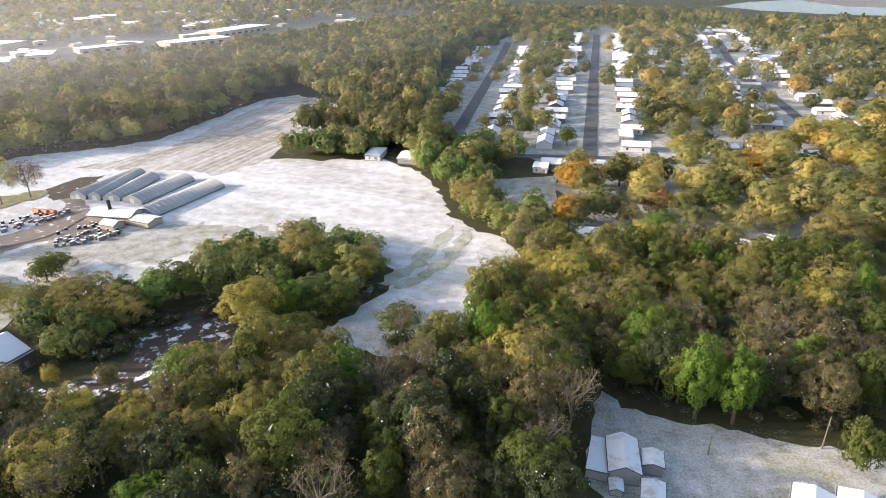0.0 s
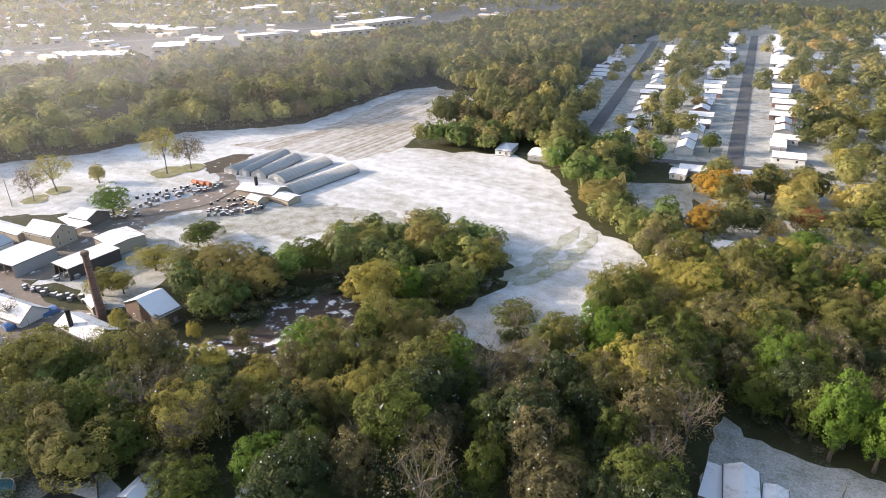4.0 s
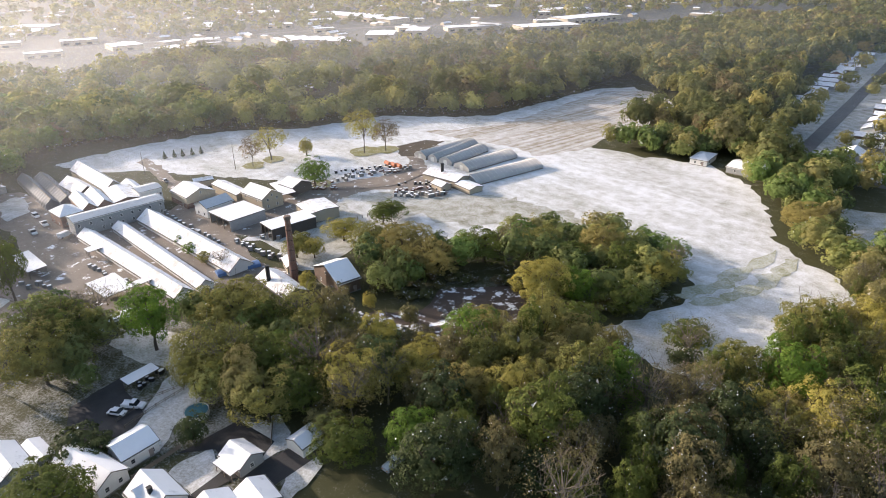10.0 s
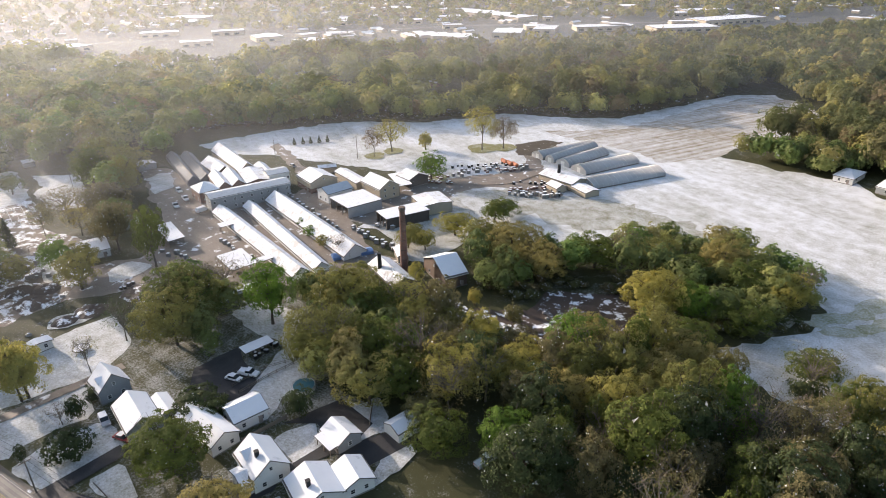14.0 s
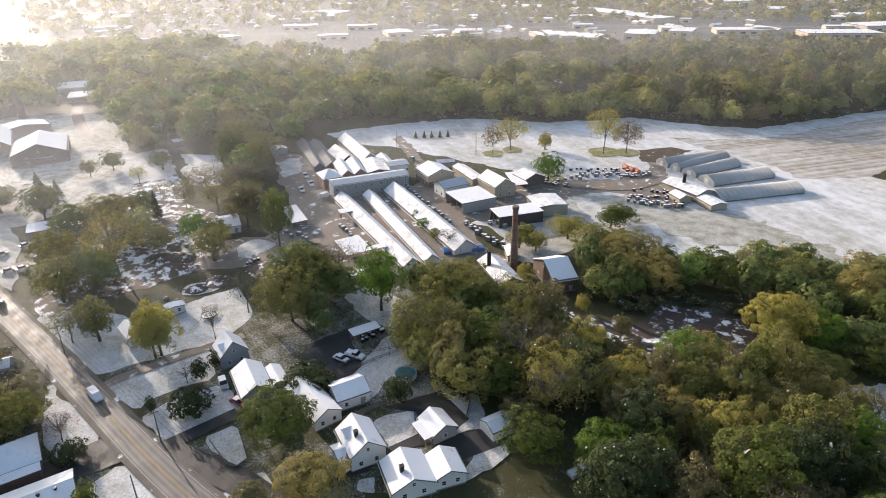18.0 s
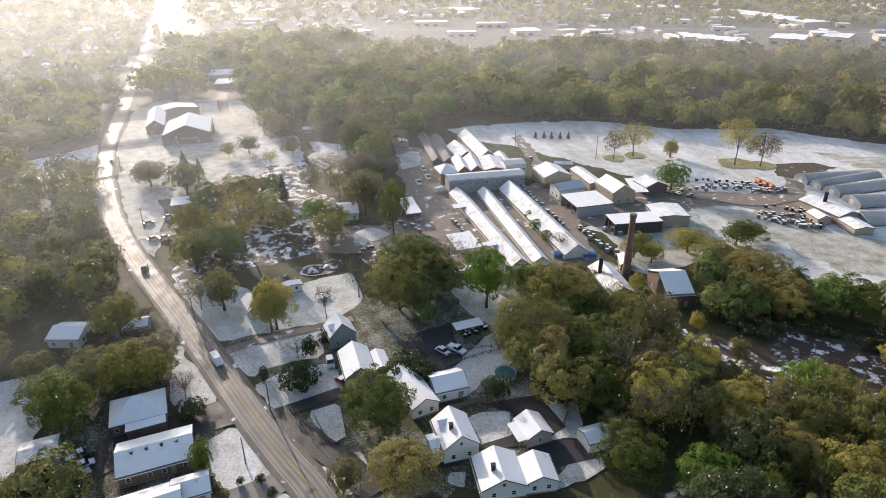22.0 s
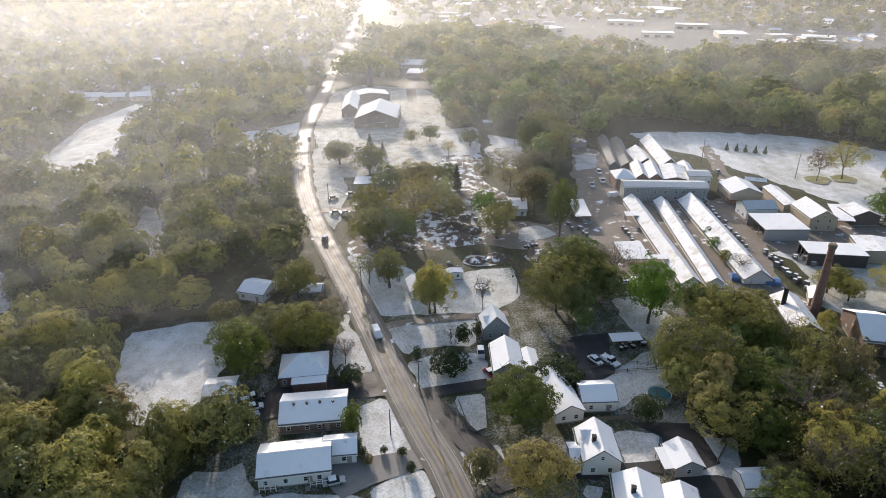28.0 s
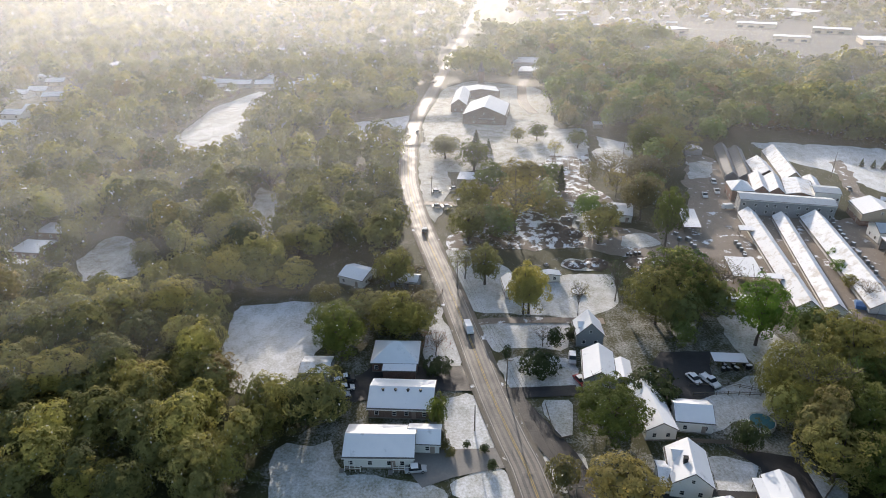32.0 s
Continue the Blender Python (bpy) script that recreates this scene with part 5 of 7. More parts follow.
house(-223.2, 175.6, 14.0, 13.3, -13.7, 5, 2.6, "twotone", win=3, label="barn with brick base and tan boarded gable")
shed(-235.8, 192.2, 8.4, 4.7, 58.1, 3, 0.8, "tan", label="small tan lean-to behind the barn")
house(-205.3, 170.6, 8.8, 12.3, -8.9, 4.5, 2.0, "white", axis="v", bare=True, win=3, label="white two-storey shed with grey snowy roof")
shed(-188.9, 167.7, 15.3, 16.0, -12.9, 4.5, 0.5, "metal", roof="flat", openside=1, label="flat-roofed grey metal store with open side")
house(-192.9, 186.2, 14.8, 10.2, -11.8, 5.5, 3.0, "tan", win=2, label="tan metal barn with open doorway")
canopy(-192.9, 198.8, 17.6, 5.8, -29.8, 3.5, 0.3, label="open pole shed with snowy roof")
shed(-213.2, 187.7, 21.4, 6.3, -14.9, 4, 1.0, "tan", label="long tan shed with snowy roof")
shed(-191.3, 205.7, 9.3, 10.9, -12.0, 4, 2.2, "dark", label="dark boarded barn with snowy roof")
shed(-164.1, 170.1, 9.6, 18.8, -20.5, 4.5, 0.4, "dark", roof="flat", openside=1, label="flat-roofed dark store with snow on top")
shed(-163.5, 187.0, 12.8, 13.1, -25.6, 4.5, 0.6, "tan", label="tan metal store with low snowy roof")
shed(-132.8, 131.0, 18.7, 8.2, -19.5, 3, 2.2, "dark", label="kiln shed with snowy gable roof")
shed(-141.6, 145.0, 7.4, 3.6, -35.6, 2.6, 1.0, "tan", label="small store beside the brick stack")
house(-120.5, 143.8, 16.4, 7.9, -23.7, 4.5, 3.6, "brown", axis="v", win=2, label="tall weathered barn with steep snowy roof")
canopy(-181.1, 104.5, 13.9, 8.9, -12.5, 3, 0.3, label="open loading canopy with snowy corrugated roof")
canopy(-222.1, 102.4, 18.0, 5.7, -13.2, 3, 0.3, label="open timber store with snowy roof")
canopy(-211.9, 120.4, 4.1, 5.5, -15.3, 2.8, 0.2, label="small porch canopy on posts")
canopy(-174.7, 111.3, 3.1, 4.8, -15.6, 2.8, 0.2, label="small porch canopy on posts")
shed(-164.2, 98.4, 3.1, 10.6, -18.2, 1.2, 0.3, "white", roof="flat", label="low white cold frame")
shed(-312.3, 139.2, 6.3, 8.5, -7.2, 3, 0.8, "grey", label="small grey shed with snowy roof")
house(-232.6, 79.1, 7.8, 12.9, 74.7, 3, 1.6, "white", win=2, label="small white cottage with snowy roof")
hoop(-117.4, 270.3, 13.3, 41.4, -25.8, 0, label="long plastic-covered hoop greenhouse")
hoop(-132.3, 282.7, 12.5, 34.3, -20.7, 0, label="long plastic-covered hoop greenhouse")
hoop(-146.7, 286.1, 9.9, 31.6, -10.1, 0, label="long plastic-covered hoop greenhouse")
hoop(-160.6, 291.5, 10.2, 36.9, -18.0, 0, label="long plastic-covered hoop greenhouse")
hoop(-155.0, 290.0, 7.0, 36.6, -8.7, 0, label="long plastic-covered hoop greenhouse")
shed(-137.0, 249.0, 19.6, 11.0, -10.4, 3, 1.5, "tan", label="connecting potting shed with snowy roof")
shed(-121.9, 242.5, 10.0, 7.6, -23.7, 2.5, 0.8, "tan", label="low boiler shed with snowy roof")
shed(-134.0, 238.4, 7.3, 5.6, -21.9, 2.5, 1.2, "tan", label="small tan shed with snowy gable roof")
# homes along the road
house(-138.6, -7.9, 11.6, 9.6, 85.6, 3, 3.3, "brick", roof="hip", win=4, label="brick bungalow with snowy hip roof")
shed(-132.4, -6.9, 8.2, 3.6, 85.4, 2.8, 0.2, "brick", roof="flat", label="low rear addition with snowy flat roof")
house(-121.4, -5.9, 14.8, 10.7, 84.7, 3, 2.0, "brownbrick", win=4, vents=4, label="brown brick ranch house with roof vents")
house(-105.6, -10.3, 14.5, 9.6, 86.6, 3.2, 1.8, "white", win=4, label="white ranch house with porch and snowy roof")
house(-107.6, -0.8, 6.7, 5.9, 84.5, 2.9, 1.3, "white", win=1, label="white attached garage with snowy roof")
shed(-134.3, -28.1, 7.1, 6.8, 85.9, 2.8, 0.7, "metal", label="grey metal garage with snowy roof")
house(-129.8, 43.3, 11.9, 7.5, -11.0, 3.5, 2.4, "grey", win=3, label="grey sided house with snowy gable roof")
house(-128.3, 48.9, 4.0, 7.7, 80.7, 3, 0.9, "grey", axis="v", win=2, label="low grey rear wing with snowy roof")
steep_house = house(-146.2, 44.6, 6.6, 7.2, -3.9, 4, 3.6, "grey", win=3, label="grey one-and-a-half-storey house with steep roof")
dormer(steep_house, 0.6, -2.9, 4.3, 2.2, 2.6, 1.2, "grey")
house(-112.1, 60.1, 7.9, 7.7, 80.3, 3.2, 1.8, "white", win=2, label="white house wing with snowy roof")
house(-114.0, 51.5, 15.2, 6.7, -1.4, 3.2, 1.9, "white", win=3, label="white main house with snowy gable roof")
cape = house(-94.5, 52.5, 9.6, 7.8, -12.3, 4, 3.0, "white", win=3, stack=True, label="white cape cottage with snowy roof and flue")
dormer(cape, -2.0, -3.1, 4.2, 3.0, 2.6, 0.9, "white")
house(-94.1, 47.5, 5.6, 2.6, -11.3, 3.2, 1.0, "white", axis="v", win=2, label="white side wing with shed dormer roof")
house(-88.8, 69.3, 6.7, 5.9, -8.0, 2.8, 1.7, "grey", win=1, label="detached grey garage with snowy roof")
canopy(-89.1, 65.4, 5.8, 2.2, -8.7, 2.5, 0.2, label="lean-to roof of corrugated sheets")
house(-80.8, 55.0, 9.0, 9.1, -18.5, 3.2, 2.3, "white", win=3, stack=True, label="white house with snowy roof and dark chimney")
house(-77.6, 62.3, 6.6, 7.0, 70.2, 3, 1.6, "white", axis="v", win=2, label="white sunroom wing with snowy roof")
carport(-80.3, 80.2, 5.4, 6.5, -9.4, 2.5, 1.2, label="white open-fronted metal carport")
canopy(-132.2, 77.8, 8.1, 3.3, 83.0, 2.8, 0.2, label="open woodshed with snowy roof")
house(-173.9, 26.9, 8.2, 4.4, 2.5, 3, 1.6, "white", win=2, label="small white house behind a tree")
house(-180.8, 40.5, 3.0, 6.4, -0.2, 2.6, 0.5, "white", win=2, label="white single-wide trailer with snowy roof")
house(-271.8, 25.5, 18.5, 9.9, 78.8, 4, 0.4, "tan", roof="flat", win=4, label="long low flat-roofed building")
house(-391.2, 40.9, 31.5, 25.9, -12.0, 6, 5.0, "brownbrick", win=3, label="brick church with broad snowy gable roof")
house(-428.3, 27.1, 41.3, 10.1, -7.8, 5, 3.5, "brownbrick", win=2, label="brick church wing with snowy roof")
house(-452.7, 41.3, 15.3, 27.4, 2.9, 5, 2.0, "brownbrick", win=4, label="brick church hall with snowy roof")
canopy(-378.5, 36.5, 5.0, 15.4, -21.2, 3.5, 0.3, label="white entrance canopy of the church")
house(-225.5, -138.7, 12.1, 8.4, 79.7, 3, 0.9, "brown", roof="hip", win=3, label="brown low house with snowy roof")
house(-209.7, -139.5, 11.3, 9.3, 80.2, 3, 0.9, "brown", roof="hip", win=3, label="brown low house with snowy roof")
house(-194.9, -139.8, 11.5, 8.1, 79.1, 3, 0.9, "brown", roof="hip", win=3, label="brown low house with snowy roof")
house(-183.9, -21.7, 8.7, 8.9, 61.2, 3, 1.5, "white", win=2, label="roadside house half hidden by trees")
house(-179.8, -6.2, 8.8, 5.0, 74.9, 3, 1.2, "grey", win=2, label="small roadside house with snowy roof")
house(-328.9, -40.1, 9.7, 14.5, 86.5, 3, 2.0, "brown", roof="hip", win=2, label="house with snowy hip roof by the field")
house(-429.9, -90.2, 17.4, 28.4, 75.8, 3, 2.0, "white", win=3, label="white house with snowy gable roof")
house(-400.3, 89.9, 12.4, 13.7, 71.5, 3, 0.8, "grey", win=3, label="low house with snowy roof")
house(-408.4, 103.1, 9.8, 12.9, 73.7, 3, 0.8, "grey", win=2, label="low house with snowy roof")
shed(-365.9, 104.0, 5.1, 6.7, 79.8, 2.5, 0.4, "grey", label="small grey shed with snowy roof")
house(-577.0, 95.1, 22.8, 23.5, 77.4, 4, 0.6, "grey", win=4, label="long school block with snowy flat roof")
house(-535.6, 90.4, 14.7, 22.8, 73.1, 4, 0.6, "grey", win=3, label="long school block with snowy flat roof")
house(-564.8, 125.8, 17.8, 20.2, 72.4, 4, 0.6, "grey", win=4, label="long school block with snowy flat roof")
house(-430.5, 166.2, 14.8, 19.4, 71.5, 3, 1.2, "grey", win=3, label="house among trees with snowy roof")
shed(37.3, 102.7, 10.0, 6.2, -100.3, 3.5, 1.5, "metal", label="metal barn with two white roof slopes")
shed(32.7, 103.9, 10.1, 4.4, -108.8, 2.6, 0.3, "metal", roof="flat", label="lean-to with half-bare metal roof")
shed(43.5, 102.3, 4.4, 4.0, -104.8, 2.8, 0.6, "metal", label="small metal shed with snowy roof")
shed(40.9, 93.5, 4.7, 4.2, -107.5, 2.8, 0.6, "metal", label="small metal shed with snowy roof")
shed(34.3, 96.1, 2.8, 2.3, -101.4, 1.8, 0.5, "metal", label="little metal garden shed with snow")
house(70.3, 89.2, 8.0, 7.4, -120.9, 3, 1.0, "white", win=2, label="white farm building with snowy roof")
house(78.6, 87.6, 8.3, 8.0, -122.2, 3, 1.0, "white", win=2, label="white farm building with snowy roof")
house(55.5, 222.1, 8.7, 7.7, -12.6, 3, 1.4, "grey", win=3, label="low house with snowy roof beyond the wood")
house(68.2, 220.3, 7.7, 8.2, -13.8, 3, 1.4, "brick", win=3, label="low house with snowy roof beyond the wood")
house(98.4, 210.1, 24.2, 10.0, -14.6, 3, 1.2, "white", win=7, label="long low row house with snowy roof")
house(119.6, 208.6, 5.4, 10.0, -22.7, 4, 1.8, "brown", win=2, label="brown house with steep snowy roof")
house(147.2, 198.5, 3.9, 5.3, -22.3, 3, 0.8, "brown", roof="flat", win=2, label="flat-roofed brown shed under trees")
house(167.9, 296.7, 10.4, 20.5, -32.4, 3.5, 1.6, "brick", win=3, label="red brick house with snowy roof")
house(-35.4, 332.8, 8.3, 14.8, -10.1, 3, 1.8, "white", roof="hip", win=2, label="white house at the field edge")
house(-14.8, 325.5, 13.0, 14.7, -16.2, 3, 1.4, "grey", win=2, label="house with snowy roof at the wood edge")
house(58.3, 310.8, 15.0, 10.6, -10.0, 3, 1.2, "grey", win=3, label="long low house with snowy roof")
house(76.4, 307.9, 18.4, 8.6, -8.6, 3, 1.2, "white", win=4, label="long low house with snowy roof")
house(49.8, 304.9, 7.0, 9.3, -17.8, 3, 1.2, "white", win=2, label="small house with snowy roof")
house(107.2, 363.0, 7.5, 16.9, -12.7, 3, 1.6, "grey", win=2, label="suburban house with snowy roof")
house(127.9, 294.9, 9.8, 12.4, -2.8, 3, 1.6, "white", win=2, label="suburban house with snowy roof")
house(73.8, 261.5, 4.7, 8.0, -10.9, 3, 1.0, "white", win=2, label="suburban house with snowy roof")
house(155.5, 334.1, 8.0, 10.3, -10.9, 3, 0.8, "grey", win=2, label="suburban house with snowy roof")
porch(-101.9, -15.8, 82.4, 3.5, 1.8, "white railed back porch with concrete steps")
porch(-100.9, -5.6, 86.8, 3.8, 1.6, "white posted porch by the drive")
porch(-94.3, 45.6, -17.7, 6.5, 1.6, "small timber deck beside the cottage")
brick_stack(-134.0, 138.5, 23.5, 1.4, 0.88)
steel_stack(-136.7, 129.7, 9.0, 0.7)
steel_stack(-139.1, 248.9, 8.0, 0.8)

# ---- far town and suburb ----
def suburb_rows():
    """Rows of alike small houses on both sides of the straight streets."""
    rng = random.Random(5)
    for a, b, gap in [((80.0, 333.0), (203.0, 861.0), 19), ((6.0, 365.0), (72.0, 738.0), 20), ((353.0, 854.0), (255.0, 529.0), 21), ((250.0, 517.0), (221.0, 369.0), 22)]:
        a, b = Vector(a), Vector(b)
        d = (b - a).normalized()
        nrm = Vector((-d.y, d.x))
        turn = math.degrees(math.atan2(d.y, d.x))
        s = 12.0
        while s < (b - a).length:
            for side in (-1, 1):
                p = a + d * s + nrm * side * (24 + rng.uniform(-1.5, 1.5))
                if all((p.x - q[0]) ** 2 + (p.y - q[1]) ** 2 > (q[2] + 5) ** 2 for q in FOOT):
                    house(round(p.x, 1), round(p.y, 1), rng.uniform(12, 16), rng.uniform(8.5, 10), turn + rng.choice((0, 90, 90)), 2.9, rng.uniform(1.5, 2.2),
                          rng.choice(("white", "grey", "brick", "brown")), label="small suburban house with snow on its gable roof", win=2, far=True, group="suburban houses")
            s += gap
    for x, y, n in [(135.0, 355.0, 3), (198.0, 351.0, 3), (191.0, 547.0, 2), (380.0, 656.0, 4), (332.0, 701.0, 3), (117.0, 278.0, 2), (352.0, 560.0, 3), (431.0, 843.0, 4), (-499.0, -294.0, 5), (-569.0, -302.0, 5), (-411.0, -258.0, 4), (-512.0, -122.0, 5), (-509.0, -143.0, 3), (-505.0, -94.0, 3), (-575.0, -46.0, 3), (-588.0, -59.0, 2), (-420.0, 286.0, 2), (-425.0, 313.0, 2), (-371.0, 404.0, 2), (-408.0, 308.0, 3), (-437.0, 178.0, 2), (-466.0, 316.0, 2)]:
        for k in range(n):
            p = Vector((x + rng.uniform(-45, 45), y + rng.uniform(-45, 45)))
            if all((p.x - q[0]) ** 2 + (p.y - q[1]) ** 2 > (q[2] + 6) ** 2 for q in FOOT):
                house(round(p.x, 1), round(p.y, 1), rng.uniform(10, 15), rng.uniform(7.5, 9.5), rng.choice((-10, 80)) + rng.uniform(-4, 4), 2.9, rng.uniform(1.4, 2.2),
                      rng.choice(("white", "grey", "brick", "brown")), label="small suburban house with snow on its gable roof", win=2, far=True, group="suburban houses")


def warehouse(x, y, L, W, turn, h):
    base = thing("warehouse", pose(x, y, 0, 0, 0, turn), "long low commercial block with snowy flat roof", "warehouse", "far commercial blocks")
    FOOT.append((x, y, min(L, W) / 2 + 4))
    a, b = L / 2, W / 2
    part("wall", boxes((-a, -b, 0, a, b, h)), WALLS["tan"], base)
    part("roof_deck", boxes((-a - 0.2, -b - 0.2, h, a + 0.2, b + 0.2, h + 0.4)), M_ROOF, base)
    part("snow_cover", boxes((-a, -b, h + 0.404, a, b, h + 0.5)), M_SNOW, base, "snow on a flat roof")
    for k in range(int(L / 12)):
        xx = -a + 6 + 12 * k
        for sy in (-1, 1):
            part("shop_window", boxes((xx - 3, sy * b - 0.06, 0.6, xx + 3, sy * b + 0.06, 2.8)), M_PANE, base, "dark shop window")


def town_homes(outline, n, seed):
    """The small homes of the far town, joined: walls, two roof slopes under snow and a ridge each."""
    rng = random.Random(seed)
    xs, ys = [p[0] for p in outline], [p[1] for p in outline]
    co, faces, mats, done = [], [], [], 0
    for _ in range(n * 30):
        p = (rng.uniform(min(xs), max(xs)), rng.uniform(min(ys), max(ys)))
        if not inside(p, outline) or rng.random() > min(1.0, 700 / math.hypot(*p)):
            continue
        if any((p[0] - q[0]) ** 2 + (p[1] - q[1]) ** 2 < (q[2] + 7) ** 2 for q in FOOT):
            continue
        a, b, h, r = rng.uniform(5, 9), rng.uniform(3.6, 5), 3.0, rng.uniform(0.8, 2.2)
        if rng.random() < 0.15:
            a, b, r = a * 2.2, b * 1.8, 0.4
        m = pose(*p, 0, 0, 0, rng.choice((-12, 78)) + rng.uniform(-8, 8))
        i = len(co)
        for v in ((-a, -b, 0), (a, -b, 0), (a, b, 0), (-a, b, 0), (-a, -b, h), (a, -b, h), (a, b, h), (-a, b, h), (-a, 0, h + r), (a, 0, h + r)):
            co.append(tuple(m @ Vector(v)))
        for fc, k in (((0, 1, 5, 4), 0), ((1, 2, 6, 9, 5), 0), ((2, 3, 7, 6), 0), ((3, 0, 4, 8, 7), 0), ((4, 5, 9, 8), 1), ((6, 7, 8, 9), 1)):
            faces.append([i + j for j in fc])
            mats.append(k)
        FOOT.append((*p, 6))
        done += 1
        if done == n:
            break
    me = bpy.data.meshes.new("far_homes")
    me.from_pydata(co, [], faces)
    me.materials.append(WALLS["tan"])
    me.materials.append(M_SNOW)
    me.polygons.foreach_set("material_index", mats)
    tagged(new("far_homes", me), "small far homes with snow on their roofs", "houses", kind="stuff")



warehouse(-291, 952, 104, 38, 61, 6)
warehouse(-538, 584, 11, 45, 62, 4)
warehouse(-544, 609, 47, 12, -36, 3)
warehouse(-527, 612, 47, 12, -37, 3)
warehouse(-511, 616, 46, 12, -38, 3)
warehouse(-495, 619, 45, 13, -39, 3)
warehouse(-479, 623, 45, 13, -39, 3)
warehouse(-456, 669, 34, 45, 28, 6)
warehouse(-440, 729, 27, 42, 23, 5)
warehouse(-393, 784, 68, 25, 44, 5)
warehouse(-667, 862, 119, 43, -5, 5)
warehouse(-599, 531, 28, 29, 45, 5)
warehouse(-746, 670, 22, 36, 43, 5)
warehouse(-608, 1144, 69, 45, 54, 6)
warehouse(-136, 993, 148, 16, 72, 5)
warehouse(-92, 1040, 50, 36, 53, 5)
warehouse(-459, 688, 16, 26, 63, 5)
warehouse(-464, 742, 28, 22, 45, 5)
warehouse(-375, 805, 28, 24, 15, 5)
warehouse(-307, 835, 82, 36, 46, 5)
warehouse(-589, 1184, 43, 45, 18, 7)
warehouse(-478, 1052, 36, 45, 19, 7)
warehouse(-616, 840, 192, 39, -14, 6)
warehouse(-606, 532, 32, 31, 67, 5)
warehouse(-673, 476, 32, 34, 68, 5)
warehouse(-961, 541, 72, 43, 31, 6)
warehouse(-1125, 294, 49, 45, 67, 6)
warehouse(-792, 834, 50, 45, 21, 6)
warehouse(-914, 517, 32, 45, 72, 5)
warehouse(-778, 281, 62, 31, 100, 5)
warehouse(-584, 94, 28, 18, 75, 4)
warehouse(-1122, 304, 38, 45, 71, 6)
warehouse(-599, 481, 32, 29, 89, 5)
for x, y, L, W, turn in ((-652, 706, 37, 22, 45), (-634, 776, 36, 24, 45), (-361, 1069, 76, 34, 40), (-377, 1002, 24, 20, 45), (-582, 858, 30, 14, -40), (-623, 548, 33, 16, 50),
                         (-722, 639, 30, 22, 45), (-560, 690, 26, 14, 45), (-505, 840, 14, 12, 45), (-330, 890, 30, 16, 40), (-760, 480, 40, 20, 60), (-700, 400, 36, 18, 62), (-820, 420, 46, 22, 60)):
    warehouse(x, y, L, W, turn, 5)
for k, (x, y) in enumerate(((-505, -151), (-500, -136), (-499, -119), (-491, -100), (-501, -87), (-465, -295), (-475, -289), (-486, -282), (-466, -261), (-414, -259), (-428, -253), (-519, -286), (-386, -247))):
    CLEAR.append([(x * f - y * e, y * f + x * e) for f, e in ((0.93, -0.035), (0.93, 0.035), (1.02, 0.03), (1.02, -0.03))])     # wedge on the camera's side of each home, so that it stays in view
    house(x, y, 14.0, 10.0, 80 + 6 * (k % 3), 3.0, 2.2, ("white", "grey", "tan")[k % 3], label="valley home with snow on its gable roof", win=2, far=True, group="valley homes")
suburb_rows()
town_homes([(-850.0, 480.0), (-800.0, 200.0), (-1300.0, 180.0), (-1300.0, 900.0)], 90, 7)
town_homes([(-688.0, 479.0), (-620.0, 525.0), (-546.0, 608.0), (-477.0, 680.0), (-430.0, 791.0), (-350.0, 873.0), (-244.0, 969.0), (-144.0, 1091.0), (-124.0, 1335.0),
    (-540.0, 1354.0), (-1066.0, 1287.0), (-1481.0, 1072.0)], 140, 3)
town_homes([(-488.0, -243.0), (-521.0, -198.0), (-545.0, -174.0), (-563.0, -111.0), (-583.0, -40.0), (-613.0, 9.0), (-890.0, 62.0), (-1276.0, -32.0), (-1382.0, -346.0),
    (-1240.0, -569.0)], 70, 4)
town_homes([(177.0, 640.0), (330.0, 924.0), (574.0, 856.0), (457.0, 613.0), (339.0, 466.0), (280.0, 514.0), (206.0, 497.0)], 80, 5)
town_homes([(-520.0, 175.0), (-457.0, 287.0), (-436.0, 394.0), (-484.0, 436.0), (-630.0, 326.0), (-664.0, 228.0)], 70, 6)


# ---- trees and woods ----
prototypes()
tree("round", -135.7, 199.8, 7, 7.5, "green")
tree("broad", -109.1, 166.7, 15, 12.3, "ochre")
tree("broad", -95.0, 162.8, 14, 9.5, "ochre")
tree("broad", -121.5, 167.1, 13, 9.7, "olive")
tree("round", -84.9, 180.8, 12, 10.3, "green")
tree("bare", -78.5, 191.1, 12, 5.9, "bare")
tree("round", -67.8, 192.9, 12, 7.9, "olive")
tree("broad", -56.5, 163.3, 15, 10.4, "yellow")
tree("round", -46.8, 166.4, 13, 6.6, "fresh")
tree("broad", -49.6, 201.8, 13, 8.2, "ochre")
tree("round", -55.7, 186.0, 12, 6.7, "green")
tree("round", -37.9, 189.9, 13, 7.8, "green")
tree("broad", -26.7, 189.4, 13, 7.3, "yellow")
tree("bare", -24.1, 200.3, 11, 5.1, "bare")
tree("conifer", -35.1, 202.4, 9, 2.0, "dark")
tree("bush", -13.2, 160.1, 7, 6.3, "green")
tree("round", -41.1, 150.1, 11, 7.2, "green")
tree("round", -32.8, 167.7, 12, 7.9, "green")
tree("round", 12.9, 183.5, 7, 3.8, "green")
tree("broad", 51.9, 138.3, 19, 7.3, "fresh")
tree("oval", 58.2, 117.7, 23.0, 5.2, "fresh")
tree("oval", 66.3, 115.9, 21.0, 5.1, "fresh")
tree("oval", 87.1, 124.1, 18, 6.3, "fresh")
tree("broad", 40.7, 155.0, 17, 8.3, "pale")
tree("broad", 59.3, 170.4, 16, 9.0, "olive")
tree("broad", 73.0, 166.1, 16, 7.9, "olive")
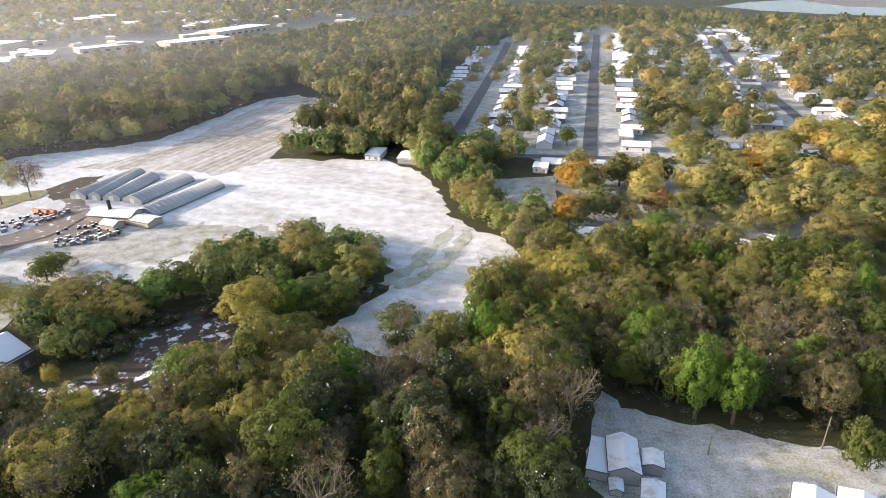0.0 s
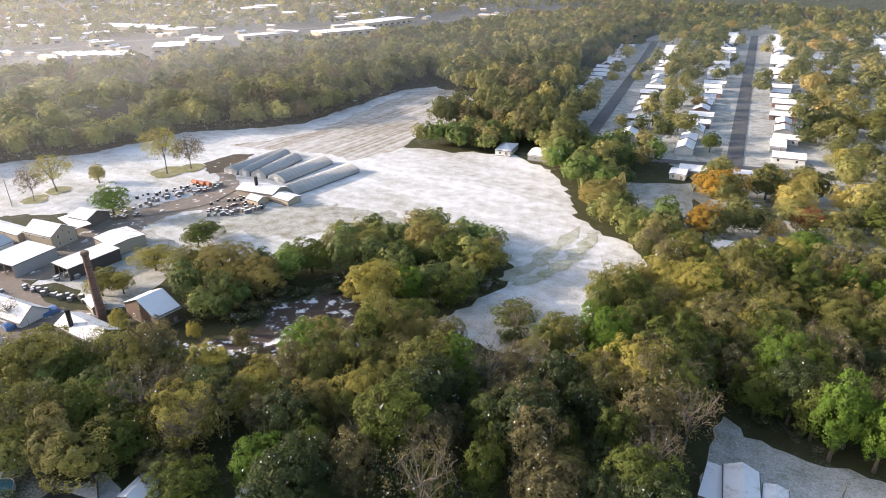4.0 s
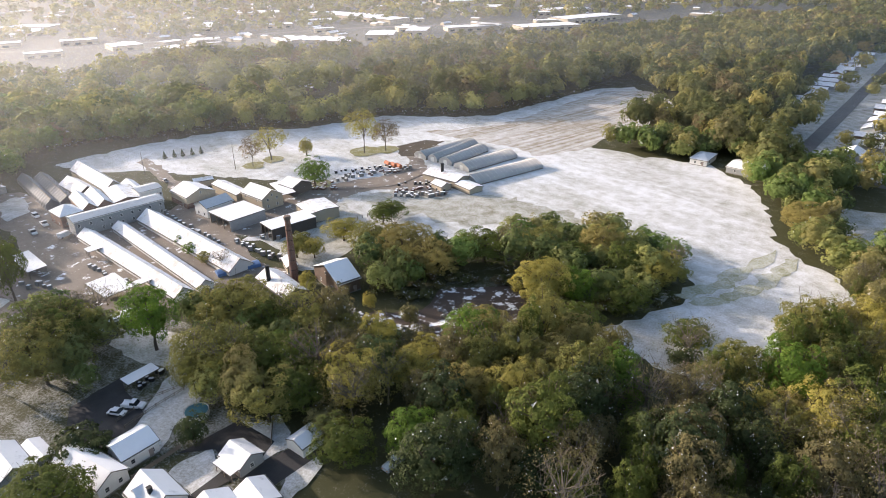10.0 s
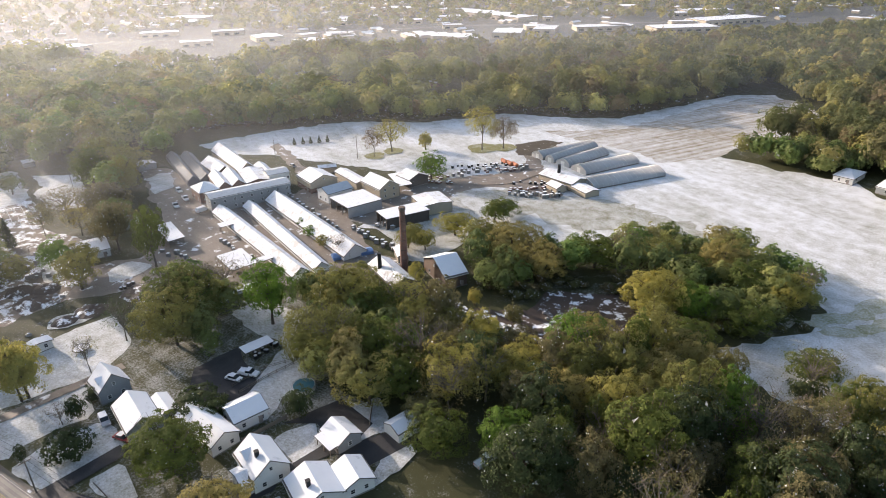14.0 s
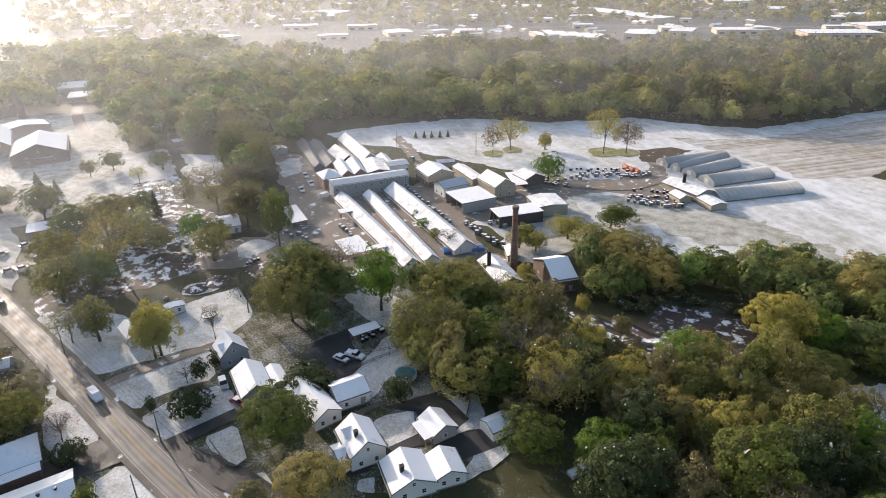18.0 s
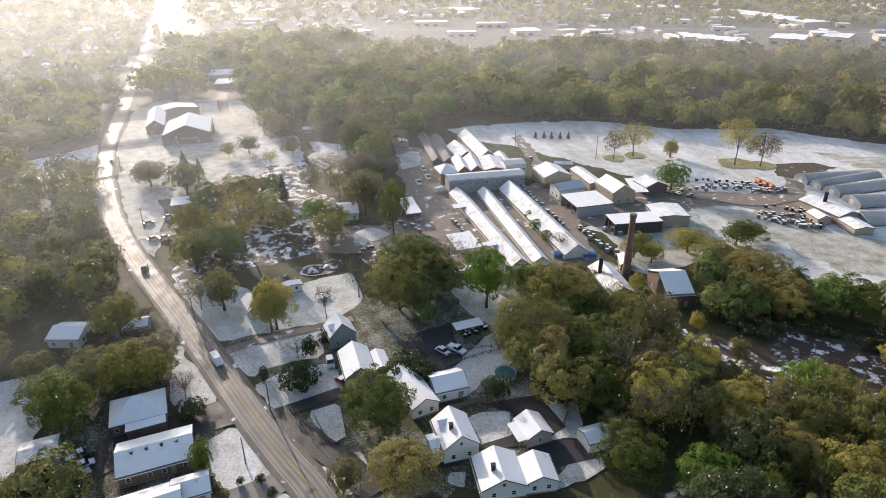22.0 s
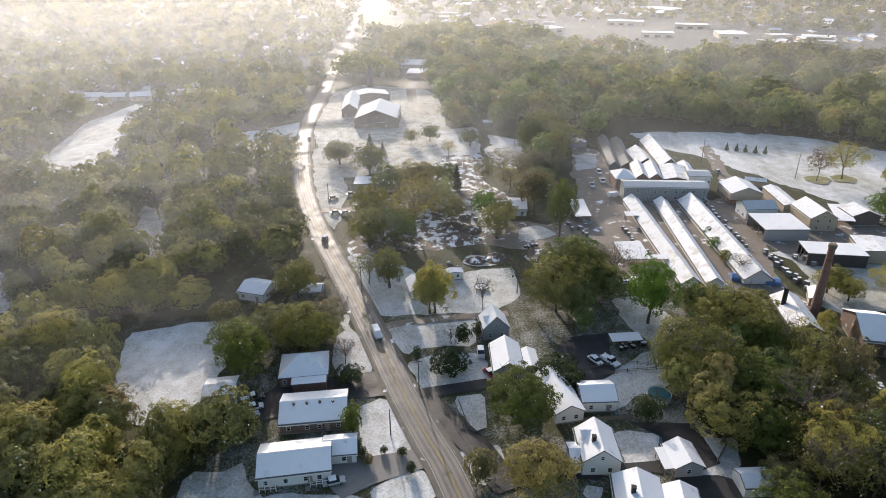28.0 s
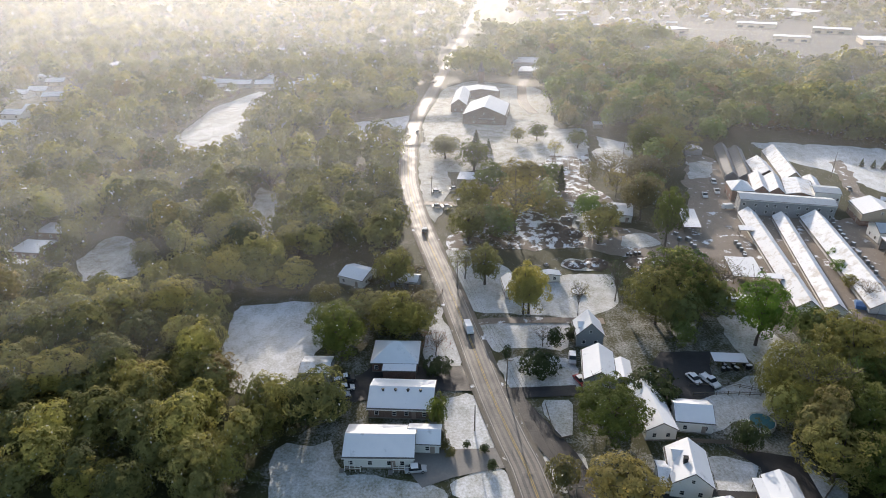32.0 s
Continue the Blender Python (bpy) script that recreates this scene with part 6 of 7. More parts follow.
tree("broad", 93.0, 148.5, 17, 7.3, "pale")
tree("broad", 109.7, 156.2, 16, 8.4, "olive")
tree("broad", 31.0, 179.3, 16, 10.3, "yellow")
tree("round", 80.4, 171.5, 14, 5.4, "ochre")
tree("bush", 86.4, 101.3, 12.8, 4.2, "green")
tree("broad", 12.8, 258.7, 12, 12.0, "ochre")
tree("round", 25.3, 237.3, 10, 7.0, "yellow")
tree("broad", 61.8, 269.5, 17, 11.3, "gold")
tree("broad", 49.9, 232.0, 15, 8.7, "gold")
tree("round", 88.2, 242.5, 12, 7.2, "red")
tree("round", 79.3, 213.7, 14, 8.6, "fresh")
tree("round", 113.3, 245.0, 14, 10.3, "green")
tree("broad", 139.8, 247.3, 14, 14.7, "ochre")
tree("broad", 143.7, 287.7, 14, 10.4, "gold")
tree("round", 70.7, 349.6, 11, 5.9, "green")
tree("broad", 127.1, 322.5, 13, 9.2, "yellow")
tree("round", 128.7, 384.5, 11, 8.9, "dark")
tree("broad", 165.4, 397.2, 16, 14.0, "olive")
tree("broad", 82.4, 280.5, 13, 8.1, "ochre")
tree("broad", 141.5, 205.8, 17, 13.7, "ochre")
tree("broad", 200.7, 289.1, 17, 11.3, "yellow")
tree("broad", 211.6, 336.0, 16, 12.9, "yellow")
tree("broad", 172.1, 240.4, 16, 9.6, "ochre")
tree("round", 177.0, 292.2, 12, 8.4, "green")
tree("broad", -7.1, 397.8, 13, 11.1, "olive")
tree("vase", -197.6, 268.2, 24.2, 9.1, "yellow")
tree("vase", -189.9, 277.2, 17.0, 8.9, "bare")
tree("vase", -234.0, 236.1, 17.8, 10.1, "yellow")
tree("vase", -234.9, 223.7, 15.8, 5.9, "bare")
tree("round", -187.9, 215.1, 13.5, 8.1, "fresh")
tree("oval", -223.4, 251.4, 9.2, 4.3, "yellow")
tree("round", -135.0, 192.5, 8.5, 6.3, "green")
tree("bare", -12.1, 149.7, 14.2, 6.9, "olive")
tree("bush", -12.2, 149.0, 6.2, 4.5, "dark")
tree("broad", -123.9, 104.6, 20, 12.2, "olive")
tree("broad", -112.7, 106.9, 16, 9.5, "green")
tree("round", -141.3, 89.6, 21.2, 7.6, "fresh")
tree("bare", -166.3, 90.6, 13, 7.5, "brown")
tree("broad", -156.8, 75.6, 18, 9.1, "olive")
tree("round", -146.5, 157.2, 8, 5.2, "olive")
tree("round", -139.1, 172.2, 9, 7.5, "yellow")
tree("round", -111.5, 83.8, 13, 6.3, "olive")
tree("broad", -98.6, 98.8, 14, 8.1, "fresh")
tree("broad", -90.9, 106.8, 13, 7.5, "brown")
tree("round", -57.0, 88.4, 13, 6.8, "fresh")
tree("round", -69.0, 79.2, 12, 6.9, "green")
tree("broad", -88.9, 89.3, 14, 8.8, "green")
tree("broad", -68.2, 110.3, 14, 8.7, "yellow")
tree("broad", -43.7, 111.5, 15, 8.2, "yellow")
tree("broad", -40.6, 125.9, 14, 9.5, "ochre")
tree("bare", -28.6, 129.4, 11, 5.7, "bare")
tree("bare", -12.3, 128.2, 11, 5.4, "bare")
tree("bare", -78.6, 184.4, 12, 5.1, "bare")
tree("oval", -111.3, 125.1, 8, 3.0, "yellow")
tree("oval", -101.4, 135.0, 6, 2.2, "yellow")
tree("oval", -85.9, 133.2, 7, 2.9, "pale")
tree("broad", -109.6, 40.5, 13, 9.9, "green")
tree("round", -87.9, 37.4, 12, 7.7, "ochre")
tree("bush", -131.0, 28.3, 6.5, 5.0, "dark")
tree("bush", -103.2, 69.0, 7.5, 3.4, "dark")
tree("broad", -162.5, 75.1, 19, 12.6, "green")
tree("broad", -153.1, 66.0, 18, 11.0, "olive")
tree("bare", -166.3, 84.4, 14, 6.5, "brown")
tree("vase", -112.0, 86.8, 18, 10.0, "olive")
tree("broad", -100.2, 93.5, 16, 9.4, "green")
tree("round", -93.0, 82.0, 14, 8.2, "olive")
tree("round", -160.5, 30.5, 17.0, 6.6, "yellow")
tree("oval", -179.0, 19.3, 15.0, 5.2, "olive")
tree("bare", -166.4, 58.1, 14.0, 5.1, "dark")
tree("bare", -158.9, 44.9, 12.0, 3.2, "pale")
tree("round", -139.5, -22.3, 16.5, 7.4, "green")
tree("round", -148.1, -7.2, 15.5, 8.3, "olive")
tree("round", -176.4, -9.3, 15.0, 6.4, "olive")
tree("bare", -140.6, 2.5, 7.5, 4.2, "red")
tree("bush", -133.2, 2.8, 4.2, 3.8, "dark")
tree("bush", -113.3, 2.2, 8.8, 2.3, "green")
tree("bush", -122.8, 54.5, 6.5, 5.8, "dark")
tree("bush", -142.7, 34.9, 6.5, 2.2, "dark")
tree("round", -261.0, 43.3, 15, 11.7, "ochre")
tree("round", -230.3, 19.5, 17.8, 8.2, "olive")
tree("round", -210.0, 16.2, 16.5, 7.5, "olive")
tree("broad", -222.1, 69.9, 10, 6.9, "olive")
tree("broad", -327.1, 123.9, 17, 13.2, "olive")
tree("broad", -264.2, 99.8, 15, 9.5, "brown")
tree("round", -203.7, 86.8, 23.5, 6.3, "green")
tree("round", -382.4, 182.3, 15, 13.4, "green")
tree("round", -290.0, 24.7, 15.8, 8.4, "green")
tree("round", -310.8, 11.8, 12.8, 8.2, "olive")
tree("conifer", -326.3, 28.8, 10.5, 3.7, "dark")
tree("conifer", -320.8, 34.7, 7.2, 2.7, "dark")
tree("round", -328.4, -14.0, 13, 7.6, "olive")
tree("broad", -209.2, -70.4, 15, 9.8, "yellow")
tree("broad", -202.8, -44.1, 14, 7.8, "yellow")
tree("broad", -180.8, -62.2, 14, 8.3, "yellow")
tree("broad", -159.4, -73.2, 15, 8.5, "yellow")
tree("round", -166.5, -29.8, 9, 5.0, "pale")
tree("round", -179.3, -40.6, 10, 7.0, "yellow")
tree("round", -180.1, -51.9, 10, 6.1, "yellow")
tree("round", -114.5, -27.9, 11.0, 5.6, "dark")
tree("round", -108.0, -36.3, 13.5, 5.4, "olive")
tree("bare", -273.1, -24.3, 11, 6.4, "bare")
tree("bare", -263.2, -65.9, 13, 8.4, "bare")
tree("broad", -246.7, -14.2, 12, 7.1, "olive")
tree("broad", -410.6, -40.4, 14, 22.1, "olive")
tree("broad", -127.8, -88.7, 14, 10.5, "yellow")
tree("broad", -149.7, -83.7, 13, 7.6, "ochre")
tree("broad", -127.6, -55.8, 13, 8.5, "olive")
tree("round", -94.9, -67.3, 9, 6.2, "yellow")
tree("round", -98.5, -47.3, 9, 7.0, "pale")
tree("bush", -121.0, -33.2, 6, 5.4, "dark")
tree("bush", -118.5, -23.0, 6, 4.7, "dark")
tree("bush", -190.7, 141.8, 4, 3.4, "fresh")
tree("bush", -181.6, 138.7, 4, 4.0, "fresh")
tree("bush", -171.6, 135.0, 4, 3.2, "olive")
tree("bare", -162.6, 133.9, 7, 5.2, "bare")
tree("round", -145.3, 152.7, 8, 5.2, "olive")
tree("round", -139.4, 155.3, 8, 4.2, "yellow")
tree("oval", -125.1, 134.5, 8, 2.8, "yellow")
tree("vase", -270.6, 85.1, 14, 11.4, "brown")
tree("broad", -305.4, 124.1, 17, 13.5, "olive")
tree("broad", -262.1, 96.7, 16, 10.2, "brown")
tree("broad", -151.3, -4.0, 10, 7.1, "olive")
tree("round", -147.9, -20.2, 9, 4.6, "green")
tree("round", -318.7, 11.8, 10, 7.7, "olive")
tree("round", -305.1, 27.3, 9, 6.3, "olive")
tree("vase", -183.1, 13.2, 11.2, 5.8, "olive")
tree("round", -160.4, 28.9, 17.0, 5.7, "yellow")
tree("bare", -298.3, -14.7, 16, 7.0, "olive")
tree("round", -337.3, 52.4, 9, 4.2, "olive")
tree("round", -340.8, 63.7, 10, 6.0, "green")
tree("vase", -310.3, 67.5, 9, 4.5, "yellow")
tree("round", -324.9, 82.8, 10, 6.5, "green")
tree("vase", -218.0, 34.5, 23, 11.5, "ochre")
tree("round", -207.5, 63.4, 14, 7.0, "olive")
tree("broad", -228.5, 85.5, 20, 8.5, "brown")
tree("vase", -263.5, 73.3, 13, 5.0, "pale")
tree("vase", -252.6, 82.7, 13, 6.5, "ochre")
tree("conifer", -261.6, 60.7, 12, 3.0, "dark")
tree("broad", -303.3, 110.4, 21, 10.0, "green")
tree("broad", -280.1, 113.4, 19, 9.0, "olive")
tree("bush", -94.1, 26.8, 7.8, 3.5, "pale")
tree("bush", -105.5, 3.4, 3.5, 1.3, "brown")
tree("bush", -103.5, 4.6, 2.8, 1.2, "pale")
tree("bush", -108.6, 2.9, 3.2, 1.1, "brown")
tree("bush", -104.6, 12.1, 2.2, 1.1, "dark")
tree("bush", -99.0, 13.2, 3.2, 1.1, "dark")
tree("bush", -106.0, 8.3, 2.0, 0.9, "dark")
tree("bush", -117.7, 56.2, 6.0, 3.5, "dark")
tree("bush", -137.7, 21.1, 5.0, 1.2, "dark")
tree("bush", -145.9, 39.8, 4.8, 1.6, "dark")
tree("bare", -143.6, 31.7, 5.5, 3.4, "bare")
tree("round", -118.4, 88.0, 16, 8.9, "olive")
tree("broad", -116.5, 81.2, 13, 5.1, "olive")
tree("round", -78.2, 85.4, 8, 5.7, "pale")
tree("bush", -74.8, 83.4, 6.8, 3.3, "pale")
tree("broad", -152.5, -24.7, 10, 8.6, "green")
tree("broad", -157.9, -13.0, 10, 9.7, "olive")
tree("round", -158.8, -3.0, 9, 7.4, "brown")
wood("back_wood", [(-490.0, 285.0), (-400.0, 396.0), (-330.0, 455.0), (-270.0, 335.0), (-243.6, 352.3), (-203.4, 369.5), (-167.8, 406.1), (-139.1, 499.3),
    (-114.3, 516.9), (-67.2, 460.0), (-102.2, 373.3), (-41.7, 366.0), (2.1, 304.4), (10.6, 334.7), (-5.6, 453.8), (-0.4, 608.7), (81.3, 921.7), (130.0, 1060.0),
    (20.0, 1060.0), (-66.0, 985.0), (-140.0, 875.0), (-217.0, 697.0), (-286.0, 647.0), (-339.0, 565.0), (-381.0, 514.0), (-448.0, 470.0), (-514.0, 419.0),
    (-525.0, 335.0)], 11.0, 17, "back", 1, "dense deciduous wood in early spring leaf behind the meadow")
wood("near_wood", [(24.8, 207.7), (48.5, 208.8), (81.7, 197.5), (118.3, 192.0), (139.6, 195.5), (135.6, 168.5), (102.0, 109.5), (84.3, 111.7), (60.8, 117.0),
    (44.7, 125.7), (37.4, 130.4), (34.0, 114.7), (28.3, 102.5), (25.9, 87.8), (-50.4, 80.5), (-98.3, 90.1), (-114.0, 122.0), (-83.1, 128.8), (-50.3, 138.5),
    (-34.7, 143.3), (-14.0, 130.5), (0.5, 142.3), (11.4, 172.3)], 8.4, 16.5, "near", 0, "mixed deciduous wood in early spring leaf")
wood("meadow_copse", [(-129.9, 169.6), (-115.9, 179.7), (-94.0, 175.5), (-73.4, 190.0), (-59.0, 193.6), (-36.2, 197.1), (-18.2, 192.3), (-18.7, 173.2), (-38.9, 166.9),
    (-49.9, 149.1), (-57.8, 138.7), (-67.1, 158.2), (-54.4, 174.3), (-69.8, 178.3), (-91.5, 165.2), (-90.5, 144.7),
    (-110.9, 142.6)], 8.0, 11, "near", 2, "copse of mixed trees along the gully")
wood("paddock_copse", [(-94.3, 344.5), (-66.9, 328.3), (-42.7, 328.1), (-26.0, 349.9), (-6.3, 309.7), (2.0, 279.6), (18.7, 295.2), (47.6, 326.5), (21.8, 347.3),
    (2.6, 334.0), (-7.0, 363.0), (-31.0, 377.0), (-54.3, 371.9), (-71.1, 352.3)], 7, 11, "near", 2, "row of trees between meadow and houses")
wood("east_wood", [(-90.1, -98.6), (-168.2, -152.7), (-188.6, -139.6), (-179.6, -108.0), (-163.8, -62.7), (-146.1, -56.1), (-129.0, -54.2), (-121.9, -38.8),
    (-115.0, -17.9), (-105.1, -35.2), (-87.5, -36.8)], 7.5, 12.5, "east", 2, "thicket of small trees and bushes beside the road homes")
wood("east_far_wood", [(-237.4, -189.8), (-282.7, -194.1), (-304.4, -152.1), (-309.5, -89.9), (-275.0, -58.6), (-272.4, -12.3), (-227.6, -7.6), (-196.3, -10.9),
    (-198.5, -29.7), (-184.1, -50.1), (-173.7, -62.0), (-182.3, -89.6), (-224.9, -106.7), (-228.5, -124.2), (-195.7, -123.0),
    (-181.4, -144.3)], 10, 13, "east", 2, "open wood in thin spring leaf")
wood("church_trees", [(-475.3, 93.4), (-527.2, 270.6), (-437.5, 320.2), (-303.9, 264.6), (-356.1, 186.7), (-319.2, 155.1), (-334.5, 141.2), (-226.0, 88.2),
    (-233.4, 83.4), (-350.8, 126.4), (-356.1, 79.7)], 13, 14, "far", 2, "scattered garden trees in spring leaf")
wood("garden_trees", [(-181.8, 78.2), (-170.3, 91.6), (-139.0, 76.8), (-139.1, 63.3), (-152.2, 59.6)], 7, 12, "near", 2, "cluster of big garden trees")
wood("gully_trees", [(-143.7, 97.0), (-140.0, 113.1), (-124.6, 127.4), (-106.5, 137.2), (-79.5, 129.9), (-68.2, 91.7), (-74.0, 84.0), (-83.5, 88.8), (-93.3, 83.5),
    (-101.7, 80.4), (-110.5, 78.2), (-122.6, 88.3)], 8.5, 13, "near", 2, "tall trees behind the houses")
wood("garden_gold", [(63.4, 306.3), (87.3, 305.1), (118.0, 303.6), (157.9, 311.0), (227.5, 381.8), (303.2, 431.2), (264.8, 336.3), (166.3, 194.6), (135.4, 209.5),
    (120.8, 222.9), (92.7, 229.5), (78.1, 232.9), (51.8, 236.9)], 16, 13, "gold", 2, "golden spring trees round the houses")
wood("field_edge_trees", [(-363.3, 163.6), (-357.8, 188.7), (-331.5, 219.6), (-297.5, 260.8), (-258.6, 289.9), (-232.4, 335.5), (-195.4, 354.6), (-160.8, 389.3),
    (-131.8, 474.2), (-139.1, 499.3), (-169.1, 409.3), (-204.9, 372.3), (-245.4, 355.0), (-278.7, 314.0), (-321.0, 283.3), (-359.5, 240.6), (-392.6, 210.1),
    (-401.3, 184.2)], 9.5, 13, "edge", 2, "yellow-green trees along the meadow edge")
wood("village_trees", [(-478.6, 73.7), (-401.6, 131.8), (-350.5, 162.1), (-338.9, 186.8), (-356.4, 222.7), (-326.0, 285.1), (-353.1, 308.6), (-446.1, 228.4),
    (-503.2, 160.1), (-532.7, 92.4)], 15, 15, "far", 2, "garden trees in spring leaf between the homes")
wood("lane_trees", [(-216.5, 9.6), (-207.9, 25.3), (-214.8, 39.2), (-205.1, 58.6), (-216.7, 77.8), (-200.4, 78.9), (-247.5, 80.5), (-263.6, 74.7), (-269.6, 49.6),
    (-258.9, 32.5), (-270.0, 16.2)], 15, 11, "far", 2, "young trees along the rough lots")
wood("field_hedge", [(-27.0, 318.3), (-6.1, 298.9), (5.0, 271.9), (5.6, 236.9), (21.1, 225.0), (24.9, 208.7), (36.8, 213.1), (46.8, 241.3), (24.7, 240.9), (23.2, 289.1),
    (5.1, 304.6), (-12.6, 329.6)], 7, 11, "near", 2, "belt of trees on the meadow edge")
wood("valley_wood", [(-237.6, -194.3), (-282.7, -194.1), (-304.4, -152.1), (-309.5, -89.9), (-275.0, -58.6), (-272.4, -12.3), (-344.5, -7.6), (-425.2, -16.9),
    (-424.2, -1.8), (-520.0, 12.0), (-583.0, -71.9), (-563.2, -166.3), (-539.9, -251.9), (-484.0, -359.5)], 13, 13, "east", 2, "hazy spring wood across the valley")
wood("school_trees", [(-629.5, 81.6), (-602.7, 156.1), (-546.6, 214.1), (-447.9, 241.9), (-352.6, 191.3), (-345.7, 141.9), (-342.5, 119.2), (-405.7, 114.1),
    (-436.6, 87.0), (-520.9, 92.0)], 15, 14, "far", 2, "garden trees round the school blocks")
wood("copse_edge", [(-101.0, 182.4), (-84.5, 206.5), (-59.3, 226.9), (-35.9, 220.2), (-18.2, 203.4), (-12.3, 181.4), (-23.9, 179.8), (-52.1, 202.3), (-73.2, 190.0),
    (-90.2, 170.2)], 7, 7.5, "near", 2, "smaller trees along the edge of the copse")
brush("gully_brush", [(-148.0, 110.9), (-132.8, 123.5), (-104.7, 125.9), (-79.8, 129.3), (-68.6, 128.4), (-71.9, 115.5), (-93.6, 110.8), (-116.7, 105.9),
    (-126.8, 95.3)], 4.0, 3.0, "brambles and saplings along the rubble bank")
brush("copse_brush", [(-124.1, 159.8), (-110.5, 169.0), (-90.1, 162.0), (-71.0, 182.1), (-58.0, 189.5), (-35.6, 192.9), (-16.1, 188.1), (-16.9, 173.1), (-38.6, 165.3),
    (-49.6, 147.7), (-60.1, 141.3), (-65.4, 158.2), (-80.4, 158.6), (-89.3, 142.1), (-109.4, 140.0)], 4.5, 2.6, "bushes under the meadow copse")
brush("yard_brush", [(37.7, 131.5), (46.4, 126.8), (61.6, 119.0), (84.8, 112.7), (98.0, 109.6), (103.4, 104.2), (112.2, 116.9), (87.4, 117.4), (63.2, 123.1),
    (45.6, 129.0)], 4.5, 2.5, "brambles along the farm yard edge")
brush("lane_brush", [(-171.9, 2.6), (-200.7, -3.3), (-216.3, -11.0), (-199.4, -16.6), (-185.9, -26.8), (-171.7, -25.9), (-174.1, -14.4),
    (-166.8, -4.4)], 5, 2.6, "bushes behind the roadside homes")
brush("east_brush", [(-94.1, -95.9), (-129.2, -105.3), (-139.7, -82.3), (-151.7, -59.3), (-140.8, -53.2), (-129.0, -52.8), (-123.0, -39.0), (-115.9, -15.4),
    (-106.8, -34.3), (-88.8, -36.0)], 5, 2.6, "snow-dusted bushes beside the back field")
brush("lot_brush", [(-223.3, 12.4), (-231.1, 32.6), (-212.3, 37.3), (-200.3, 30.6), (-202.3, 15.6)], 5, 2.4, "weeds on the cleared lots")
brush("wood_edge_brush", [(-360.9, 190.6), (-335.5, 222.6), (-302.3, 265.4), (-265.6, 298.3), (-238.3, 344.4), (-198.9, 361.2), (-163.9, 396.8), (-135.4, 486.5),
    (-169.8, 410.9), (-204.9, 372.3), (-245.4, 355.0), (-276.8, 311.7), (-316.6, 279.2), (-350.4, 233.8), (-380.7, 202.8)], 5, 2.6, "bushes along the wood edge")


def far_zone(name, outline, spacing, height, label):
    rng = np.random.default_rng(len(name) * 7 + 1)
    spots = free_spots(outline, spacing, rng)
    if name == "suburb_trees":     # the house rows stay open along their streets, but for a street tree here and there
        spots = [p for p in spots if rng.uniform() < 0.3 or all(min((Vector(p) - v).length for v in line) > 27 for line in STREETS)]
    far_trees(name, spots, height, rng, {"suburb_trees": M_GARDENS, "ridge_trees": M_EDGE, "valley_trees": M_EAST}.get(name, M_WOODS), label, 1 if name in ("suburb_trees", "ridge_trees") else 0, 1.9 if name == "ridge_trees" else 1.35 if name == "suburb_trees" else 1.15)


far_zone("suburb_trees", [(-27.0, 364.0), (62.0, 892.0), (150.0, 1060.0), (400.0, 900.0), (580.0, 790.0), (464.0, 580.0), (195.0, 217.0), (148.0, 209.0), (86.0, 211.0), (49.0, 223.0),
    (62.0, 306.0), (37.0, 338.0)], 17, 12.5, "garden trees standing among the suburban houses")
far_zone("town_trees", [(-775.0, 480.0), (-700.0, 550.0), (-602.0, 710.0), (-482.0, 885.0), (-302.0, 985.0), (-157.0, 1185.0), (126.0, 1330.0), (40.0, 2068.0),
    (-809.0, 2034.0), (-1879.0, 1991.0), (-2456.0, 1610.0)], 19, 10, "scattered street trees of the far town")
far_zone("outer_trees", [(-833.0, 514.0), (-900.0, 300.0), (-950.0, 130.0), (-2000.0, 230.0), (-2456.0, 1610.0)], 26, 11, "street trees of the hazy outer town")
far_zone("valley_trees", [(-300.0, -290.0), (-325.0, -148.0), (-432.0, -143.0), (-471.0, -110.0), (-382.0, -50.0), (-429.0, -11.0), (-520.0, 6.0), (-827.0, 71.0),
    (-2314.0, 210.0), (-2705.0, -656.0), (-2000.0, -1900.0)], 18, 11.5, "trees among the homes of the hazy valley")
far_zone("ridge_trees", [(-780.0, 85.0), (-516.0, 24.0), (-481.0, 73.0), (-385.0, 161.0), (-348.0, 220.0), (-309.0, 269.0), (-291.0, 316.0), (-335.0, 450.0),
    (-420.0, 440.0), (-525.0, 340.0), (-610.0, 292.0), (-690.0, 250.0), (-790.0, 200.0)], 19, 16.5, "trees of the village beyond the works")
far_zone("horizon_woods", [(20.0, 1120.0), (150.0, 1090.0), (360.0, 1030.0), (400.0, 920.0), (455.0, 870.0), (540.0, 800.0), (760.0, 900.0), (600.0, 900.0), (490.0, 950.0),
    (430.0, 1040.0), (300.0, 1180.0), (40.0, 1300.0)], 14, 13, "far wood along the river")


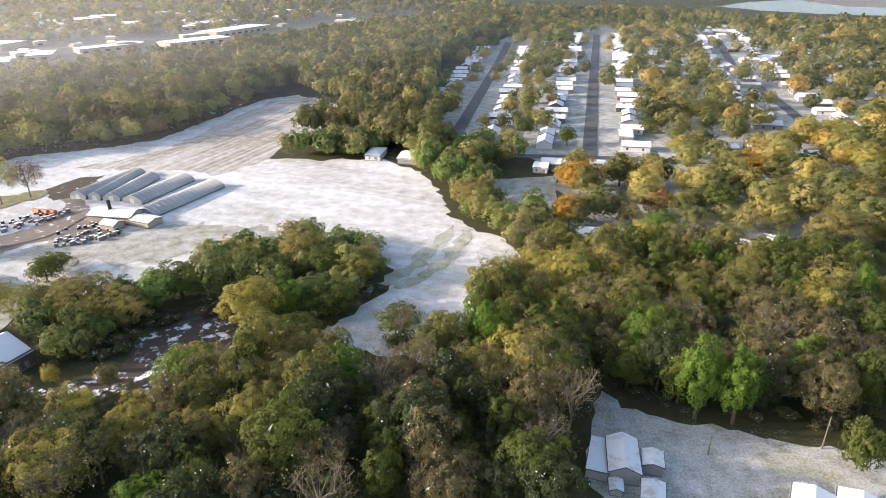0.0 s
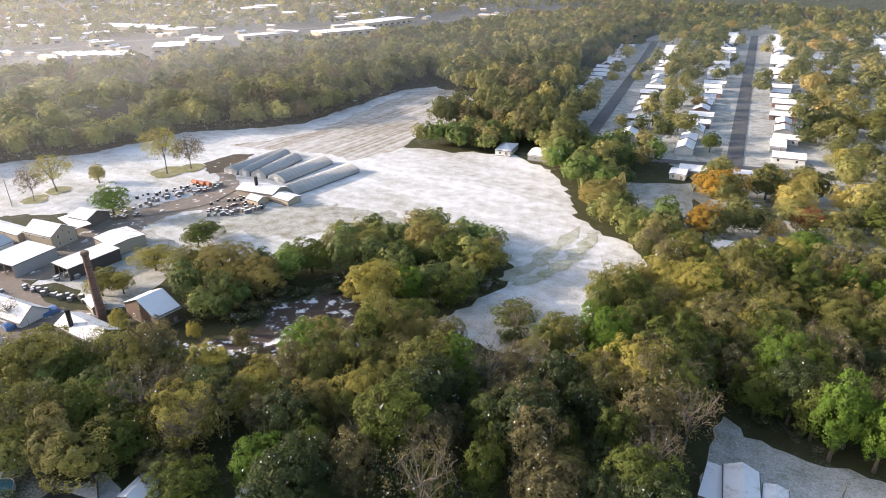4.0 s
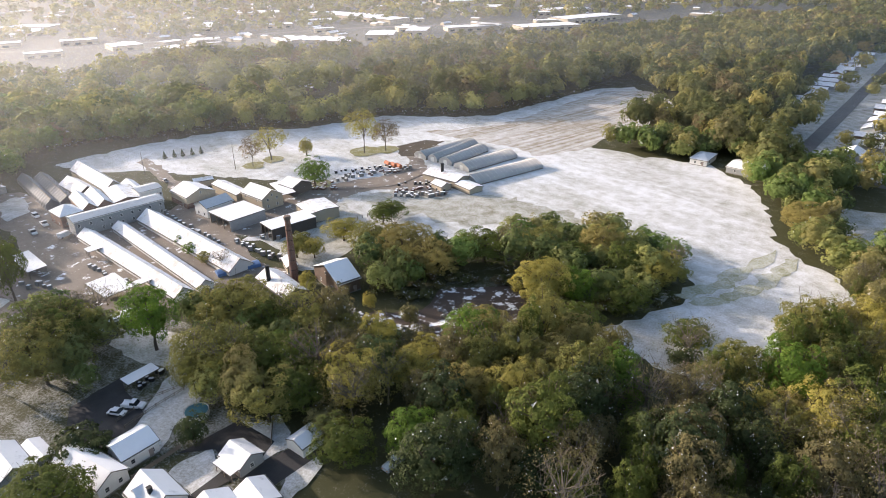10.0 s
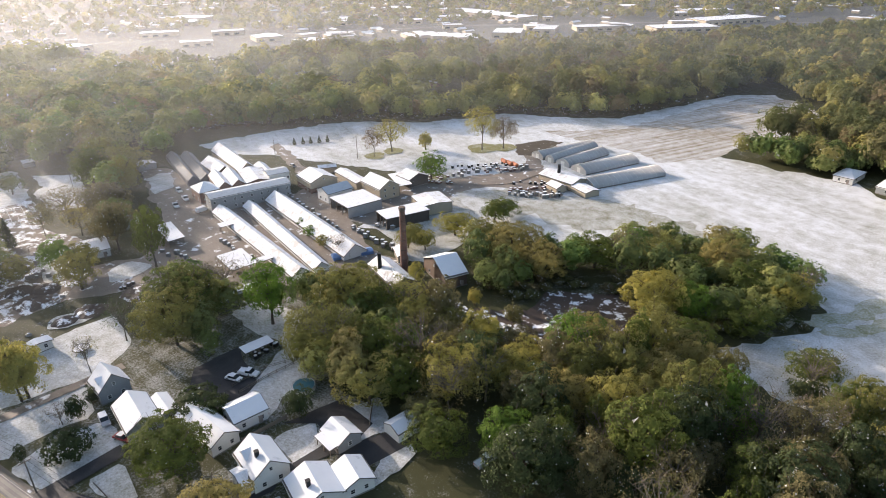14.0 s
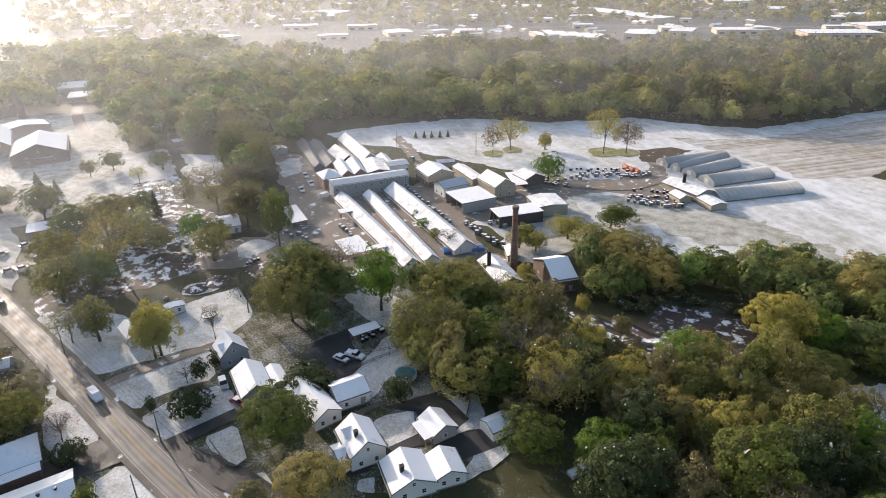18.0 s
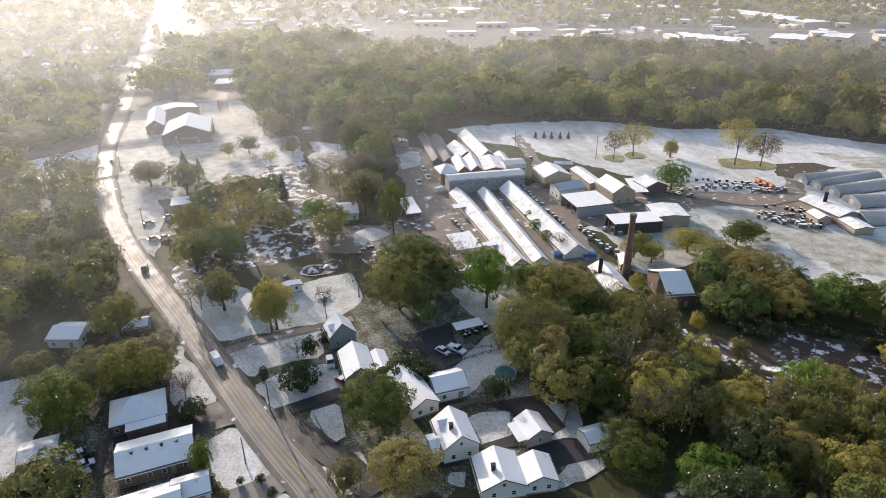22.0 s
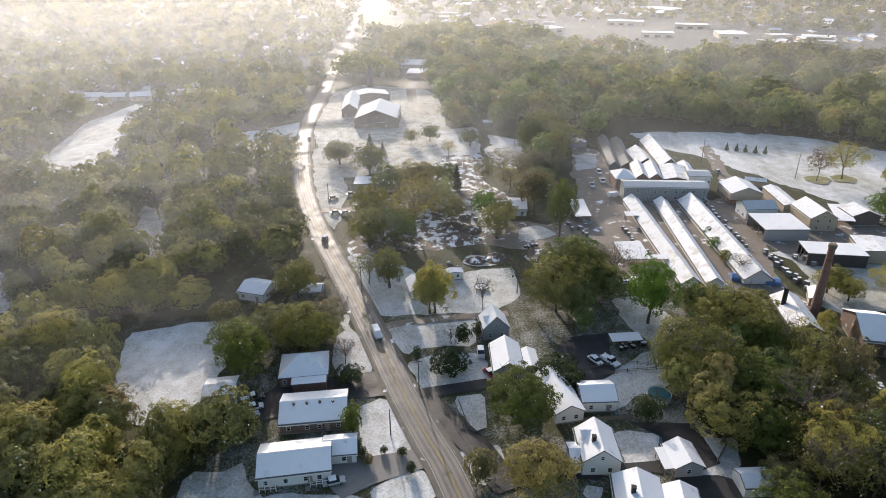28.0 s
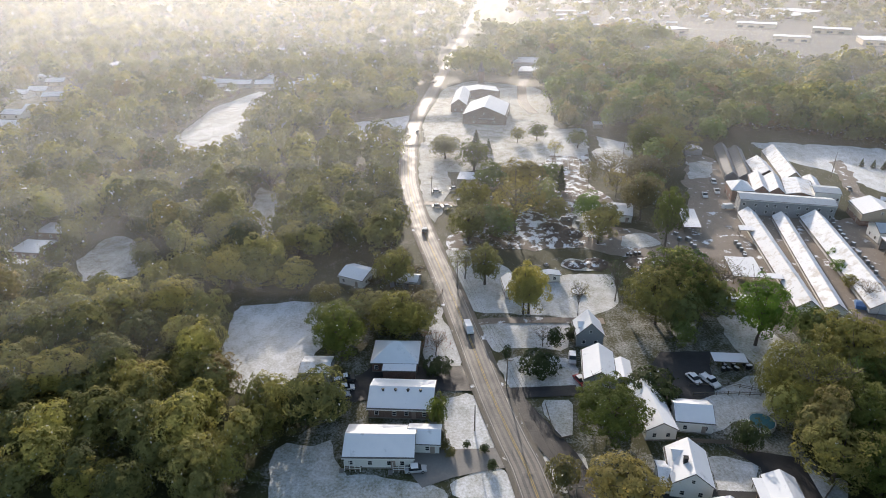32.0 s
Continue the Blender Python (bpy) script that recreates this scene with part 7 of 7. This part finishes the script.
# ---- haze sheets ----
# added sheets, spaced by distance from the camera, in place of haze
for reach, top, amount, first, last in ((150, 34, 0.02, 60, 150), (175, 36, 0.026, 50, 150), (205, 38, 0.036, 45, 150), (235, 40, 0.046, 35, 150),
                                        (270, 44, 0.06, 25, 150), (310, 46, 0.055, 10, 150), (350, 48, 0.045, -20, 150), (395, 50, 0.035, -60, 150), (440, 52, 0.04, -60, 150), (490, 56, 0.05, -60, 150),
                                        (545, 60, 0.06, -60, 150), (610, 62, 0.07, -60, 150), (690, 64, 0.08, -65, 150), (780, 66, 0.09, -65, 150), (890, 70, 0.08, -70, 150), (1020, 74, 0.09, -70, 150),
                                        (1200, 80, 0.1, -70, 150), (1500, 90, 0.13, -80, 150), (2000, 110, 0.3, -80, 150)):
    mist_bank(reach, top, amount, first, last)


# ---- small things ----
PAINT = {}


def paint(c):
    if c not in PAINT:
        PAINT[c] = plain("car_paint", c, tuple(v * 0.85 for v in c), 0.3, 1.0)
    return PAINT[c]


def car(kind, x, y, turn, color, label):
    """A vehicle of lofted body, glass cabin, lamps, bumpers and four wheels, with snow left on the roof."""
    L, W, h = {"sedan": (4.6, 1.8, 1.45), "suv": (4.8, 1.95, 1.75), "pickup": (5.6, 2.0, 1.8), "van": (5.4, 2.0, 2.1)}[kind]
    base = thing(kind if kind != "suv" else "car", pose(x, y, COVER_TOP, 0, 0, turn), label, "car", "vehicles")
    a, b, deck = L / 2, W / 2, h * 0.58
    side = [(-a, 0.35), (-a + 0.05, deck * 0.9), (-a + 0.2, deck), (a - 1.2, deck), (a - 0.1, deck * 0.82), (a, 0.5), (a - 0.05, 0.3), (-a + 0.1, 0.3)]
    bm = prism([(yy, zz) for yy, zz in side], -b, b)
    bmesh.ops.rotate(bm, verts=bm.verts[:], cent=(0, 0, 0), matrix=Matrix.Rotation(radians(-90), 3, "Z"))
    bmesh.ops.bevel(bm, geom=bm.edges[:], offset=0.05, segments=1, affect="EDGES")
    part("body", bm, paint(color), base)
    cab = {"sedan": (-1.5, -1.0, 0.5, 1.2), "suv": (-2.1, -1.8, 0.5, 1.2), "pickup": (-0.5, -0.3, 0.8, 1.4), "van": (-2.5, -2.4, 1.3, 2.1)}[kind]
    prof = [(cab[0], deck), (cab[1], h), (cab[2], h), (cab[3], deck)]
    bm = prism(prof, -b + 0.12, b - 0.12)
    bmesh.ops.rotate(bm, verts=bm.verts[:], cent=(0, 0, 0), matrix=Matrix.Rotation(radians(-90), 3, "Z"))
    part("cabin", bm, M_PANE if kind != "van" else paint(color), base, "dark car glass")
    part("roof", boxes((cab[1] - 0.05, -b + 0.1, h, cab[2] + 0.05, b - 0.1, h + 0.05)), paint(color), base)
    part("snow_cover", boxes((cab[1], -b + 0.16, h + 0.052, cab[2], b - 0.16, h + 0.1)), M_SNOW, base, "thin snow on the car roof")
    if kind == "pickup":
        part("bed", boxes((-a + 0.15, -b + 0.15, deck + 0.004, -0.65, b - 0.15, deck + 0.06)), M_SNOW, base, "snow in the pickup bed")
        for sy in (-1, 1):
            part("bed_side", boxes((-a + 0.1, sy * (b - 0.08) - 0.05, deck + 0.002, -0.6, sy * (b - 0.08) + 0.05, deck + 0.3)), paint(color), base)
    for sx, nm in ((1, "headlight"), (-1, "tail_light")):
        for sy in (-1, 1):
            part(nm, boxes((sx * a - 0.04, sy * (b - 0.3) - 0.18, deck * 0.62, sx * a + 0.03, sy * (b - 0.3) + 0.18, deck * 0.78)), M_TRIM if sx > 0 else M_ORANGE, base)
    for sx in (-1, 1):
        for sy in (-1, 1):
            if "wheel" not in WHEEL:
                bm = bmesh.new()
                tube(bm, [(0, -0.11, 0), (0, 0.11, 0)], [0.34, 0.34], 14)
                WHEEL["wheel"] = bm_mesh("wheel", bm, M_TYRE)
                bm = bmesh.new()
                tube(bm, [(0, -0.12, 0), (0, 0.12, 0)], [0.2, 0.2], 10)
                WHEEL["rim"] = bm_mesh("rim", bm, M_RIM)
            w = share("wheel", WHEEL["wheel"], base, pose(sx * (a - 0.85), sy * (b - 0.1), 0.34))
            share("rim", WHEEL["rim"], w, Matrix())


WHEEL = {}
COVER_TOP = 0.31


def bm_mesh(name, bm, mat):
    me = bpy.data.meshes.new(name)
    bm.to_mesh(me)
    bm.free()
    me.materials.append(mat)
    return me


def pole(x, y, h, arm):
    base = thing("utility_pole" if arm else "post_pole", pose(x, y, 0), "weathered wooden utility pole with crossarm" if arm else "slim weathered wooden yard pole", "pole", "poles")
    bm = bmesh.new()
    tube(bm, [(0, 0, 0), (0, 0, h * 0.5), (0, 0, h)], [0.17, 0.14, 0.1], 8)
    part("shaft", bm, M_TIMBER, base)
    if arm:
        part("crossarm", boxes((-0.08, -1.2, h - 0.75, 0.08, 1.2, h - 0.6)), M_TIMBER, base)
        for yy in (-1.0, 0.0, 1.0):
            bm = bmesh.new()
            cyl(bm, 0, yy, h - 0.6, h - 0.42, 0.05, 0.04, 6)
            part("insulator", bm, M_TRIM, base)


def wires(line, z):
    for off in (-1.0, 0.0, 1.0):
        bm = bmesh.new()
        pts = []
        for (x0, y0), (x1, y1) in zip(line, line[1:]):
            for k in range(10):
                u = k / 10
                pts.append((x0 + (x1 - x0) * u, y0 + (y1 - y0) * u + off, z - 1.2 * 4 * u * (1 - u)))
        pts.append((*line[-1], z))
        tube(bm, pts, [0.025] * len(pts), 4)
        tagged(obj("overhead_wire", bm, M_STEEL), "thin black overhead wire slung between poles", "wire", "wires")


def pool(x, y, r):
    base = thing("round_pool", pose(x, y, 0.1), "round above-ground garden pool with blue water", "pool")
    bm = bmesh.new()
    tube(bm, [(0, 0, 0), (0, 0, 1.1)], [r, r], 28)
    part("wall", bm, M_TRIM, base)
    bm = bmesh.new()
    tube(bm, [(0, 0, 1.104), (0, 0, 1.12)], [r * 0.93, r * 0.93], 28)
    part("water", bm, M_WATER, base, "still blue pool water")
    bm = bmesh.new()
    ring = [(r * math.cos(2 * math.pi * k / 28), r * math.sin(2 * math.pi * k / 28), 1.14) for k in range(29)]
    tube(bm, ring, [0.09] * 29, 5)
    part("rim", bm, M_RIM, base)


def trampoline(x, y, r):
    base = thing("trampoline", pose(x, y, 0.1), "round dark trampoline on the snowy lawn", "trampoline")
    bm = bmesh.new()
    tube(bm, [(0, 0, 0.8), (0, 0, 0.83)], [r * 0.9, r * 0.9], 24)
    part("mat", bm, M_SNOW, base, "snow-dusted jumping mat")
    bm = bmesh.new()
    tube(bm, [(r * math.cos(2 * math.pi * k / 24), r * math.sin(2 * math.pi * k / 24), 0.82) for k in range(25)], [0.12] * 25, 5)
    part("frame", bm, M_STEEL, base)
    for k in range(6):
        bm = bmesh.new()
        cyl(bm, r * math.cos(k * 1.047), r * math.sin(k * 1.047), 0, 0.8, 0.05, 0.05, 5)
        part("leg", bm, M_STEEL, base)


def fence(line, h, kind):
    """A timber fence of posts with rails, boards, or posts alone."""
    base = thing("fence", pose(*line[0], 0.1), {"rail": "weathered post-and-rail garden fence", "board": "dark low boarded garden fence", "post": "row of rough timber posts"}[kind], "fence")
    for p, q in zip(line, line[1:]):
        a, b = Vector(p) - Vector(line[0]), Vector(q) - Vector(line[0])
        d = b - a
        n = max(2, int(d.length / 2.2))
        turn = math.degrees(math.atan2(d.y, d.x))
        for k in range(n + 1):
            c = a + d * k / n
            ob = part("post", boxes((-0.08, -0.08, 0, 0.08, 0.08, h + 0.1)), M_TIMBER, base)
            ob.matrix_local = pose(c.x, c.y, 0)
        if kind != "post":
            for z in ((0.4, 0.9) if kind == "rail" else (0.1, 0.38, 0.66, 0.94)):
                if z < h:
                    ob = part("rail" if kind == "rail" else "board", boxes((0, -0.03, z, d.length, 0.03, z + (0.12 if kind == "rail" else 0.25))), M_TIMBER, base)
                    ob.matrix_local = pose(a.x, a.y, 0, 0, 0, turn)


STACKS = {}


def stack(kind, v):
    """Prototype meshes of yard goods: pallets of stone, pot stacks, drums, rocks."""
    rng = random.Random(v * 31 + len(kind))
    bm, top = bmesh.new(), bmesh.new()
    if kind == "pallet":
        w, h = 1.2, rng.uniform(0.6, 1.2)
        prof, k = [(-0.5, 0.0)], 0.12
        while k < h:
            e = 0.46 + rng.uniform(-0.05, 0.04)
            prof += [(-e, k), (-e, k + 0.18), (-0.42, k + 0.185)]
            k += 0.21
        prof += [(-p, z) for p, z in prof[::-1]]
        bm.free()
        bm = prism(prof, -w / 2, w / 2)
        box(top, -w / 2 + 0.08, -0.42, k + 0.004, w / 2 - 0.08, 0.42, k + 0.08)
    elif kind == "pots":
        for i in range(3):
            for j in range(3):
                cyl(bm, (i - 1) * 0.42, (j - 1) * 0.42, 0, rng.uniform(0.4, 0.8), 0.16, 0.2, 7)
        box(top, -0.5, -0.5, 0.81, 0.5, 0.3, 0.87)
    elif kind == "drum":
        cyl(bm, 0, 0, 0, 0.9, 0.55, 0.55, 12)
        cyl(bm, 0, 0, 0.42, 0.48, 0.58, 0.58, 12)
        cyl(top, 0, 0, 0.904, 0.97, 0.48, 0.44, 12)
    else:
        bmesh.ops.create_icosphere(bm, subdivisions=2, radius=0.7)
        for p in bm.verts:
            p.co *= 1 + 0.35 * noise.noise(p.co * 1.7 + Vector((v * 3.1, 0, 0)))
            p.co.z = max(p.co.z * 0.6, -0.1) + 0.1
        cyl(top, 0, 0, 0.45, 0.56, 0.3, 0.12, 7)
    mat = {"pallet": M_CONC, "pots": WALLS["brick"], "drum": M_STEEL, "rock": M_CONC}[kind]
    return bm_mesh("load", bm, mat), bm_mesh("snow_cap", top, M_SNOW)


def stack_row(a, b, n, kind, spread):
    rng = random.Random(int(a[0] * 7 + n))
    name, label, cat = {"pallet": ("stone_pallet", "pallet of stacked stone slabs capped with snow", "pallet"), "pots": ("pot_stack", "stack of red clay plant pots with snow", "pots"),
                        "drum": ("drum", "dark steel drum with a cap of snow", "drum"), "rock": ("rubble_block", "lump of broken concrete with snow", "rubble")}[kind]
    for k in range(n):
        u = (k + 0.5) / n
        x, y = a[0] + (b[0] - a[0]) * u + rng.uniform(-1, 1) * spread, a[1] + (b[1] - a[1]) * u + rng.uniform(-1, 1) * spread
        v = rng.randrange(3)
        if (kind, v) not in STACKS:
            STACKS[kind, v] = stack(kind, v)
        s = rng.uniform(0.8, 1.35)
        base = thing(name, pose(round(x, 1), round(y, 1), 0.12, 0, 0, rng.uniform(0, 90)) @ Matrix.Diagonal((s, s, s, 1)), label, cat, "yard goods")
        share("load", STACKS[kind, v][0], base, Matrix())
        share("snow_cap", STACKS[kind, v][1], base, Matrix())


def tank(x, y, turn):
    base = thing("fuel_tank", pose(x, y, 0.1, 0, 0, turn), "rusty orange steel tank lying on cradles", "tank", "tanks")
    bm = bmesh.new()
    tube(bm, [(-2.2, 0, 1.3), (-2.0, 0, 1.3), (2.0, 0, 1.3), (2.2, 0, 1.3)], [0.5, 1.0, 1.0, 0.5], 14)
    part("shell", bm, M_ORANGE, base)
    for xx in (-1.3, 1.3):
        part("cradle", boxes((xx - 0.15, -0.8, 0, xx + 0.15, 0.8, 0.6)), M_STEEL, base)


def mound(x, y, r, h):
    """A heap of earth with an uneven foot, part covered by snow."""
    bm = bmesh.new()
    rows = []
    for i in range(7):
        u = i / 6
        rows.append([bm.verts.new((r * (1 - u) * math.cos(k * 0.393) * (1 + 0.25 * noise.noise((k * 0.7, x, u))), r * (1 - u) * math.sin(k * 0.393) * (1 + 0.25 * noise.noise((k * 0.7, y, u))),
                                   h * (1 - (1 - u) ** 1.6) + 0.25 * noise.noise((k * 0.9, u * 3, x)) * (0 < i))) for k in range(16)])
    for a, b in zip(rows, rows[1:]):
        for k in range(16):
            bm.faces.new((a[k], a[(k + 1) % 16], b[(k + 1) % 16], b[k]))
    bmesh.ops.remove_doubles(bm, verts=bm.verts[:], dist=0.01)
    ob = obj("earth_mound", bm, M_PIT)
    ob.matrix_world = pose(x, y, 0.05)
    tagged(ob, "heap of dark earth streaked with snow", "mound", "mounds")


def bare_frame(x, y, L, W, turn):
    base = thing("greenhouse_frame", pose(x, y, 0, 0, 0, turn), "skeleton of an uncovered greenhouse with pale pipes", "frame")
    n = max(4, int(L / 2.5))
    for k in range(n + 1):
        xx = -L / 2 + L * k / n
        bm = bmesh.new()
        tube(bm, [(xx, -W / 2, 0), (xx, -W / 2, 3), (xx, 0, 4.5), (xx, W / 2, 3), (xx, W / 2, 0)], [0.09] * 5, 4)
        part("hoop", bm, M_TRIM, base)
    for yy, z in ((-W / 2, 3), (0, 4.5), (W / 2, 3), (-W / 2, 1.5)):
        bm = bmesh.new()
        tube(bm, [(-L / 2, yy, z), (L / 2, yy, z)], [0.08, 0.08], 4)
        part("purlin", bm, M_TRIM, base)


def steeple(x, y):
    base = thing("steeple", pose(x, y, 0), "slender church steeple with a dark pointed roof", "steeple")
    part("tower", boxes((-2, -2, 0, 2, 2, 9)), WALLS["brick"], base)
    bm = bmesh.new()
    tube(bm, [(0, 0, 9), (0, 0, 9.4), (0, 0, 17)], [2.9, 2.6, 0.05], 4)
    part("spire", bm, M_ROOF, base)


def tarp(x0, y0, x1, y1):
    d = Vector((x1 - x0, y1 - y0))
    bm = bmesh.new()
    n = 10
    rows = [[bm.verts.new((d.length * i / n, (j - 2) * 1.1, 1.2 + 0.5 * math.sin(j * 0.9) + 0.25 * noise.noise((i * 0.8, j * 0.8, 1)))) for j in range(5)] for i in range(n + 1)]
    for a, b in zip(rows, rows[1:]):
        for j in range(4):
            bm.faces.new((a[j], b[j], b[j + 1], a[j + 1]))
    ret = bmesh.ops.extrude_face_region(bm, geom=bm.faces[:])
    for v in [g for g in ret["geom"] if isinstance(g, bmesh.types.BMVert)]:
        v.co.z = 0.12
    bmesh.ops.recalc_face_normals(bm, faces=bm.faces[:])
    ob = obj("tarpaulin", bm, M_BLUE)
    ob.matrix_world = pose(x0, y0, 0, 0, 0, math.degrees(math.atan2(d.y, d.x)))
    tagged(ob, "blue tarpaulin over goods at the shed end", "tarpaulin")


# vehicles
car("sedan", -99.5, -2.8, 94, (0.4, 0.41, 0.43), "silver sedan dusted with snow on a drive")
car("pickup", -130.5, -20.7, 102, (0.05, 0.055, 0.06), "dark pickup truck with snow in its bed")
car("sedan", -127.1, -20.2, 99, (0.75, 0.75, 0.75), "white sedan parked under snow")
car("sedan", -124.2, -21.0, 107, (0.4, 0.41, 0.43), "silver car parked beside bushes")
car("sedan", -126.9, 66.8, 18, (0.75, 0.75, 0.75), "white sedan parked on the dark yard")
car("pickup", -125.7, 70.4, 24, (0.75, 0.75, 0.75), "white pickup truck parked on the dark yard")
car("suv", -136.6, 38.3, -11, (0.4, 0.41, 0.43), "snow-covered SUV beside the grey house")
car("sedan", -127.5, 38.3, 19, (0.35, 0.04, 0.04), "dark red car behind the grey house")
car("van", -237.4, 125.0, 96, (0.75, 0.75, 0.75), "white delivery van in the works yard")
car("pickup", -251.5, 121.0, -17, (0.75, 0.75, 0.75), "white pickup truck in the works yard")
car("pickup", -255.9, 128.1, -15, (0.75, 0.75, 0.75), "white pickup truck in the works yard")
car("suv", -267.6, 131.6, -12, (0.75, 0.75, 0.75), "white covered truck in the works yard")
car("sedan", -255.3, 186.5, -11, (0.05, 0.055, 0.06), "dark car parked by the field gate")
car("pickup", -59.7, 84.0, 79, (0.4, 0.41, 0.43), "silver pickup truck among the trees")
car("suv", -220.9, 0.5, 172, (0.05, 0.055, 0.06), "dark SUV driving on the wet road")
car("van", -152.3, 12.1, 9, (0.75, 0.75, 0.75), "white van driving on the wet road")
car("sedan", -360.3, -2.4, 4, (0.05, 0.055, 0.06), "dark car driving on the far road")
car("sedan", -262.8, 5.9, 100, (0.4, 0.41, 0.43), "car parked on the lot beside the lane")
car("sedan", -245.7, 5.9, 98, (0.4, 0.41, 0.43), "car parked on the lot beside the lane")
car("sedan", -244.7, 9.9, 98, (0.75, 0.75, 0.75), "car parked on the lot beside the lane")
car("sedan", -265.8, 13.9, 100, (0.4, 0.41, 0.43), "car parked on the lot beside the lane")
car("sedan", -261.3, 95.5, 150, (0.75, 0.75, 0.75), "white car parked at the yard edge")
car("sedan", -262.8, 99.3, 149, (0.75, 0.75, 0.75), "white car parked at the yard edge")
car("sedan", -264.9, 103.9, 149, (0.75, 0.75, 0.75), "white car parked at the yard edge")
car("sedan", 122.4, 209.4, 21, (0.75, 0.75, 0.75), "white car half hidden by trees")
# poles and wires
# spacing 52 m
pole(-126.1, 19.6, 9.0, True)
pole(-177.4, 10.3, 10.0, True)
pole(-85.2, 27.1, 10.0, True)
pole(-258.8, 3.9, 9.0, True)
pole(-340.5, 0.9, 7.75, True)
pole(-111.2, 10.5, 7.5, False)
pole(57.0, 106.1, 5.25, False)
pole(82.4, 107.3, 9.0, False)
pole(-281.6, 93.5, 15.75, False)
pole(-240.4, 216.9, 12.25, False)
pole(-272.1, 188.6, 12.25, False)
wires([(-85.2, 27.1), (-126.1, 19.6), (-177.4, 10.3), (-258.8, 3.9), (-340.5, 0.9)], 9.6)
# garden and yard things
pool(-110.2, 75.9, 2.9)
trampoline(-171.7, 47.9, 2.2)
fence([(-121.0, 64.4), (-121.0, 73.0), (-119.9, 83.2)], 1.1, "rail")
fence([(-105.8, 54.8), (-104.4, 66.1)], 1.2, "board")
fence([(-91.9, 81.9), (-87.5, 76.7)], 1.2, "board")
fence([(-124.6, 64.8), (-124.6, 74.6), (-121.4, 82.0)], 1.1, "rail")
fence([(-144.3, -8.0), (-165.3, 2.2), (-174.8, 5.5)], 1.0, "rail")
fence([(-256.1, 53.1), (-252.8, 63.6), (-250.3, 75.6)], 1.2, "post")
fence([(-150.4, 182.4), (-144.8, 195.7)], 1.4, "post")
fence([(-119.2, 28.1), (-109.4, 28.2), (-107.6, 29.3), (-108.2, 31.6)], 0.5, "board")
fence([(-146.8, 109.7), (-132.1, 122.7), (-121.5, 123.3)], 1.2, "rail")
tree("conifer", -287.0, 212.5, 4.2, 1.5, "dark")
tree("conifer", -284.5, 216.7, 4.2, 1.5, "dark")
tree("conifer", -281.6, 219.7, 4.2, 1.5, "dark")
tree("conifer", -279.1, 223.9, 4.2, 1.5, "dark")
tree("conifer", -276.8, 227.9, 4.2, 1.5, "dark")
# stacks in the yards
stack_row((-182.3, 226.0), (-175.5, 249.1), 22, "pallet", 3.2)
stack_row((-147.0, 223.1), (-131.9, 226.8), 18, "pallet", 2.6)
stack_row((-144.9, 241.9), (-129.0, 233.5), 14, "drum", 3)
stack_row((-175.7, 240.6), (-165.9, 250.5), 14, "pots", 2.5)
stack_row((-110.9, 130.0), (-72.5, 129.0), 26, "pallet", 1.6)
stack_row((-105.3, 126.6), (-71.5, 125.6), 16, "pallet", 1.5)
stack_row((-174.3, 152.4), (-145.7, 147.4), 18, "pallet", 1.6)
stack_row((-228.4, 160.3), (-177.3, 147.6), 14, "pallet", 0.8)
stack_row((-188.5, 210.7), (-176.0, 216.9), 14, "pots", 2.5)
stack_row((-192.2, 214.8), (-182.3, 221.6), 10, "pots", 2.0)
stack_row((-189.6, 234.4), (-172.8, 256.2), 16, "drum", 2.2)
stack_row((-151.7, 223.3), (-140.3, 236.5), 12, "pots", 1.8)
stack_row((-152.9, 234.9), (-136.8, 249.0), 10, "drum", 2.5)
stack_row((-168.8, 242.6), (-161.0, 259.0), 10, "pallet", 2)
stack_row((-206.7, 112.7), (-183.0, 111.5), 8, "pallet", 0.8)
stack_row((-231.4, 95.0), (-213.1, 94.3), 7, "pallet", 2)
stack_row((-212.6, 94.9), (-201.3, 97.1), 6, "pallet", 2)
stack_row((-197.2, 71.2), (-198.1, 75.9), 4, "drum", 1)
stack_row((-168.6, 160.8), (-160.0, 161.8), 7, "pallet", 2)
stack_row((-132.0, 76.0), (-131.2, 83.1), 10, "drum", 1.5)
stack_row((-248.8, 50.2), (-225.6, 58.2), 14, "pallet", 4)
stack_row((-248.9, 13.3), (-252.8, 41.4), 10, "pallet", 3)
stack_row((-137.8, 229.6), (-129.8, 230.8), 5, "pallet", 1)
stack_row((-249.2, 65.1), (-226.5, 56.2), 6, "pallet", 2)
stack_row((-193.3, 57.4), (-190.1, 42.4), 8, "rock", 3)
stack_row((-82.9, 148.6), (-60.8, 141.4), 26, "rock", 6)
stack_row((-215.4, 48.0), (-205.6, 56.6), 14, "rock", 5)
tank(-174.7, 256.1, -25)
tank(-170.7, 255.2, -25)
tank(-167.4, 254.8, -25)
mound(-221.7, 50.8, 5.5, 1.6)
mound(-217.2, 55.8, 5, 1.8)
mound(-211.0, 49.7, 6, 1.4)
mound(-191.1, 51.3, 4, 1.0)
mound(-191.2, 58.6, 5, 1.0)
mound(-190.2, 75.2, 7, 1.0)
mound(-72.7, 151.4, 6, 1.3)
mound(-72.5, 135.9, 7, 1.0)
bare_frame(-290.5, 70.0, 21.2, 19.5, 79.2)
steeple(-500.1, 47.2)
tarp(-160.7, 129.5, -153.7, 142.4)
